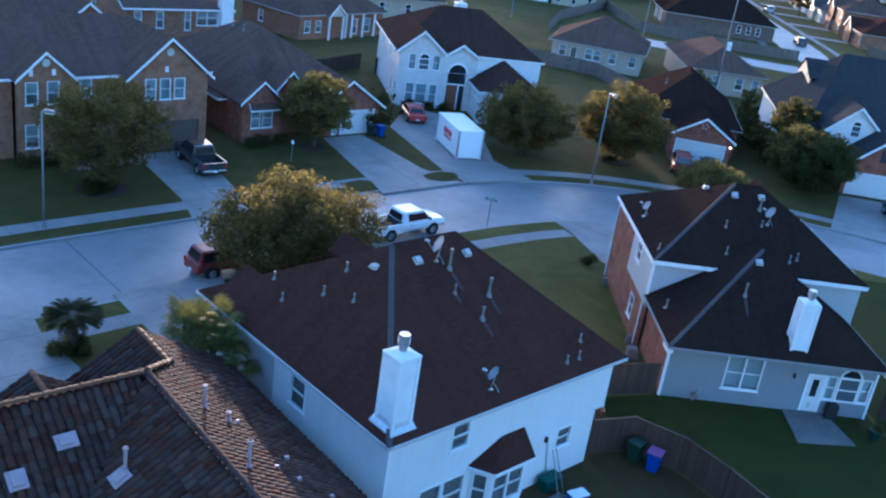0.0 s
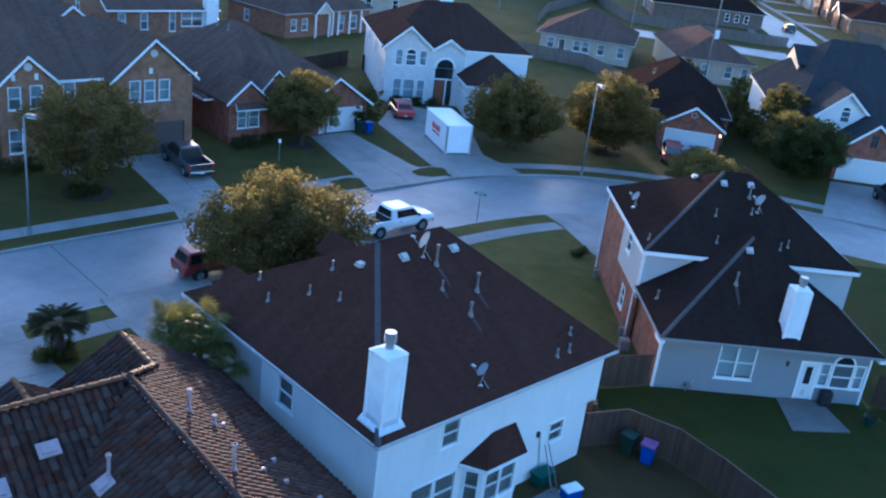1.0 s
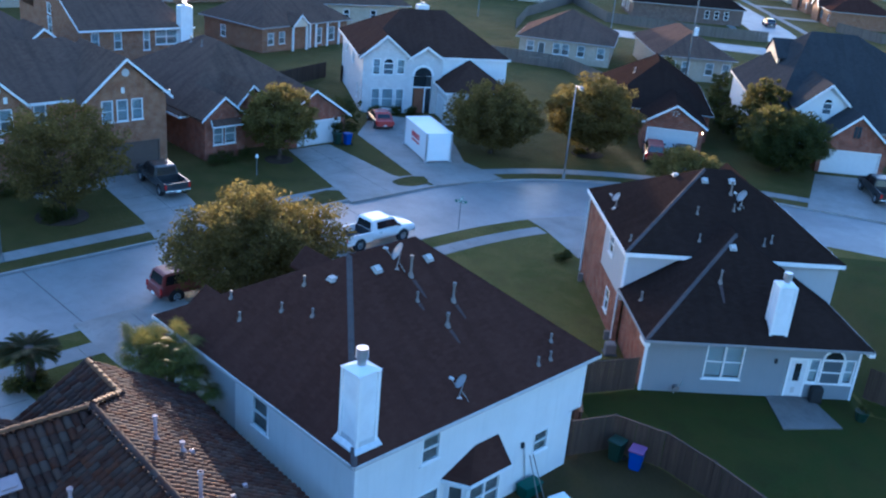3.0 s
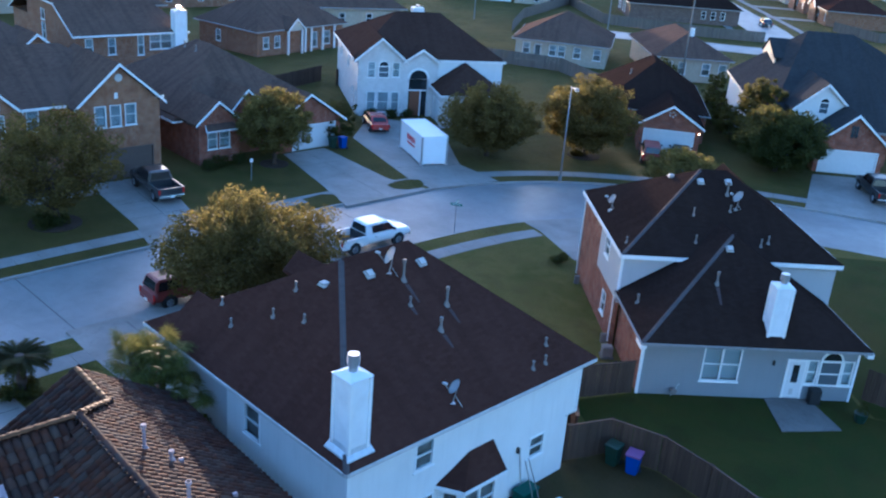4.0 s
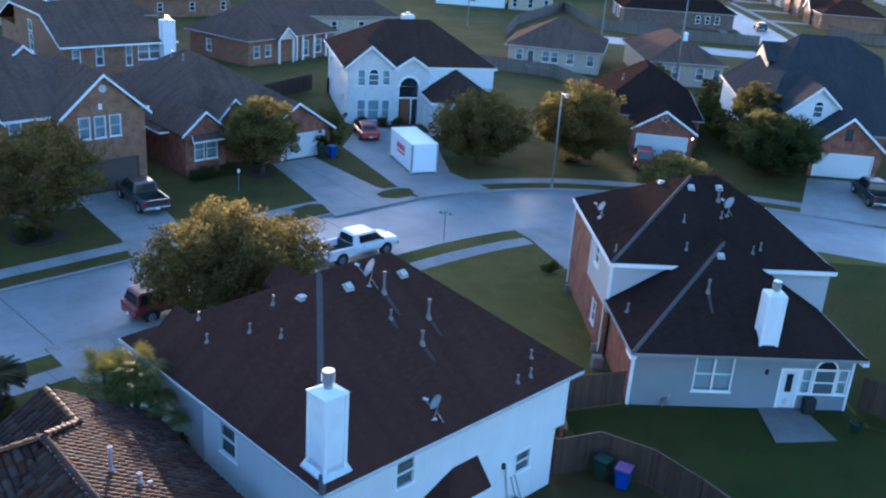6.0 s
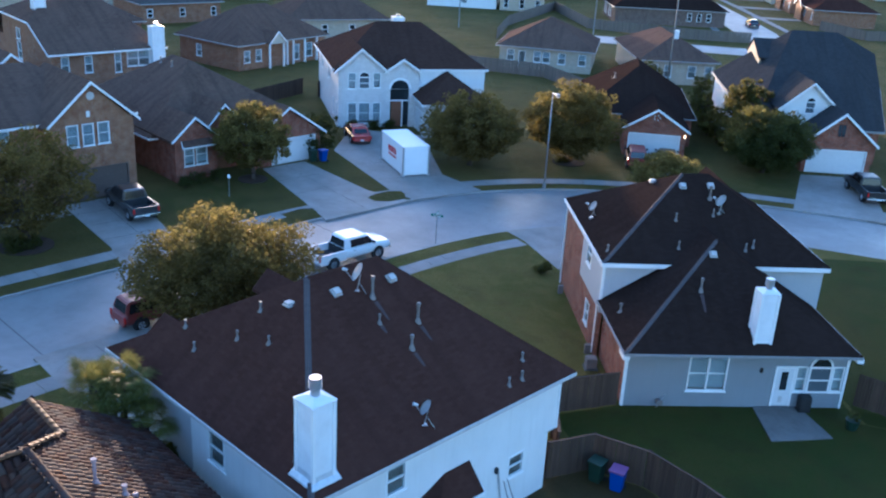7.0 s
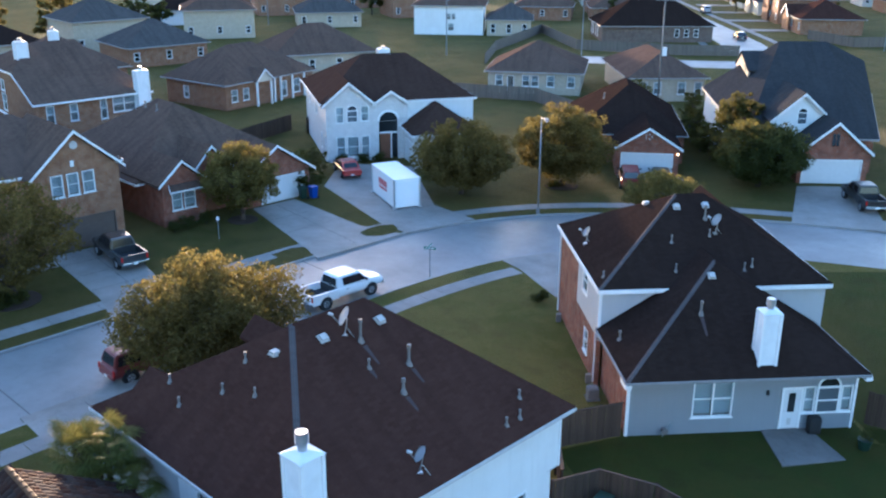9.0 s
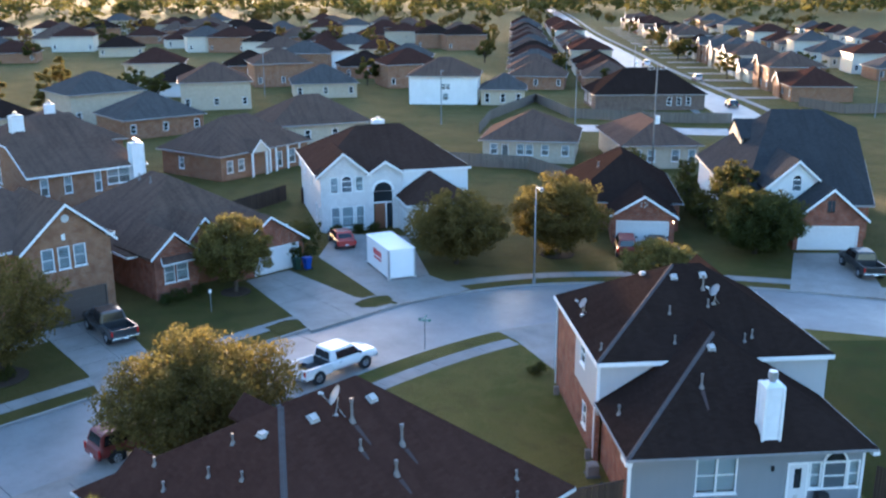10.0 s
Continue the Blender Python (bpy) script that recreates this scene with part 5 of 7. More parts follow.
# side dormer with a sunlit gable
roof(G, [[(-1.9, 13.2, 8.1), (2.0, 13.2, 8.1), (2.0, 16.6, 9.6), (-1.9, 16.6, 9.6)], [(2.0, 18.6, 8.1), (-1.9, 18.6, 8.1), (-1.9, 16.6, 9.6), (2.0, 16.6, 9.6)]], ROOF_BLUE, label="grey shingles over a side dormer")
wall(G, (-1.8, 18.4), (-1.8, 13.4), 5.8, 8.1, BRICK_TAN, gable=(0, 5.0, 8.1, 1.8, 9.45), label="tan dormer gable lit by the low sun")
wall(G, (-4.9, 17.8), (-3.7, 3.9), 0, 3.3, SIDING_WHITE, gable=(0.0, 13.9, 3.3, 0.02, 5.3))
wall(G, (-1.0, 23.6), (-4.7, 17.9), 0, 4.2, SIDING_WHITE)
wall(G, (10.9, 15.4), (12.0, 20.8), 0, 4.6, SIDING_CREAM)
roof(G, gable_planes(-0.3, 6.5, -0.4, 8, 2.9, 5.75), ROOF_BLUE, label="grey shingles over the garage gable")
rakes(G, -0.3, 6.5, -0.4, 2.9, 5.75, w=0.26)
roof(G, gable_planes(-2.0, 4.0, 3.2, 11, 5.0, 7.65), ROOF_BLUE, label="grey shingles over the white gable")
rakes(G, -2.0, 4.0, 3.2, 5.0, 7.65, w=0.26)
p0, p1 = (0, 0), (6.2, 0)
wall(G, p0, p1, 0, 2.9, BRICK_RED, [(0.5, 5.6, 0, 2.15)], gable=(0, 6.2, 2.9, 3.1, 5.5))
garage_door(G, p0, p1, 0.5, 5.6, 2.15)
for i in range(2):
    part("gable_window", boxes((2.75 + 0.36 * i, 3.05 + 0.36 * i, -0.05, 0.0, 3.5, 4.6)), DARKPANE, G, "narrow dark louvred gable window")
wall(G, (-1.8, 3.6), (3.8, 3.6), 0, 5.0, SIDING_WHITE, gable=(0, 5.6, 5.0, 2.8, 7.4))
wall(G, (-3.7, 3.7), (-1.8, 3.7), 0, 3.3, BRICK_RED)
arch_window(G, (-1.8, 3.6), (3.8, 3.6), 2.35, 3.3, 4.65, 5.75)
for a, b in (((6.2, 0.2), (6.2, 4.0)), ((6.2, 4.0), (8.0, 4.0)), ((8.0, 4.0), (10.9, 15.2)), ((12.0, 20.8), (9.8, 26.6)), ((9.8, 26.6), (-0.8, 23.6)), ((0, 3.6), (0, 0.2))):
    wall(G, a, b, 0, 3.3, BRICK_RED)

# -- tiled house in the foreground --
T = house("house", 0, 0, 0, "house under a brown clay barrel tile roof")
APEX = (-24.4, 12.9, 7.5)
T_PLANES = {
    "street_side": [(-26.1, 14.5, 6.52), (-24.4, 12.9, 7.5), (-9.0, 12.9, 7.5), (-9.0, 18.3, 4.2), (-32.5, 18.3, 4.2), (-32.5, 14.5, 6.52)],
    "court_north": [(-24.4, 12.9, 7.5), (-18.4, 6.9, 3.9), (-9.0, 6.9, 3.9), (-9.0, 12.9, 7.5)],
    "court_west": [(-24.4, 12.9, 7.5), (-24.4, -4.0, 7.5), (-18.4, -4.0, 3.9), (-18.4, 6.9, 3.9)],
    "wing_slope": [(-26.1, 14.5, 6.52), (-29.0, 14.5, 6.52), (-29.0, 11.2, 4.5), (-26.1, 11.2, 4.5)],
    "hip_slope": [(-24.4, 12.9, 7.5), (-26.1, 14.5, 6.52), (-29.6, 11.2, 4.4), (-29.6, -4.0, 4.4), (-24.4, -4.0, 7.5)],
    "porch_south": [(-25.2, 10.55, 5.95), (-28.5, 10.55, 5.95), (-28.5, 8.0, 4.4), (-25.2, 8.0, 4.4)],
    "porch_north": [(-28.5, 10.55, 5.95), (-25.2, 10.55, 5.95), (-25.2, 12.8, 4.6), (-28.5, 12.8, 4.6)],
}
T_PLANES["street_side"] = [(-29.0, 14.5, 6.52), (-26.1, 14.5, 6.52), (-24.4, 12.9, 7.5), (-9.0, 12.9, 7.5), (-9.0, 18.3, 4.2), (-29.0, 18.3, 4.2)]
T_PLANES = {k: [Vector(p) for p in v] for k, v in T_PLANES.items()}
for k, poly in T_PLANES.items():
    n = (poly[1] - poly[0]).cross(poly[2] - poly[0]).normalized()
    if n.z < 0:
        n = -n
    low = [p - n * 0.09 for p in poly]
    verts = low + [p - Vector((0, 0, 0.12)) for p in low]
    c = len(poly)
    faces = [tuple(range(c)), tuple(range(2 * c - 1, c - 1, -1))] + [(i, (i + 1) % c, c + (i + 1) % c, c + i) for i in range(c)]
    mesh("roof_deck", verts, faces, TILE, T, "brown underlay below the tiles")
for a, b, z in (((-29.0, 17.9), (-9.4, 17.9), 4.1), ((-9.4, 17.7), (-9.4, 7.2), 4.1), ((-9.4, 7.2), (-18.2, 7.2), 3.9), ((-18.2, 7.0), (-18.2, -3.8), 3.9), ((-18.2, -3.8), (-28.8, -3.8), 3.9), ((-28.8, -3.6), (-28.8, 17.7), 4.0)):
    wall(T, b, a, 0, z, SIDING_CREAM)


def tile_mesh(w=0.25, length=0.44, seg=5):
    """One barrel tile: a tapered half pipe, its mouth down the slope."""
    verts, faces = [], []
    for y, r, lift in ((0.0, w * 0.56, 0.026), (length, w * 0.48, 0.0)):
        for k in range(seg + 1):
            a = math.pi * k / seg
            verts.append((-r * math.cos(a), y, r * 0.75 * math.sin(a) + lift))
        for k in range(seg + 1):
            a = math.pi * k / seg
            verts.append((-(r - 0.018) * math.cos(a), y, (r - 0.018) * 0.75 * math.sin(a) + lift - 0.005))
    m = 2 * (seg + 1)
    for k in range(seg):
        faces.append((k, k + 1, m + k + 1, m + k))
        faces.append((seg + 1 + k, k, k + 1, seg + 2 + k)[::-1])
    return verts, faces


tv, tf = tile_mesh()
tile_me = bpy.data.meshes.new("roof_tile")
tile_me.from_pydata(tv, [], tf)
tile_me.materials.append(TILE)
tile_me.polygons.foreach_set("use_smooth", [True] * len(tile_me.polygons))


def inside(poly2, x, y):
    hit = False
    for i in range(len(poly2)):
        (x0, y0), (x1, y1) = poly2[i], poly2[(i + 1) % len(poly2)]
        if (y0 > y) != (y1 > y) and x < (x1 - x0) * (y - y0) / (y1 - y0) + x0:
            hit = not hit
    return hit


rng = random.Random(4)
single, rest_v, rest_f = [], [], []
for key, poly in T_PLANES.items():
    n = (poly[1] - poly[0]).cross(poly[2] - poly[0]).normalized()
    if n.z < 0:
        n = -n
    h = Vector((0, 0, 1)).cross(n).normalized()
    s = n.cross(h)
    flat = [(p.dot(h), p.dot(s)) for p in poly]
    off = poly[0].dot(n) - 0.06
    u0, u1, v0, v1 = min(f[0] for f in flat), max(f[0] for f in flat), min(f[1] for f in flat), max(f[1] for f in flat)
    v = v0 + 0.0
    while v < v1:
        u = u0 + 0.12
        while u < u1:
            if inside(flat, u, v + 0.16) or inside(flat, u - 0.16, v + 0.16) or inside(flat, u + 0.16, v + 0.16):
                j = rng.uniform(-0.012, 0.012)
                p = h * (u + j) + s * (v + rng.uniform(-0.015, 0.015)) + n * (off + rng.uniform(-0.006, 0.008))
                tw = rng.uniform(-0.03, 0.03)
                m = Matrix((( (h.x), s.x, n.x, p.x), (h.y, s.y, n.y, p.y), (h.z, s.z, n.z, p.z), (0, 0, 0, 1))) @ Matrix.Rotation(tw, 4, "Z")
                near = key == "street_side" and -25.6 < p.x < -19.8 and p.y < 17.2
                if near and len(single) < 300:
                    single.append(m)
                elif key != "hip_slope" or p.z > 6.2:
                    k = len(rest_v)
                    rest_v += [tuple(m @ Vector(q)) for q in tv]
                    rest_f += [tuple(k + i for i in f) for f in tf]
            u += 0.27
        v += 0.36
covering = mesh("tile_covering", rest_v, rest_f, TILE, T, "brown and grey clay barrel tiles in courses", smooth=True, kind="stuff")
# ridge tiles: a copy with sunlit gold in its colour, plain tile for the rear ridge
ridge_me = bpy.data.meshes.new("ridge_tile")
ridge_me.from_pydata([(x * 0.85, y, z * 0.85) for x, y, z in tv], [], tf)
ridge_me.materials.append(TILE_EDGE_LIT)
ridge_unlit = ridge_me.copy()
ridge_unlit.materials[0] = TILE
for a, b in (((-24.4, -4, 7.5), APEX), (APEX, (-9, 12.9, 7.5)), (APEX, (-26.1, 14.5, 6.52)), ((-26.1, 14.5, 6.52), (-29.0, 14.5, 6.52)), ((-25.3, 10.55, 5.95), (-28.5, 10.55, 5.95))):
    a, b = Vector(a), Vector(b)
    d = (b - a).normalized()
    side = d.cross(Vector((0, 0, 1))).normalized()
    up = side.cross(d)
    cnt = int((b - a).length / 0.38)
    for i in range(cnt):
        p = a + d * (i * 0.38 + rng.uniform(-0.01, 0.01)) + up * (0.09 if abs(b.x + 26.1) < 0.01 else 0.04)
        o = new("ridge_tile", ridge_unlit if b.x == -9 else ridge_me)
        o.parent = T
        o.matrix_basis = Matrix(((side.x, d.x, up.x, p.x), (side.y, d.y, up.y, p.y), (side.z, d.z, up.z, p.z), (0, 0, 0, 1)))
for x, y, z, hh in ((-22.8, 14.19, 6.71, 0.85), (-19.0, 13.7, 7.01, 0.95), (-21.28, 10.96, 6.34, 0.85), (-22.29, 14.81, 6.33, 0.35)):
    bm = rod((x, y, z - 0.2), (x, y, z + hh), 0.055, 0.055, 12)
    tube(bm, (x, y, z + hh - 0.1), (x, y, z + hh), 0.085, 0.085, 12)
    v = part("vent_pipe", bm, PIPE_PINK, T, "pinkish painted vent pipe")
    part("flashing", rod((x, y, z - 0.08), (x, y, z + 0.12), 0.16, 0.07, 12), PIPE_PINK, v)
for x, y, z, rx, ry, w, d in ((-22.96, 9.86, 6.64, 0, 31, 0.5, 0.65), (-22.3, 8.25, 6.24, 0, 31, 0.62, 0.55), (-21.15, 10.75, 6.22, 31, 0, 0.6, 0.6)):
    m = pose(x, y, z + 0.08, rx, ry, 0)
    bm = bmesh.new()
    box(bm, -w / 2, w / 2, -d / 2, d / 2, -0.02, 0.05, m, 0.015)
    box(bm, -w / 2 + 0.1, w / 2 - 0.1, -d / 2 + 0.1, d / 2 - 0.1, 0.05, 0.11, m, 0.02)
    part("roof_plate", bm, PIPE_PINK, T, "pale grey pink painted metal roof flashing plate")
for x, y, z in ((-22.26, 15.11, 6.15), (-19.45, 14.96, 6.24), (-20.4, 15.9, 5.66), (-19.0, 15.5, 5.9), (-18.3, 16.3, 5.42)):
    part("roof_jack", boxes((x - 0.06, x + 0.06, y - 0.08, y + 0.08, z - 0.05, z + 0.13), bevel=0.03), PIPE_PINK, T, "small painted roof outlet")

# -- houses further off --
def far_house(x, y, yaw, w, d, eave, top, wall_mat, roof_mat, label, front=(), axis="x", gable=None, left=(), chim=None, inset=None):
    h = house("house", x, y, yaw, label)
    planes = hip(-0.5, w + 0.5, -0.5, d + 0.5, eave, top, axis=axis, inset=inset)
    roof(h, planes, roof_mat, fascia=FASCIA_FAR, fascia_h=0.14)
    shell(h, 0, w, 0, d, 0, eave - 0.1, wall_mat, {"front": front, "left": left})
    if gable:
        gx, gw, gz, gt, gm = gable
        roof(h, gable_planes(gx - gw / 2, gx + gw / 2, -0.9, d * 0.4, gz, gt), roof_mat)
        rakes(h, gx - gw / 2, gx + gw / 2, -0.9, gz, gt, w=0.26)
        wall(h, (gx - gw / 2 + 0.3, -0.6), (gx + gw / 2 - 0.3, -0.6), 0, gz, gm, gable=(0, gw - 0.6, gz, gw / 2 - 0.3, gt - 0.2))
    if chim:
        chimney(h, *chim)
    return h


def row_windows(w, n, v0, v1, size=0.95, first=1.2):
    step = (w - 2 * first) / max(1, n - 1)
    return [(first + i * step - size / 2, first + i * step + size / 2, v0, v1, "far", 0.2) for i in range(n)]


BRICK_DUN = brick_mat("brick_dun", (0.15, 0.105, 0.08), (0.20, 0.145, 0.115), (0.22, 0.19, 0.16), (0.11, 0.08, 0.065))
CREAM_L = "single storey cream house with a grey hip roof"
far_house(-89.35, 98.7, 36, 12.3, 12, 3.0, 6.4, BRICK_TAN, ROOF_TAN, CREAM_L, [(1.0, 2.0, 1.0, 2.5), (2.6, 3.5, 0.2, 2.4, "one", 0), (4.6, 5.6, 1.0, 2.5), (5.8, 6.8, 1.0, 2.5), (7.9, 8.9, 1.0, 2.5), (10.6, 11.6, 1.0, 2.5)])
far_house(-72.6, 107.6, 49, 9.7, 16, 3.1, 5.75, BRICK_TAN, ROOF_TAN, "single storey cream house with a covered patio", [(0.9, 2.3, 0.2, 2.5, "one", 0), (3.1, 4.1, 0.9, 2.5), (6.2, 7.3, 0.9, 2.5), (8.4, 9.4, 0.6, 2.5)], axis="y", inset=4.6)
# two storey brick house: the front slope runs down lower than the side eave
K = house("house", -92.6, 38.4, 88, "two storey brown brick house with white trim and chimneys")
K_ROOF = [[(1.1, -0.5, 5.7), (13.2, -0.5, 5.7), (9.5, 9.5, 10.27), (5.0, 9.5, 10.27), (1.1, 4.75, 8.1)], [(13.2, -0.5, 5.7), (13.2, 19.5, 5.7), (9.5, 9.5, 10.27)],
          [(13.2, 19.5, 5.7), (1.1, 19.5, 5.7), (1.1, 14.25, 8.1), (5.0, 9.5, 10.27), (9.5, 9.5, 10.27)], [(1.1, 14.25, 8.1), (1.1, 4.75, 8.1), (5.0, 9.5, 10.27)]]
roof(K, K_ROOF, ROOF_TAN, label="weathered brown shingle roof", fascia=TRIM, fascia_h=0.18)
glazed_wall(K, (1.5, 0), (12.8, 0), 0, 5.6, BRICK_BROWN, [(0.9, 1.7, 3.6, 5.3), (3.2, 4.0, 3.6, 5.3), (6.25, 6.95, 3.4, 5.5, "hung", 0.6), (7.55, 9.95, 3.9, 5.5, "twin", 0.6)])
glazed_wall(K, (1.5, 19.0), (1.5, 0.2), 0, 5.6, BRICK_BROWN, [(9.2, 10.4, 3.7, 5.5, "hung", 0.7)])
glazed_wall(K, (1.5, 14.2), (1.5, 4.8), 5.604, 7.95, BRICK_BROWN, [(4.4, 5.6, 5.75, 6.9, "one", 0.5)])
wall(K, (1.5, 4.796), (1.5, 0.2), 5.6, 5.61, BRICK_BROWN, gable=(0, 4.596, 5.61, 0.02, 7.85))
wall(K, (12.8, 0.2), (12.8, 19.0), 0, 5.6, BRICK_BROWN)
wall(K, (12.8, 19.2), (1.5, 19.2), 0, 5.6, BRICK_BROWN)
chimney(K, 12.1, -0.45, 1.2, 0.9, 0.0, 7.9, 0.25)
chimney(K, 3.2, 7.4, 1.1, 0.9, 7.6, 10.7, 0.2)
far_house(-88.4, 27.4, 92, 8.6, 10, 5.2, 8.0, BRICK_BROWN, ROOF_TAN, "brown brick house with a white edged gable", [(1.0, 2.0, 3.0, 4.6)], gable=(7.2, 4.4, 5.2, 7.0, BRICK_BROWN))
J = far_house(-101.9, 66.0, 101, 15.2, 11, 3.2, 7.0, BRICK_BROWN, ROOF_TAN, "single storey brick house with a small white gabled porch", [(0.9, 1.9, 0.9, 2.4), (2.8, 3.8, 0.9, 2.4), (9.2, 10.4, 0.4, 2.4), (11.6, 12.8, 0.6, 2.4)], left=[(3, 4, 0.9, 2.4)])
roof(J, gable_planes(4.1, 7.1, -1.2, 4.0, 3.2, 4.6), ROOF_TAN, label="shingles over the porch gable")
rakes(J, 4.1, 7.1, -1.2, 3.2, 4.6, w=0.24)
wall(J, (4.3, -1.0), (6.9, -1.0), 3.0, 3.2, SIDING_CREAM, gable=(0, 2.6, 3.2, 1.3, 4.45))
for x in (4.4, 6.8):
    part("porch_post", boxes((x - 0.11, x + 0.11, -0.98, -0.76, 0, 3.0)), TRIM, J, "white square porch post")
for x in (7.9, 9.0, 11.1, 13.3):
    part("porch_post", boxes((x - 0.11, x + 0.11, -0.45, -0.23, 0, 3.1)), TRIM, J, "white square porch post")
far_house(-112, 45, 85, 13, 12, 5.4, 8.8, BRICK_BROWN, ROOF_TAN, "two storey brick house with brown roof", [(2, 3, 3.4, 4.9), (6, 7, 3.4, 4.9)], chim=(6, 4, 0.9, 0.9, 7.0, 9.6, 0.3))
far_house(-118, 84, 70, 15, 12, 3.2, 7.0, BRICK_TAN, ROOF_TAN, CREAM_L, row_windows(15, 4, 0.9, 2.4))
far_house(-142.5, 132.4, 42, 13.5, 11, 5.6, 8.9, SIDING_WHITE, ROOF_TAN, "two storey white house with brown roof", [(6.4, 7.2, 2.9, 4.1), (7.3, 8.1, 2.9, 4.1), (6.6, 7.8, 0.8, 2.2)])
far_house(-131.5, 141.5, 42, 8.5, 9, 3.1, 6.0, BRICK_TAN, ROOF_GREY, CREAM_L, row_windows(8.5, 3, 0.5, 2.3), gable=None)
far_house(-110.5, 150.6, 48, 20.5, 13, 3.0, 7.4, BRICK_DUN, ROOF_DARK, "long single storey brick house with dark hip roof", [(13.4, 14.3, 0.9, 2.4, "far", 0), (15.2, 16.1, 0.9, 2.4, "far", 0), (17.0, 17.9, 0.9, 2.4, "far", 0)], left=[(1.0, 1.8, 0.6, 2.6), (2.6, 3.4, 0.6, 2.6), (5.5, 6.3, 0.6, 2.6), (7.5, 8.3, 0.6, 2.6)])
# the straight street far behind and its two rows of houses
ROAD3 = smooth_line([(-84, 157), (-92, 168), (-150, 224), (-195, 271), (-279, 358), (-413, 505), (-600, 705)], 8)
far_street = ribbon("far_street", offset(ROAD3, 3.9), offset(ROAD3, -3.9), -0.02, 0.06, ROAD, kind="structure", label="pale concrete street between distant houses")
for o0, o1 in ((7.6, 6.3), (-6.3, -7.6)):
    ribbon("pavement", offset(ROAD3, o0), offset(ROAD3, o1), -0.02, 0.08, WALKWAY, kind="structure", label="distant pale pavement beside the street")
ROAD2 = smooth_line([(-108, 123.4), (-98, 132.2), (-84, 141), (-76, 150), (-84, 160)], 4)
ribbon("back_street", offset(ROAD2, 3.6), offset(ROAD2, -3.6), -0.02, 0.05, ROAD, kind="structure", label="pale concrete street seen between distant roofs")
rng = random.Random(11)
d3 = Vector((-0.675, 0.738))
n3 = Vector((0.738, 0.675))
roofs = (ROOF_GREY, ROOF_TAN, ROOF_DARK, ROOF_BROWN)
for i in range(18):
    s = 22 + i * 17.5
    base = Vector((-92, 168)) + d3 * s
    # right row: fronts face the street
    p = base + n3 * 14.5 + d3 * 6
    wm = rng.choice((SIDING_CREAM, BRICK_TAN, BRICK_TAN, BRICK_BROWN))
    w = rng.uniform(11.5, 13.5)
    two = rng.random() < 0.6
    far_house(p.x, p.y, 132.5 + 180 - 0, w, 12, 5.3 if two else 3.1, 8.4 if two else 6.4, wm, rng.choice(roofs), "distant %s house with lit front" % ("two storey" if two else "single storey"),
              row_windows(w, 3, 0.9, 2.3) + (row_windows(w, 3, 3.4, 4.7) if two else []), gable=(w * 0.3, 5.6, 5.2 if two else 3.0, 7.4 if two else 5.2, wm))
    drive([tuple(base + n3 * 4.6 + d3 * 1), tuple(base + n3 * 14 + d3 * 1), tuple(base + n3 * 14 - d3 * 2), tuple(base + n3 * 4.6 - d3 * 2)], "pale distant driveway", z=0.07)
    # left row: their backs are nearer
    if i > 0:
        p = base - n3 * 14 - d3 * 6
        two = rng.random() < 0.3
        far_house(p.x, p.y, 132.5, w, 11, 5.2 if two else 3.0, 8.2 if two else 6.2, rng.choice((BRICK_TAN, BRICK_BROWN, SIDING_CREAM)), rng.choice(roofs), "distant house with its front to the street", row_windows(w, 3, 0.9, 2.3))
        q = base - n3 * 42 - d3 * 4
        far_house(q.x, q.y, 40 + rng.uniform(-4, 4), w, 11, 3.0, 6.2, rng.choice((BRICK_TAN, BRICK_BROWN, SIDING_CREAM)), rng.choice(roofs), "distant single storey house", row_windows(w, 3, 0.9, 2.3))
    if i > 1:
        q = base + n3 * 46
        far_house(q.x, q.y, 40 + rng.uniform(-4, 4), w, 11, 3.0 if i % 3 else 5.2, 6.2 if i % 3 else 8.0, rng.choice((BRICK_TAN, SIDING_CREAM, BRICK_BROWN)), rng.choice(roofs), "distant house among others", row_windows(w, 3, 0.9, 2.3))
        if i < 14:
            q = base + n3 * 82
            far_house(q.x, q.y, 40 + rng.uniform(-5, 5), w, 11, 3.0, 6.2, rng.choice((BRICK_TAN, SIDING_CREAM, BRICK_BROWN)), rng.choice(roofs), "distant house among others", row_windows(w, 3, 0.9, 2.3))
for i in range(9):
    q = Vector((-165, 95)) + Vector((-0.3, 0.1)) * i + Vector((-24.0 * (i % 3), 26.0 * (i // 3) + 6 * (i % 3)))
    far_house(q.x, q.y, 60 + rng.uniform(-6, 6), 13, 12, 3.1 if i % 2 else 5.3, 6.6 if i % 2 else 8.6, rng.choice((BRICK_TAN, BRICK_BROWN, SIDING_WHITE)), rng.choice(roofs), "distant suburban house with brown roof", row_windows(13, 3, 0.9, 2.3))
for i in range(6):
    q = Vector((-140 - 20 * (i // 3), 20 + 26 * (i % 3)))
    far_house(q.x, q.y, 86 + rng.uniform(-4, 4), 13, 12, 5.3 if i % 2 else 3.1, 8.6 if i % 2 else 6.6, rng.choice((BRICK_TAN, BRICK_BROWN)), rng.choice(roofs), "distant suburban house with brown roof", row_windows(13, 3, 0.9, 2.3))


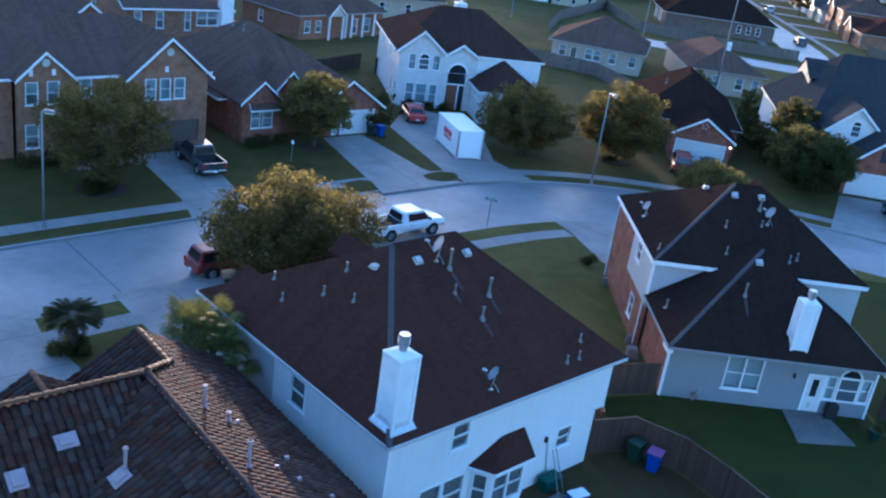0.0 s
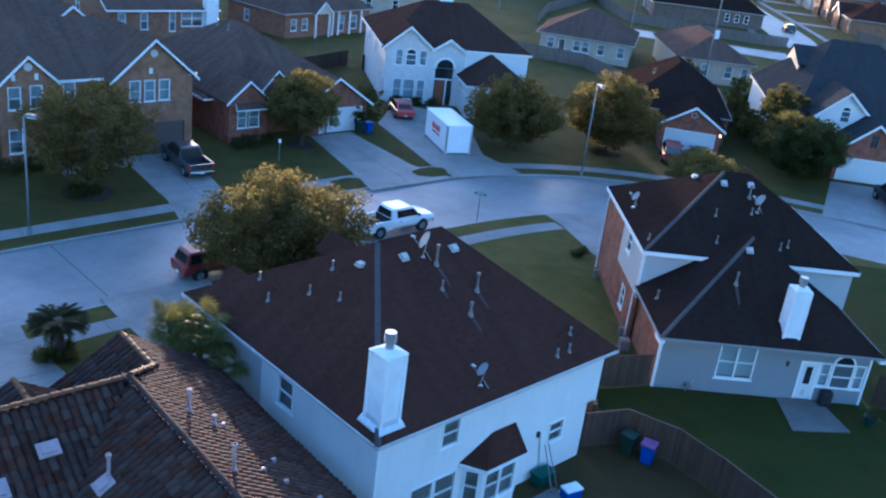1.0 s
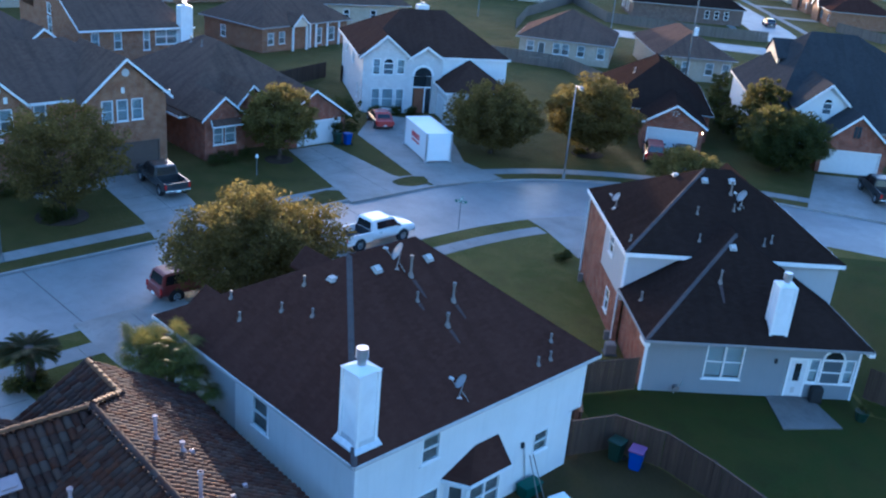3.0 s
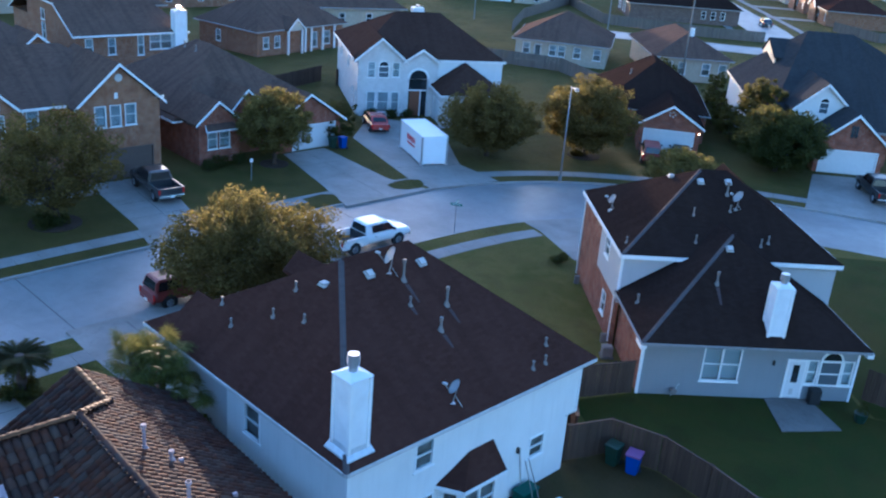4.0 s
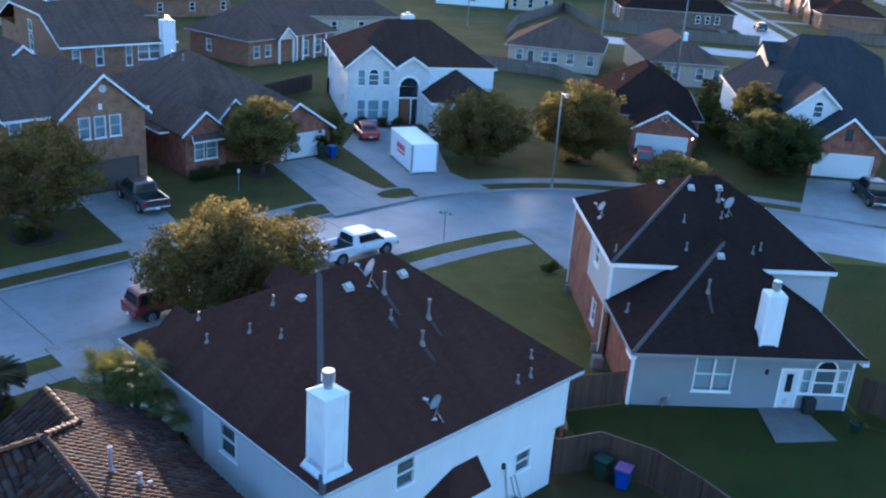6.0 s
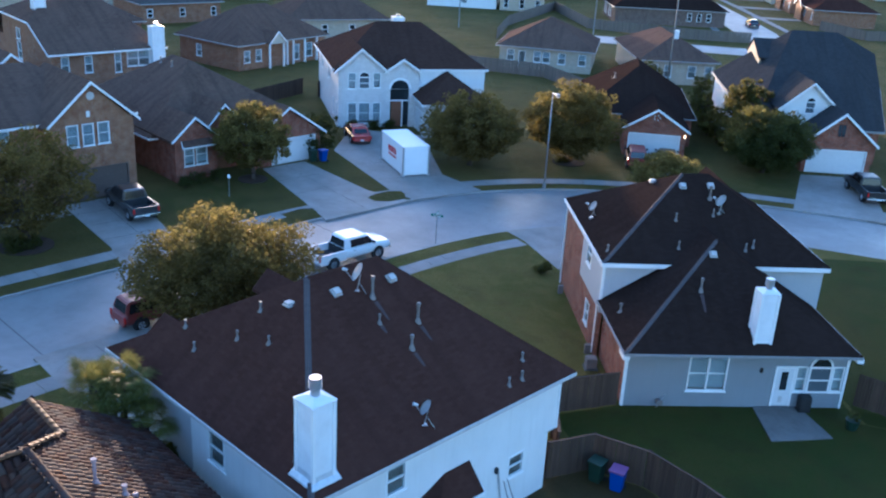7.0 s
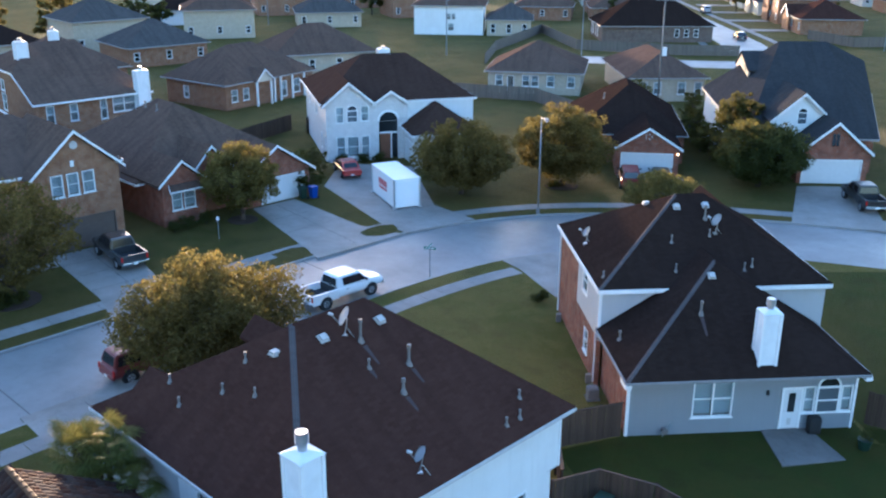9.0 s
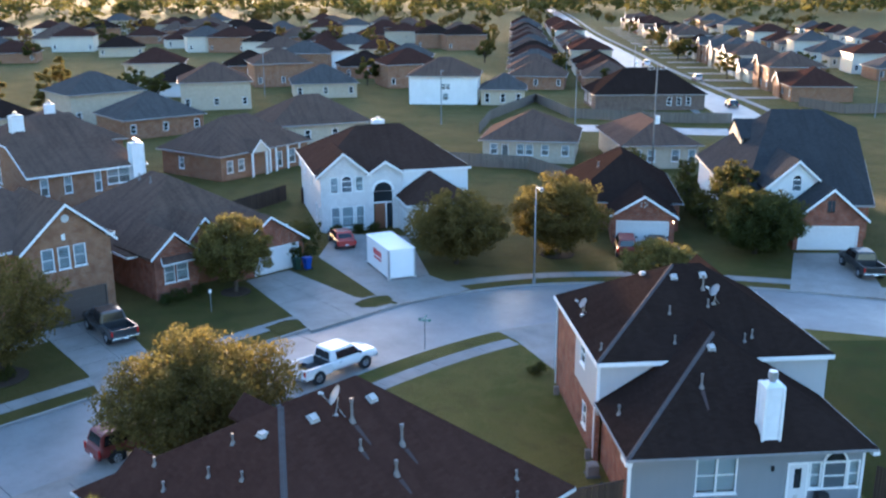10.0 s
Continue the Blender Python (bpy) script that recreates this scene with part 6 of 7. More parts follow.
for i in range(8):
    for j in range(4):
        q = Vector((-215 - 26 * i + 5 * j, 150 + 9 * i + 34 * j)) + Vector((rng.uniform(-4, 4), rng.uniform(-4, 4)))
        if (q - Vector((-92, 168))).dot(n3) > -60:
            continue
        far_house(q.x, q.y, 45 + rng.uniform(-6, 6), 13, 11, 3.1 if j % 2 else 5.2, 6.5 if j % 2 else 8.2, rng.choice((BRICK_TAN, BRICK_BROWN, SIDING_CREAM)), rng.choice(roofs), "distant suburban house in a dense row", row_windows(13, 2, 0.9, 2.3))


for i in range(11):
    for j in range(7):
        q = Vector((-150 - 30 * i, 40 + 34 * j)) + Vector((rng.uniform(-5, 5) - 6 * (j % 2), rng.uniform(-5, 5)))
        if (q - Vector((-92, 168))).dot(n3) > -58 or (i < 5 and j < 6):
            continue
        far_house(q.x, q.y, 60 + rng.uniform(-8, 8), 14, 12, 3.1 if (i + j) % 3 else 5.3, 6.6 if (i + j) % 3 else 8.6, rng.choice((BRICK_TAN, BRICK_BROWN, SIDING_CREAM)), rng.choice(roofs), "distant suburban house among trees", row_windows(14, 2, 0.9, 2.3))


# ---- fences ----
board_me = bpy.data.meshes.new("fence_board")
_b = boxes((0, 0.135, -0.011, 0.011, 0.04, 1.80))
for v in _b.verts:
    if v.co.z > 1.7:
        v.co.x += 0.0
_b.to_mesh(board_me)
_b.free()
board_me.materials.append(FENCE)
fr = random.Random(2)


def fence(pts, label, near=True, height=1.8, mat=FENCE):
    """A board fence along a line: posts, two rails, upright boards."""
    f = thing("fence", label, "fence", Matrix(), group="board fences")
    bulk = bmesh.new()
    for a, b in zip(pts[:-1], pts[1:]):
        a, b = Vector(a), Vector(b)
        d = (b - a).normalized()
        L = (b - a).length
        ang = math.atan2(d.y, d.x)
        n = Vector((-d.y, d.x))
        for k in range(int(L / 2.4) + 1):
            p = a + d * min(L, k * 2.4) + n * 0.07
            if near:
                part("post", boxes((p.x - 0.045, p.x + 0.045, p.y - 0.045, p.y + 0.045, -0.02, height + 0.05)), mat, f)
        for z in (0.35, height - 0.35):
            m = Matrix.Translation((a.x, a.y, 0)) @ Matrix.Rotation(ang, 4, "Z")
            bm = bmesh.new()
            box(bm, 0, L, 0.012, 0.05, z - 0.045, z + 0.045, m)
            part("rail", bm, mat, f)
        if near:
            bm = bmesh.new()
            box(bm, 0, L, -0.05, 0.06, height - 0.01, height + 0.03, Matrix.Translation((a.x, a.y, 0)) @ Matrix.Rotation(ang, 4, "Z"))
            part("cap_rail", bm, FENCE, f)
        k = 0.0
        while k < L - 0.1:
            m = Matrix.Translation((a.x + d.x * k, a.y + d.y * k, fr.uniform(-0.03, 0.02))) @ Matrix.Rotation(ang + fr.uniform(-0.02, 0.02), 4, "Z") @ Matrix.Rotation(fr.uniform(-0.012, 0.012), 4, "Y")
            if near:
                o = new("fence_board", board_me)
                o.parent = f
                o.matrix_basis = m
            else:
                box(bulk, 0, 0.135, -0.011, 0.011, 0.04, height, m)
            k += 0.146
    if near:
        bulk.free()
    else:
        part("boarding", bulk, mat, f, kind="stuff")
    return f


fence([(-20.95, 32.45), (-20.2, 34.5), (-17.9, 35.3), (-15.4, 35.15), (-9.5, 34.2)], "weathered brown board fence round the back yard")
fence([(-24.4, 36.6), (-22.95, 39.8)], "dark brown board fence between two houses")
fence([(-21.2, 33.4), (-24.2, 36.4)], "weathered brown board fence beside the white house")
fence([(-15.6, 49.4), (-8.0, 51.0), (-4.0, 46.0)], "dark board fence behind the patio", near=False)
fence([(-92.0, 92.5), (-81.0, 98.6), (-72.0, 95.6), (-62.0, 101.0)], "tall grey board fence behind the gardens", near=False, mat=FENCE_GREY)
fence([(-85.5, 66.2), (-100.0, 92.0), (-92.0, 92.5)], "brown board fence beside the white house", near=False)
fence([(-84.5, 22.0), (-84.0, 54.0), (-88.0, 66.0)], "brown board fence behind the brick houses", near=False)
fence([(-127, 152.5), (-107.6, 139.6), (-98.5, 143.5), (-90.5, 148.0), (-84.0, 154.0)], "grey board fence along the street behind", near=False, mat=FENCE_GREY)
fence([(-127, 152.5), (-116, 128), (-106, 115)], "grey board fence between distant gardens", near=False, mat=FENCE_GREY)
fence([(-66.0, 98.5), (-58.5, 93.5), (-52.0, 101.0)], "brown board fence beside the slate roofed house", near=False)
fence([(-87.0, 183.5), (-76.0, 179.0), (-66.0, 192.0)], "pale lit board fence at the street corner", near=False, mat=FENCE_GREY)

# ---- trees and plants ----
def leaf_cloud(clumps, per, size, seed, flat=0.55):
    """Small folded leaves scattered round clump centres (x, y, z, radius)."""
    r = np.random.default_rng(seed)
    cs = np.array(clumps)
    n = len(cs) * per
    c = np.repeat(cs, per, axis=0)
    d = r.normal(size=(n, 3))
    d /= np.linalg.norm(d, axis=1)[:, None]
    rad = c[:, 3] * r.uniform(0.25, 1.0, n) ** 0.6
    p = c[:, :3] + d * rad[:, None] * np.array((1, 1, 0.8))
    a = r.normal(size=(n, 3))
    a[:, 2] *= flat
    a /= np.linalg.norm(a, axis=1)[:, None]
    b = np.cross(a, r.normal(size=(n, 3)))
    b /= np.linalg.norm(b, axis=1)[:, None]
    s = size * r.uniform(0.6, 1.4, n)[:, None]
    verts = np.stack((p - a * s, p + b * s * 0.45, p + a * s, p - b * s * 0.45), axis=1).reshape(-1, 3)
    faces = np.arange(n * 4).reshape(-1, 4)
    return verts.tolist(), faces.tolist()


def tree(x, y, height, radius, low, leaf, label, seed=1, clumps=150, per=60, size=0.11, trunk=0.22, squash=1.0, lobes=7, lean=(0, 0)):
    """A broad tree: trunk, limbs, twigs and a crown of leaf clumps in uneven lobes."""
    r = random.Random(seed)
    t = thing("tree", label, "tree", pose(x, y, 0), group="trees")
    cz = (height + low) / 2
    half = (height - low) / 2
    cl = []
    ox, oy, oz = r.uniform(0, 50), r.uniform(0, 50), r.uniform(0, 50)
    while len(cl) < clumps:
        v = Vector((r.gauss(0, 1), r.gauss(0, 1), r.gauss(0, 1))).normalized()
        bulge = 1.0 + 0.22 * noise.noise(v * 1.9 + Vector((ox, oy, oz))) + 0.12 * noise.noise(v * 5.0 + Vector((oy, oz, ox)))
        k = r.uniform(0.12, 1.0) ** 0.42 * bulge
        p = Vector((v.x * radius * k, v.y * radius * k, cz + v.z * half * k * (1.0 if v.z > 0 else 0.85)))
        cl.append((p.x + lean[0] * p.z, p.y + lean[1] * p.z, max(p.z, low * 0.8), r.uniform(0.5, 1.0) * radius / 5.2))
    bm = bmesh.new()
    fork = low * 0.75 + 0.35
    tube(bm, (0, 0, -0.05), (0.05, 0.03, fork * 0.5), trunk * 1.25, trunk, 12)
    tube(bm, (0.05, 0.03, fork * 0.5), (0, 0, fork), trunk, trunk * 0.85, 12)
    part("trunk", bm, BARK, t, smooth=True)
    for k in range(8):
        c = cl[(k * 17) % len(cl)]
        mid = Vector((c[0] * 0.4, c[1] * 0.4, fork + (c[2] - fork) * 0.55))
        bm = bmesh.new()
        tube(bm, (0, 0, fork - 0.1), mid, trunk * 0.6, trunk * 0.35, 8)
        tube(bm, mid, c[:3], trunk * 0.35, trunk * 0.1, 7)
        for j in range(3):
            o = cl[(k * 17 + j * 29 + 5) % len(cl)]
            tube(bm, mid, mid.lerp(Vector(o[:3]), 0.8), trunk * 0.16, trunk * 0.05, 5)
        part("limb", bm, BARK, t, smooth=True)
    v, f = leaf_cloud(cl, per, size, seed)
    mesh("crown", v, f, leaf, t, "dense crown of small leaves", kind="")
    return t


tree(-40.0, 28.3, 6.9, 4.5, 1.0, LEAF_OAK, "broad live oak with gold-tipped olive leaves in a front yard", 3, 700, 90, 0.095, 0.25)
tree(-59.1, 24.9, 7.5, 4.1, 0.9, LEAF_OAK, "rounded oak on the lawn before the brown brick house", 5, 330, 70, 0.11, 0.2)
tree(-63.6, 44.4, 6.2, 3.1, 1.0, LEAF_OAK_LIT, "golden backlit oak beside a driveway", 7, 300, 80, 0.11, 0.18)
tree(-57.1, 62.4, 6.2, 4.1, 0.4, LEAF_OAK, "dark dense oak beside the white container", 9, 460, 85, 0.12, 0.2)
tree(-52.8, 70.9, 6.9, 4.1, 0.5, LEAF_OAK, "rounded oak by the street lamp with lit edge", 11, 520, 85, 0.12, 0.22)
tree(-40.8, 83.8, 5.9, 4.0, 0.4, LEAF_GREEN, "dark green oak before the brick garage", 13, 460, 85, 0.12, 0.22)
tree(-46.2, 88.8, 7.2, 2.2, 1.6, LEAF_GREEN, "slim green tree beside the slate roofed house", 15, 220, 60, 0.12, 0.16)
tree(-40.9, 69.1, 3.8, 3.2, 0.7, LEAF_OAK_LIT, "low bushy tree with sunlit yellow leaves", 17, 240, 60, 0.11, 0.14)
tree(-66.0, 99.5, 4.6, 2.6, 0.8, LEAF_GREEN, "round green garden tree by a fence", 19, 90, 45, 0.14, 0.12)
tree(-58.0, 100.5, 4.0, 2.2, 0.8, LEAF_GREEN, "small green garden tree", 21, 70, 45, 0.14, 0.12)
tree(-71.5, 56.5, 2.4, 1.9, 0.2, LEAF_GREEN, "big dark shrub at the driveway's edge", 23, 70, 50, 0.10, 0.06)
tree(-66.5, 52.6, 2.6, 1.7, 0.2, LEAF_GREEN, "big dark shrub beside the garage", 24, 70, 50, 0.10, 0.06)
for k, (lx, ly, h, rad) in enumerate(((-6.6, 15.4, 3.4, 1.7), (-6.3, 11.6, 3.0, 1.8), (-6.0, 8.2, 3.6, 1.9), (-5.4, 5.2, 2.6, 1.5))):
    p = pose(-39.0, 87.3, 0, 0, 0, 44.0) @ Vector((lx, ly, 0))
    tree(p.x, p.y, h, rad, 0.3, LEAF_GREEN, "dark leafy shrub tree beside a white side wall", 60 + k, 70, 55, 0.12, 0.07)
rr = random.Random(31)
for k in range(80):
    s = 30 + rr.random() * 420
    side = rr.choice((-30, -22, -50, 9.5, 10, 30, 36, 60, 66, 95, 110, -75))
    p = Vector((-92, 168)) + d3 * s + n3 * (side + rr.uniform(-2, 2))
    tree(p.x, p.y, rr.uniform(4.5, 7.5), rr.uniform(2, 3.4), 1.3, rr.choice((LEAF_GREEN, LEAF_OAK)), "distant suburban garden tree", 40 + k, 34, 38, 0.42, 0.16)
for k in range(150):
    p = Vector((-125 - 420 * rr.random(), 20 + 420 * rr.random()))
    if p.y > 95 - (p.x + 120) * 1.05 + 40 or (p.x > -165 and p.y > 85):
        continue
    tree(p.x, p.y, rr.uniform(5, 9), rr.uniform(2.4, 4), 1.4, rr.choice((LEAF_OAK, LEAF_GREEN)), "distant sunlit garden tree", 90 + k, 30, 34, 0.5, 0.18)
# wooded horizon
r = np.random.default_rng(8)
for band, dist, cnt in (("woods", 760, 520), ("woods", 980, 520)):
    ang = np.radians(r.uniform(70, 200, cnt))
    cl = np.stack((np.cos(ang) * dist * r.uniform(0.9, 1.1, cnt), np.sin(ang) * dist * r.uniform(0.9, 1.1, cnt), r.uniform(3, 11, cnt), r.uniform(5, 9, cnt)), axis=1)
    v, f = leaf_cloud(cl, 26, 2.6, 6)
    tagged(mesh("woods", v, f, LEAF_GREEN, None, "far dark belt of trees along the horizon", kind="stuff"), category="trees")


def shrub(x, y, h, rad, seed, leaf=LEAF_GREEN, label="clipped green shrub by the house wall", per=60):
    t = thing("shrub", label, "shrub", pose(x, y, 0), group="shrubs")
    q = random.Random(seed)
    cl = [(q.uniform(-1, 1) * rad * 0.6, q.uniform(-1, 1) * rad * 0.6, q.uniform(0.25, 0.8) * h, rad * q.uniform(0.35, 0.55)) for _ in range(14)]
    v, f = leaf_cloud(cl, per, 0.08, seed)
    mesh("foliage", v, f, leaf, t)
    bm = bmesh.new()
    for k in range(4):
        tube(bm, (0, 0, -0.02), (cl[k][0], cl[k][1], cl[k][2]), 0.025, 0.01, 5)
    part("stem", bm, BARK, t)
    return t


for k, (x, y, h, rad) in enumerate(((-64.6, 23.2, 1.1, 0.8), (-64.6, 24.6, 1.0, 0.8), (-64.3, 21.6, 1.2, 0.9), (-58.8, 25.1, 0.7, 0.9), (-59.6, 24.2, 0.7, 0.9), (-58.6, 24.0, 0.6, 0.8), (-64.8, 40.2, 1.0, 0.8), (-64.8, 41.8, 1.0, 0.8), (-64.4, 38.8, 0.9, 0.7),
                                     (-71.3, 63.0, 0.9, 0.8), (-70.7, 64.4, 0.9, 0.7), (-72.4, 61.0, 0.9, 0.8), (-36.4, 49.3, 0.8, 0.6), (-38.9, 15.0, 0.9, 0.8), (-39.4, 15.9, 0.7, 0.7), (-38.4, 15.9, 0.6, 0.6), (-53.1, 70.2, 0.4, 0.8))):
    shrub(x, y, h, rad, 200 + k)
# ring beds under the trees
for x, y, rad in ((-59.1, 24.8, 1.7), (-52.8, 70.8, 1.5), (-63.6, 44.4, 1.2)):
    slab("flower_bed", [(x + rad * math.cos(2 * math.pi * k / 24) * (1 + 0.05 * math.sin(k * 3)), y + rad * math.sin(2 * math.pi * k / 24)) for k in range(24)], -0.05, 0.05, SOIL, kind="structure", label="round mulch bed under a tree")


def frond(bm, start, az, length, rise, droop, leaflets, leaf_len, seed):
    """One feather frond: an arched rib with paired leaflets."""
    q = random.Random(seed)
    d = Vector((math.cos(az), math.sin(az), 0))
    side = Vector((-d.y, d.x, 0))
    pts = []
    for i in range(9):
        t = i / 8
        pts.append(Vector(start) + d * (length * t) + Vector((0, 0, rise * t - droop * t * t)))
    for i in range(8):
        w = 0.02 * (1 - i / 9)
        quad = [pts[i] + side * w, pts[i] - side * w, pts[i + 1] - side * w, pts[i + 1] + side * w]
        bm.faces.new([bm.verts.new(p) for p in quad])
    for i in range(leaflets):
        t = 0.12 + 0.88 * i / leaflets
        k = min(7, int(t * 8))
        p = pts[k].lerp(pts[k + 1], t * 8 - k)
        fl = leaf_len * (0.55 + 0.9 * math.sin(math.pi * min(1, t * 0.95)))
        for sgn in (-1, 1):
            tip = p + side * sgn * fl + d * fl * 0.5 + Vector((0, 0, fl * q.uniform(0.05, 0.35)))
            w = d * 0.03
            bm.faces.new([bm.verts.new(c) for c in (p - w, p + w, tip)])


def sago(x, y):
    t = thing("sago_palm", "sago palm with a stout trunk and feathery dark fronds", "palm", pose(x, y, 0))
    bm = bmesh.new()
    for k in range(11):
        tube(bm, (0, 0, k * 0.19 - 0.03), (0, 0, k * 0.19 + 0.19), 0.25, 0.19, 12)
    part("trunk", bm, BARK, t, "rough ringed trunk")
    q = random.Random(12)
    for k in range(84):
        bm = bmesh.new()
        up = q.uniform(-0.1, 0.85)
        frond(bm, (0, 0, 1.95), k * 2.399, 1.45 - 0.35 * abs(up - 0.3), up, 0.42, 34, 0.15, k)
        part("frond", bm, LEAF_SAGO, t)


sago(-39.0, 15.7)


def fan_palm(x, y, stems, label):
    """A clump of fan palms: each leaf a stalk and a pleated fan of blades."""
    t = thing("fan_palm", label, "palm", pose(x, y, 0))
    q = random.Random(77)
    for (sx, sy, h) in stems:
        bm = rod((sx * 0.5, sy * 0.5, -0.05), (sx, sy, h), 0.12, 0.09, 10)
        part("stem", bm, BARK, t)
        for k in range(22):
            az = k * 2.399 + q.uniform(-0.2, 0.2)
            el = q.uniform(-0.45, 1.35)
            d = Vector((math.cos(az) * math.cos(el), math.sin(az) * math.cos(el), math.sin(el)))
            root = Vector((sx, sy, h))
            hub = root + d * q.uniform(0.5, 1.0)
            side = d.cross(Vector((0, 0, 1))).normalized()
            up = side.cross(d)
            bm = rod(root, hub, 0.015, 0.01, 5)
            n = 18
            for j in range(n):
                a = -1.9 + 3.8 * j / (n - 1)
                v = (d * math.cos(a) + side * math.sin(a)).normalized()
                fl = 0.70 * (1 - 0.25 * abs(a) / 1.9) * q.uniform(0.85, 1.1)
                b2 = (side * math.cos(a) - d * math.sin(a)) * 0.022
                tip = hub + v * fl - Vector((0, 0, 0.22 * fl))
                mid = hub + v * fl * 0.5 + up * 0.03
                bm.faces.new([bm.verts.new(p) for p in (hub, mid - b2, tip, mid + b2)])
            part("fan_leaf", bm, LEAF_PALM, t)


fan_palm(-30.6, 17.9, ((-0.6, -0.4, 5.0), (0.5, 0.4, 5.4), (1.0, 0.2, 4.7), (-0.2, 0.3, 4.5), (1.7, 0.7, 4.0), (-1.0, 0.2, 4.4), (0.2, -0.5, 5.2), (1.3, -0.1, 4.3)), "clump of fan palms with glinting fans between two houses")
shrub(-28.9, 19.0, 3.6, 1.0, 301, LEAF_GREEN, "tall dark shrub between two houses", 220)


# ---- vehicles ----
def loft(stations, mat, parent, name, label=""):
    """A body through cross sections: (x, [(y, z), ...]) from the keel to the top, mirrored."""
    bm = bmesh.new()
    rings = []
    for x, half in stations:
        ring = [bm.verts.new((x, y, z)) for y, z in half] + [bm.verts.new((x, -y, z)) for y, z in reversed(half)]
        rings.append(ring)
    n = len(rings[0])
    for a, b in zip(rings[:-1], rings[1:]):
        for i in range(n):
            bm.faces.new((a[i], a[(i + 1) % n], b[(i + 1) % n], b[i]))
    bm.faces.new(rings[0][::-1])
    bm.faces.new(rings[-1])
    bmesh.ops.recalc_face_normals(bm, faces=bm.faces)
    bmesh.ops.bevel(bm, geom=[e for e in bm.edges if e.calc_face_angle(0) > 0.35], offset=0.035, segments=2, affect="EDGES")
    return part(name, bm, mat, parent, label, smooth=False)


def section(w, z0, z1, crown=0.03):
    return [(0.02, z0), (w - 0.12, z0), (w, z0 + 0.16), (w + 0.015, (z0 + z1) / 2), (w - 0.02, z1 - 0.12), (w - 0.1, z1), (0.02, z1 + crown)]


def wheel(t, x, y, r=0.38, w=0.25):
    s = 1 if y > 0 else -1
    bm = rod((x, y - w / 2, r), (x, y + w / 2, r), r, r, 24)
    bmesh.ops.bevel(bm, geom=[e for e in bm.edges if e.calc_face_angle(0) > 1], offset=0.04, segments=2, affect="EDGES")
    ty = part("wheel", bm, RUBBER, t, "black rubber tyre on a bright rim", smooth=True)
    bm = rod((x, y + s * (w / 2 - 0.03), r), (x, y + s * (w / 2 + 0.012), r), r * 0.62, r * 0.58, 20)
    part("rim", bm, RIM, ty)
    for k in range(5):
        a = 2 * math.pi * k / 5
        bm = bmesh.new()
        box(bm, -0.05, 0.05, -0.012, 0.012, 0.05, r * 0.5, pose(x, y + s * (w / 2 + 0.016), r) @ Matrix.Rotation(a, 4, "Y"))
        part("spoke", bm, CHROME, ty)


def quad_pane(t, pts, mat=CAR_GLASS, name="window", push=0.012):
    pts = [Vector(p) for p in pts]
    n = (pts[1] - pts[0]).cross(pts[2] - pts[0]).normalized()
    c = sum(pts, Vector()) / len(pts)
    if n.dot(c - Vector((c.x * 0.5, 0, 1.0))) < 0:
        n = -n
    verts = [p + n * push for p in pts] + [p - n * 0.005 for p in pts]
    k = len(pts)
    faces = [tuple(range(k)), tuple(range(2 * k - 1, k - 1, -1))] + [(i, (i + 1) % k, k + (i + 1) % k, k + i) for i in range(k)]
    return mesh(name, verts, faces, mat, t)


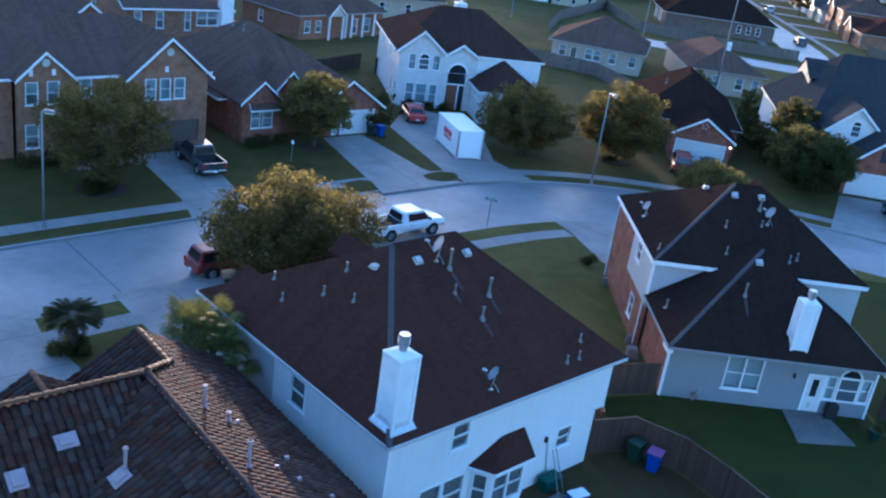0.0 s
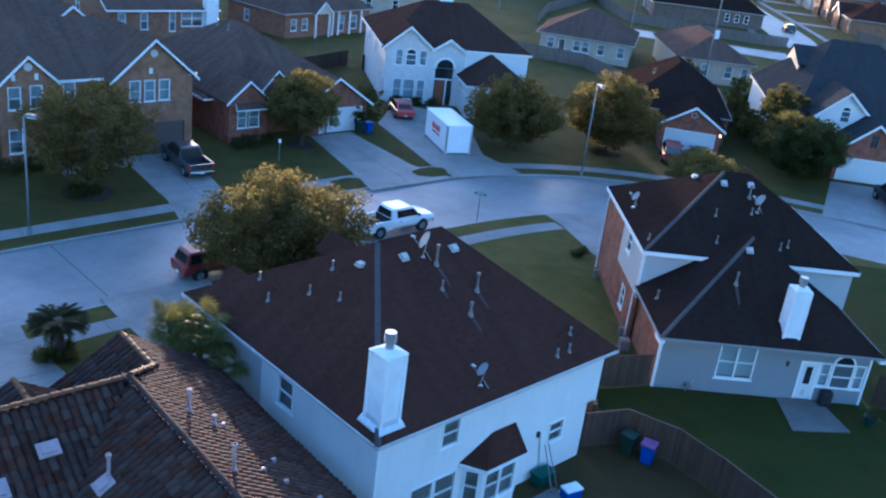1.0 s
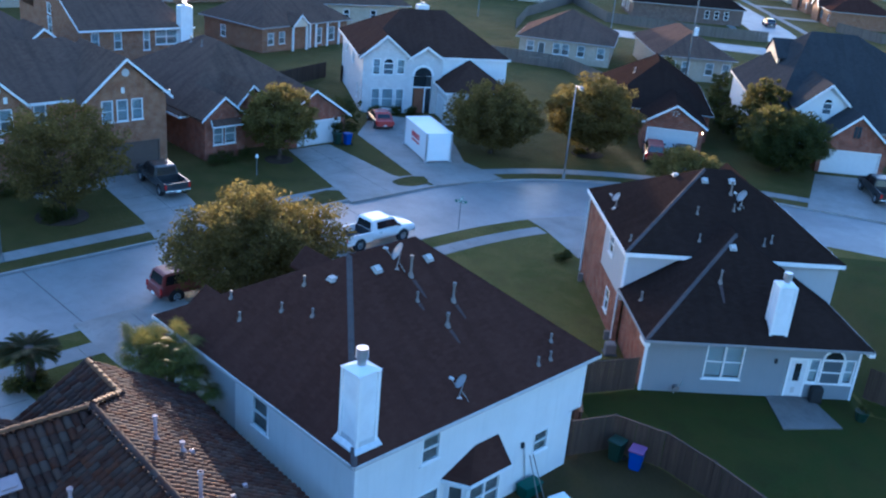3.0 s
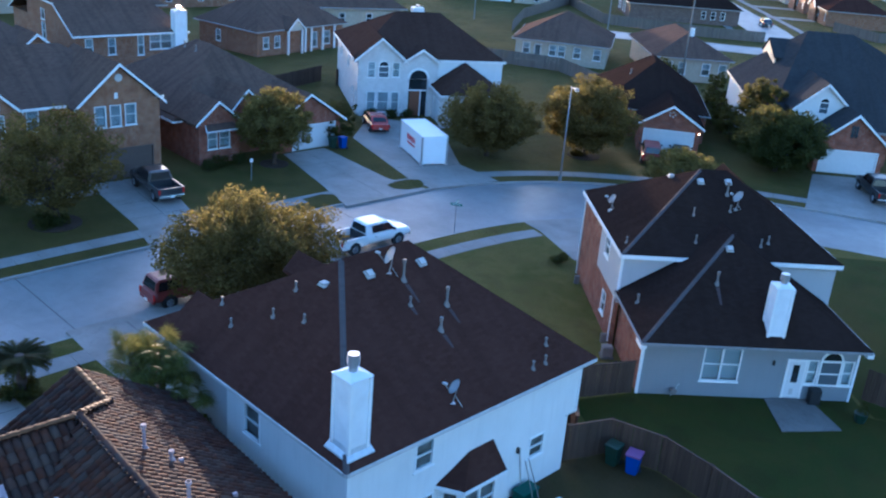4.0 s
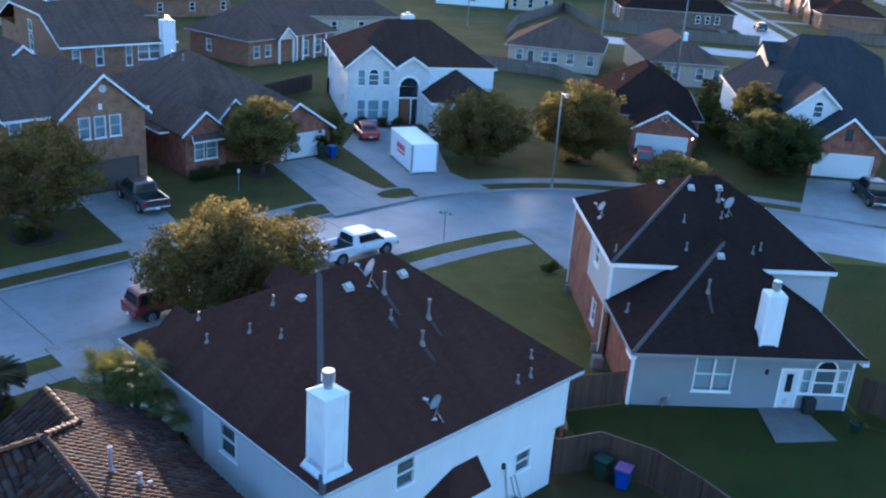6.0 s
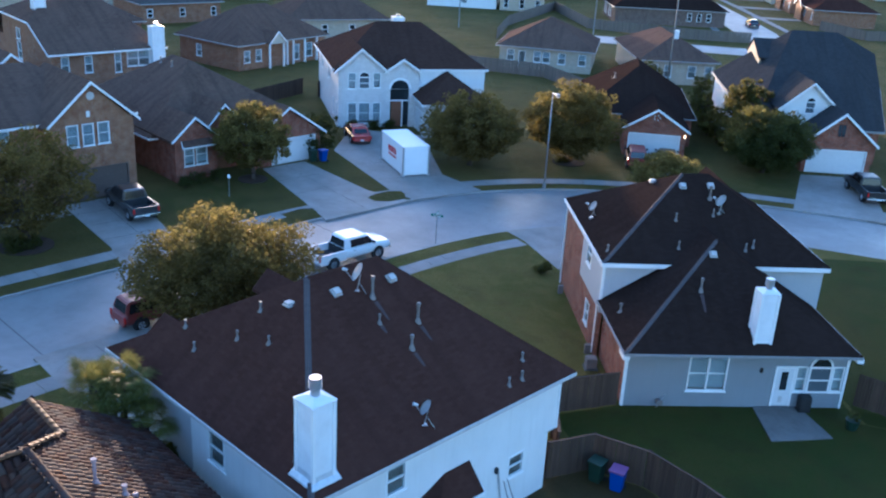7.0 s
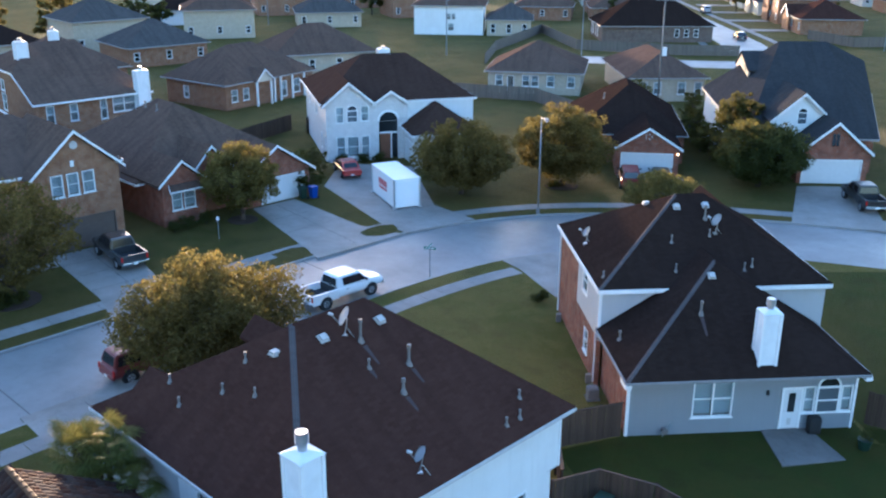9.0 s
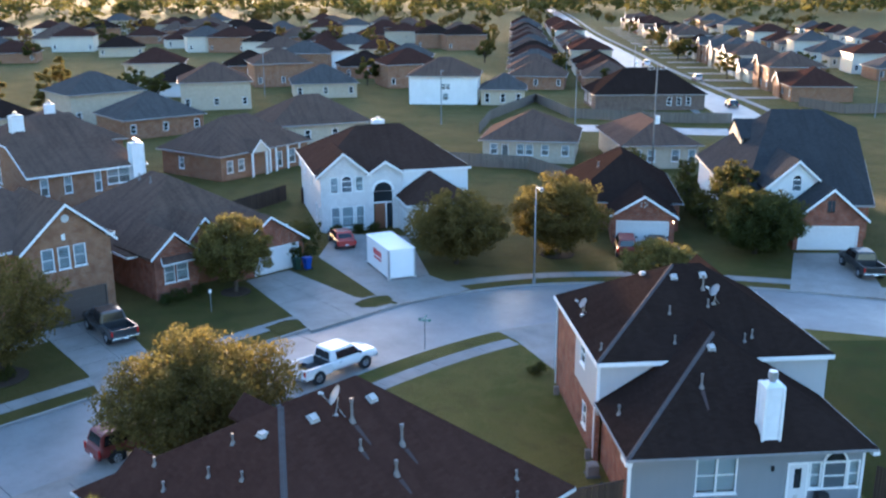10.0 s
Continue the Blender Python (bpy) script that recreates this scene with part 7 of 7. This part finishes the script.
def vehicle(kind, place, paint, label, crew=True):
    t = thing("pickup_truck" if kind == "pickup" else "car", label, "pickup truck" if kind == "pickup" else "car", place, group="parked vehicles")
    if kind == "pickup":
        L0, L1, w, sill, belt, top, r, xr, xf = -2.9, 2.9, 0.97, 0.48, 1.16, 1.82, 0.38, -1.9, 1.75
        cab = [(-0.95, belt), (-0.82, top - 0.06), (-0.6, top), (0.75, top), (1.0, top - 0.05), (1.62, belt)]
        loft([(-0.9, section(w, sill, belt)), (1.4, section(w, sill, belt)), (2.2, section(w - 0.02, sill, belt - 0.04)), (2.75, section(w - 0.06, sill + 0.05, belt - 0.12)), (L1, section(w - 0.2, sill + 0.12, belt - 0.28))], paint, t, "body")
        for s in (-1, 1):
            part("bed_side", boxes((L0, -0.88, min(s * 0.84, s * 0.99), max(s * 0.84, s * 0.99), sill + 0.02, belt), bevel=0.03), paint, t)
        part("bed_floor", boxes((L0 + 0.05, -0.88, -0.86, 0.86, sill + 0.1, sill + 0.2)), TRUCK_BED, t, "black bed liner")
        part("tailgate", boxes((L0 - 0.02, L0 + 0.08, -0.86, 0.86, sill + 0.05, belt - 0.02), bevel=0.02), paint, t)
        part("bed_front", boxes((-0.98, -0.9, -0.86, 0.86, sill, belt)), TRUCK_BED, t)
        part("rear_bumper", boxes((L0 - 0.16, L0 + 0.02, -0.93, 0.93, sill - 0.02, sill + 0.16), bevel=0.03), CHROME, t)
    else:
        suv = kind == "suv"
        L0, L1, w, sill, belt, top, r, xr, xf = -2.3, 2.3, 0.9, 0.36 if not suv else 0.45, 0.92 if not suv else 1.08, 1.42 if not suv else 1.75, 0.33 if not suv else 0.37, -1.38, 1.4
        cab = [(-1.95, belt), (-1.25, top - 0.05), (-0.9, top), (0.15, top), (0.45, top - 0.05), (1.2, belt)] if not suv else [(-2.2, belt), (-2.0, top - 0.06), (-1.8, top), (0.2, top), (0.5, top - 0.05), (1.15, belt)]
        loft([(L0, section(w - 0.14, sill + 0.12, belt - 0.1)), (L0 + 0.2, section(w - 0.04, sill, belt - 0.02)), (-1.0, section(w, sill, belt)), (1.0, section(w, sill, belt)), (1.7, section(w - 0.03, sill, belt - 0.08)), (2.1, section(w - 0.08, sill + 0.04, belt - 0.18)), (L1, section(w - 0.22, sill + 0.1, belt - 0.32))], paint, t, "body")
        part("rear_bumper", boxes((L0 - 0.06, L0 + 0.12, -w + 0.1, w - 0.1, sill, sill + 0.2), bevel=0.04), paint, t)
    # cabin: walls lean in towards the roof
    bm = bmesh.new()
    wb, wt = w - 0.04, w - 0.22
    half = [wb if z <= belt else wt + (wb - wt) * max(0.0, (top - 0.1 - z) / (top - belt)) for x, z in cab]
    L = [bm.verts.new((x, hw, z)) for (x, z), hw in zip(cab, half)]
    R = [bm.verts.new((x, -hw, z)) for (x, z), hw in zip(cab, half)]
    bm.faces.new(L)
    bm.faces.new(R[::-1])
    for i in range(len(cab)):
        j = (i + 1) % len(cab)
        bm.faces.new((L[j], L[i], R[i], R[j]))
    bmesh.ops.recalc_face_normals(bm, faces=bm.faces)
    bmesh.ops.bevel(bm, geom=[e for e in bm.edges if e.calc_face_angle(0) > 0.6], offset=0.05, segments=2, affect="EDGES")
    part("cabin", bm, paint, t)
    x0, x1, x4, x5 = cab[0][0], cab[1][0], cab[4][0], cab[5][0]
    lo, hi = belt + 0.07, top - 0.12
    f = lambda z: wt + (wb - wt) * max(0.0, (top - 0.06 - z) / (top - 0.06 - belt)) + 0.012
    rear = lambda z: x0 + (x1 - x0) * (z - belt) / (top - 0.06 - belt)
    fore = lambda z: x5 + (x4 - x5) * (z - belt) / (top - 0.05 - belt)
    for s in (-1, 1):
        mid = (rear(lo) + fore(lo)) / 2 - 0.05
        if not crew:
            mid = rear(lo) + 0.42
        else:
            quad_pane(t, [(rear(lo) + 0.16, s * f(lo), lo), (mid - 0.05, s * f(lo), lo), (mid - 0.05, s * f(hi), hi), (rear(hi) + 0.14, s * f(hi), hi)])
        quad_pane(t, [(mid + 0.05, s * f(lo), lo), (fore(lo) - 0.18, s * f(lo), lo), (fore(hi) - 0.12, s * f(hi), hi), (mid + 0.05, s * f(hi), hi)])
        part("mirror", boxes((fore(lo) - 0.35, fore(lo) - 0.2, min(s * w, s * (w + 0.2)), max(s * w, s * (w + 0.2)), lo, lo + 0.16), bevel=0.03), PAINT_BLACK, t)
        for hx in (mid - 0.2, mid + 0.95) if crew else (mid + 0.3,):
            part("door_handle", boxes((hx - 0.1, hx + 0.1, min(s * w, s * (w + 0.03)), max(s * w, s * (w + 0.03)), belt - 0.2, belt - 0.16)), CHROME, t)
        part("tail_light", boxes((L0 - 0.03, L0 + 0.06, min(s * (w - 0.16), s * (w - 0.01)), max(s * (w - 0.16), s * (w - 0.01)), belt - 0.42, belt - 0.08), bevel=0.01), LAMP_RED, t, "red tail light")
        part("head_light", boxes((L1 - 0.18, L1 - 0.02, min(s * (w - 0.42), s * (w - 0.15)), max(s * (w - 0.42), s * (w - 0.15)), belt - 0.5, belt - 0.3), bevel=0.02), LAMP_CLEAR, t)
        for wx in (xr, xf):
            part("wheel_arch", rod((wx, s * (w - 0.2), r + 0.04), (wx, s * (w + 0.022), r + 0.04), r + 0.09, r + 0.09, 22), RUBBER, t)
            wheel(t, wx, s * (w - 0.1), r)
    quad_pane(t, [(rear(lo), -wb + 0.2, lo), (rear(lo), wb - 0.2, lo), (rear(hi), wt - 0.1, hi), (rear(hi), -wt + 0.1, hi)], name="rear_window")
    quad_pane(t, [(fore(lo), -wb + 0.14, lo), (fore(lo), wb - 0.14, lo), (fore(hi), wt - 0.06, hi), (fore(hi), -wt + 0.06, hi)], name="windscreen")
    part("front_bumper", boxes((L1 - 0.12, L1 + 0.05, -w + 0.12, w - 0.12, sill, sill + 0.2), bevel=0.04), CHROME if kind == "pickup" else paint, t)
    part("plate", boxes((L0 - 0.19 if kind == "pickup" else L0 - 0.08, L0 - 0.15 if kind == "pickup" else L0 - 0.05, -0.15, 0.15, sill + 0.02, sill + 0.15)), TRIM, t)
    return t


vehicle("pickup", pose(-45.75, 40.6, -0.135, 0, 0, 91), PAINT_WHITE, "white two door pickup parked at the kerb", crew=False)
vehicle("pickup", pose(-61.8, 33.2, 0.02, 0, 0, 176), PAINT_DARK, "charcoal pickup with open bed on a driveway")
vehicle("suv", pose(-44.75, 26.7, -0.135, 0, 0, 91), PAINT_MAROON, "dark red station wagon parked at the kerb")
vehicle("car", pose(-69.2, 59.2, 0.02, 0, 0, 155), PAINT_RED, "bright red sedan on the white house's driveway")
vehicle("suv", pose(-49.0, 75.7, 0.02, 0, 0, 130), PAINT_MAROON, "dark maroon car before the double garage")
vehicle("car", pose(-47.4, 78.2, 0.02, 0, 0, 128), PAINT_BLACK, "black car before the double garage")
vehicle("pickup", pose(-31.9, 85.3, 0.02, 0, 0, 135), PAINT_BLACK, "black pickup on a driveway")
vehicle("car", pose(-95.5, 173.5, 0.06, 0, 0, 132), PAINT_DARK, "dark car on the distant street")
for k, (s, o, pt) in enumerate(((55, 3.4, PAINT_SILVER), (96, -3.3, PAINT_WHITE), (150, 3.4, PAINT_DARK))):
    p = Vector((-92, 168)) + d3 * s + n3 * o
    vehicle("suv", pose(p.x, p.y, 0.06, 0, 0, 132.5), pt, "distant car parked on the far street")

# ---- street furniture and yard things ----
box_m = pose(-59.75, 57.15, 0.02, 0, 0, -20.5)
cont = thing("storage_container", "white portable storage container with red lettering bars", "container", box_m)
part("body", boxes((-2.85, 2.85, -1.15, 1.15, 0.1, 2.5), bevel=0.03), BOX_WHITE, cont)
for x in (-2.8, 2.8):
    for y in (-1.12, 1.12):
        part("corner_post", boxes((x - 0.07, x + 0.07, y - 0.07, y + 0.07, 0.05, 2.54), bevel=0.01), METAL, cont)
        part("foot", boxes((x - 0.15, x + 0.15, y - 0.15, y + 0.15, 0.0, 0.1)), METAL, cont)
part("roof_panel", boxes((-2.88, 2.88, -1.18, 1.18, 2.5, 2.55), bevel=0.02), BOX_WHITE, cont)
part("roller_door", boxes((2.85, 2.88, -1.0, 1.0, 0.2, 2.35)), BOX_WHITE, cont, "white roll-up end door")
for k in range(9):
    part("door_slat", boxes((2.88, 2.895, -0.98, 0.98, 0.24 + k * 0.235, 0.45 + k * 0.235), bevel=0.006), BOX_WHITE, cont)
for k in range(5):
    part("sign_bar", boxes((-1.0 + k * 0.42, -0.68 + k * 0.42, -1.165, -1.15, 1.35, 1.85)), SIGN_RED, cont, "red bar of a company sign")
part("sign_bar", boxes((-0.9, 1.0, -1.165, -1.15, 1.02, 1.2)), SIGN_RED, cont, "thin red sign bar")


def street_lamp(x, y, h, aim, arm=0.8, z=0.0):
    t = thing("street_lamp", "tall grey metal street lamp on the verge", "street lamp", pose(x, y, z, 0, 0, aim), group="street lamps")
    part("base", rod((0, 0, -0.03), (0, 0, 0.5), 0.15, 0.12, 12), POLE, t)
    part("pole", rod((0, 0, 0.45), (0, 0, h), 0.075, 0.05, 12), POLE, t, smooth=True)
    part("arm", rod((0, 0, h - 0.1), (arm, 0, h + 0.1), 0.04, 0.035, 8), POLE, t)
    hd = part("lamp_head", boxes((arm - 0.1, arm + 0.55, -0.16, 0.16, h + 0.03, h + 0.2), bevel=0.05), POLE, t)
    part("lens", boxes((arm + 0.02, arm + 0.5, -0.12, 0.12, h - 0.03, h + 0.03), bevel=0.02), CREAM_LAMP, hd)
    return t


street_lamp(-48.8, 63.1, 8.0, -35, 1.3)
street_lamp(-53.75, 19.2, 7.3, 40, 0.25)
sign = thing("street_sign", "street name sign post with two crossed green blades", "street sign", pose(-44.46, 47.17, 0, 0, 0, 30))
part("post", rod((0, 0, -0.05), (0, 0, 2.1), 0.035, 0.035, 8), POLE, sign)
part("blade", boxes((-0.42, 0.42, -0.012, 0.012, 1.92, 2.08)), SIGN_GREEN, sign, "green street name blade with pale bars")
part("blade", boxes((-0.012, 0.012, -0.42, 0.42, 2.09, 2.25)), SIGN_GREEN, sign)
part("name_bar", boxes((-0.3, 0.3, -0.016, 0.016, 1.97, 2.03)), TRIM, sign)
part("name_bar", boxes((-0.016, 0.016, -0.3, 0.3, 2.14, 2.2)), TRIM, sign)


def utility_pole(x, y, h, yaw):
    t = thing("utility_pole", "tall wooden utility pole with transformer and crossarm", "utility pole", pose(x, y, 0, 0, 0, yaw), group="utility poles")
    part("pole", rod((0, 0, -0.1), (0, 0, h), 0.11, 0.075, 12), POLE_WOOD, t, smooth=True)
    part("crossarm", boxes((-1.1, 1.1, -0.06, 0.06, h - 0.7, h - 0.56)), POLE_WOOD, t)
    for k in (-1.0, -0.4, 0.4, 1.0):
        part("insulator", rod((k, 0, h - 0.56), (k, 0, h - 0.38), 0.05, 0.03, 8), TRIM, t)
    part("transformer", rod((0.35, 0, h * 0.49), (0.35, 0, h * 0.56), 0.28, 0.28, 16), BOX_WHITE, t, "pale grey transformer can")
    return t


utility_pole(-66.2, 104.6, 14.0, 40)
for a, b in (((-102.6, 134.9), 8.2), ((-150, 190), 9), ((-70, 178), 8.5), ((-128, 236), 8.5), ((-118, 118), 9), ((-175, 120), 9)):
    t = thing("light_pole", "slim distant metal pole", "pole", pose(a[0], a[1], 0), group="distant poles")
    part("pole", rod((0, 0, -0.05), (0, 0, b), 0.1, 0.07, 8), POLE, t)
    part("lamp_head", boxes((-0.1, 0.6, -0.12, 0.12, b - 0.05, b + 0.1), bevel=0.03), POLE, t)
# cables from the utility pole
for k, (dx, dy) in enumerate(((-1.0, 0), (1.0, 0))):
    cu = bpy.data.curves.new("cable", "CURVE")
    cu.dimensions, cu.bevel_depth = "3D", 0.012
    sp = cu.splines.new("POLY")
    sp.points.add(20)
    for i in range(21):
        t_ = i / 20
        sp.points[i].co = (-66.2 + dx * 0.77 + t_ * -63.7, 104.6 + dx * 0.64 + t_ * 85.1, 13.6 + t_ * -3.8 - 4 * 1.2 * t_ * (1 - t_), 1)
    cu.materials.append(RUBBER)
    tagged(new("cable", cu), "thin black overhead cable", "cable")
utility_pole(-129.9, 189.7, 10.2, 40)


def wheelie_bin(x, y, yaw, body, lid, label):
    t = thing("wheelie_bin", label, "wheelie bin", pose(x, y, 0, 0, 0, yaw), group="wheelie bins")
    bm = bmesh.new()
    bmesh.ops.create_cone(bm, cap_ends=True, segments=4, radius1=0.33, radius2=0.43, depth=0.92, matrix=Matrix.Translation((0, 0, 0.54)) @ pose(0, 0, 0, 0, 0, 45))
    bmesh.ops.bevel(bm, geom=bm.edges[:], offset=0.03, segments=2, affect="EDGES")
    part("bin_body", bm, body, t)
    part("lid", boxes((-0.34, 0.34, -0.36, 0.34, 1.0, 1.1), bevel=0.04), lid, t, "faded hinged lid")
    part("handle", rod((-0.25, 0.38, 1.0), (0.25, 0.38, 1.0), 0.02, 0.02, 8), body, t)
    for s in (-0.28, 0.28):
        part("wheel", rod((s - 0.03, 0.3, 0.11), (s + 0.03, 0.3, 0.11), 0.11, 0.11, 14), RUBBER, t)
    return t


wheelie_bin(-18.55, 34.2, 20, BIN_BLUE, BIN_LID, "blue recycling bin with a faded purple lid")
wheelie_bin(-19.5, 34.0, 10, BIN_GREEN, BIN_GREEN, "dark green bin by the board fence")
wheelie_bin(-65.1, 51.3, 0, BIN_GREEN, BIN_GREEN, "dark green bin beside the garage")
wheelie_bin(-64.7, 52.1, 0, BIN_BLUE, BIN_BLUE, "blue recycling bin beside the garage")
slab("patio", [(-18.65, 45.1), (-17.45, 47.1), (-14.7, 45.6), (-16.4, 43.0)], -0.1, 0.06, PATIO, kind="structure", label="pale square concrete patio behind the house")
slab("patio", [(-19.3, 24.0), (-19.5, 29.2), (-16.6, 29.2), (-16.4, 24.0)], -0.1, 0.06, PATIO, kind="structure", label="concrete patio by the bay window")
grill = thing("barbecue", "black covered barbecue on the patio", "barbecue", pose(-16.9, 46.8, 0.06, 0, 0, 50))
part("cover", boxes((-0.3, 0.3, -0.26, 0.26, 0.05, 0.85), bevel=0.14), RUBBER, grill, "wrinkled black cover")
part("base", boxes((-0.3, 0.3, -0.22, 0.22, 0, 0.06)), RUBBER, grill)
g2 = thing("planter", "dark planter pot at the patio's edge", "planter", pose(-14.6, 47.2, 0.0))
part("pot", rod((0, 0, 0), (0, 0, 0.5), 0.24, 0.34, 14), BIN_GREEN, g2)
v, f = leaf_cloud([(0, 0, 0.75, 0.35), (0.1, 0.1, 0.6, 0.3)], 90, 0.07, 5)
mesh("foliage", v, f, LEAF_GREEN, g2)
ac = thing("air_conditioner", "grey metal air conditioning unit on a pad", "air conditioner", pose(-26.2, 41.75, 0, 0, 0, 51))
part("pad", boxes((-0.35, 0.35, -0.35, 0.35, -0.02, 0.08)), PATIO, ac)
part("housing", boxes((-0.28, 0.28, -0.28, 0.28, 0.08, 0.62), bevel=0.03), VENT_GREY, ac)
part("fan_guard", rod((0, 0, 0.62), (0, 0, 0.66), 0.24, 0.24, 18), VENT_GREY, ac)
reel = thing("hose_reel", "garden hose reel leaning by the wall", "hose reel", pose(-21.6, 41.2, 0, 0, 0, 51))
part("frame", rod((0, 0, 0), (0.35, 0, 0.75), 0.02, 0.02, 6), METAL, reel)
part("drum", rod((0.1, -0.12, 0.32), (0.1, 0.12, 0.32), 0.16, 0.16, 16), VENT_GREY, reel)
for x, y in ((-27.4, 42.9), (-33.6, 47.8)):
    u = thing("utility_box", "grey meter box standing by the brick wall", "utility box", pose(x, y, 0, 0, 0, 51))
    part("housing", boxes((-0.15, 0.15, -0.1, 0.1, 0, 0.5), bevel=0.02), VENT_GREY, u)
    part("cover", boxes((-0.16, 0.16, -0.11, 0.11, 0.5, 0.53)), VENT_GREY, u)
chest = thing("deck_box", "green plastic storage box by the back wall", "storage box", pose(-20.03, 29.04, 0.06, 0, 0, 92))
part("body", boxes((-0.5, 0.5, -0.28, 0.28, 0, 0.45), bevel=0.03), plain("box_green", (0.009, 0.052, 0.035), 0.5, dirt=0.15), chest)
part("lid", boxes((-0.53, 0.53, -0.31, 0.31, 0.45, 0.53), bevel=0.03), plain("box_green_lid", (0.012, 0.066, 0.046), 0.5, dirt=0.15), chest)
cool = thing("cool_box", "white and blue cool box on the patio", "cool box", pose(-18.64, 29.31, 0.06, 0, 0, 80))
part("body", boxes((-0.4, 0.4, -0.24, 0.24, 0, 0.42), bevel=0.03), BIN_BLUE, cool)
part("lid", boxes((-0.42, 0.42, -0.26, 0.26, 0.42, 0.52), bevel=0.03), BOX_WHITE, cool)
for dx, lean in ((0.0, 0.25), (0.35, 0.4)):
    tl = thing("garden_tool", "long handled garden tool leaning on the white wall", "garden tool", pose(-19.75 + 0.1, 28.8 + dx, 0))
    part("handle", rod((0.45, 0, 0.05), (0.0 - 0.2, -lean, 2.2), 0.022, 0.022, 8), POLE_WOOD, tl)
    part("blade", boxes((0.36, 0.52, -0.1, 0.1, 0, 0.06)), METAL, tl)
light = thing("yard_lamp", "small white lamp on a short lawn post", "yard lamp", pose(-60.8, 40.6, 0))
part("post", rod((0, 0, -0.03), (0, 0, 1.5), 0.03, 0.03, 8), POLE, light)
part("globe", rod((0, 0, 1.5), (0, 0, 1.75), 0.12, 0.1, 12), CREAM_LAMP, light)

# satellite dishes
def roof_place(h_pose, planes, x, y):
    return h_pose @ pose(x, y, plane_z(planes, x, y))


B_place = pose(-22.35, 39.1, 0, 0, 0, 51.5)
dish(roof_place(A_place, A_ROOF, 6.62, 5.7), "large pale satellite dish on the brown roof's ridge", 0.38, 245, 92.5, 30)
dish(roof_place(A_place, A_ROOF, 5.52, 0.62), "small grey satellite dish above the eave", 0.30, 245, 92.5)
dish(roof_place(B_place, B_UP, 0.62, 11.5), "pale satellite dish at the charcoal roof's edge", 0.3, 245, 51.5)
dish(roof_place(B_place, B_UP, 6.84, 8.6), "pale grey satellite dish on the charcoal roof", 0.35, 245, 51.5)

# single clay tiles of the lit slope
for m in single:
    o = new("roof_tile", tile_me)
    o.parent = T
    o.matrix_basis = m
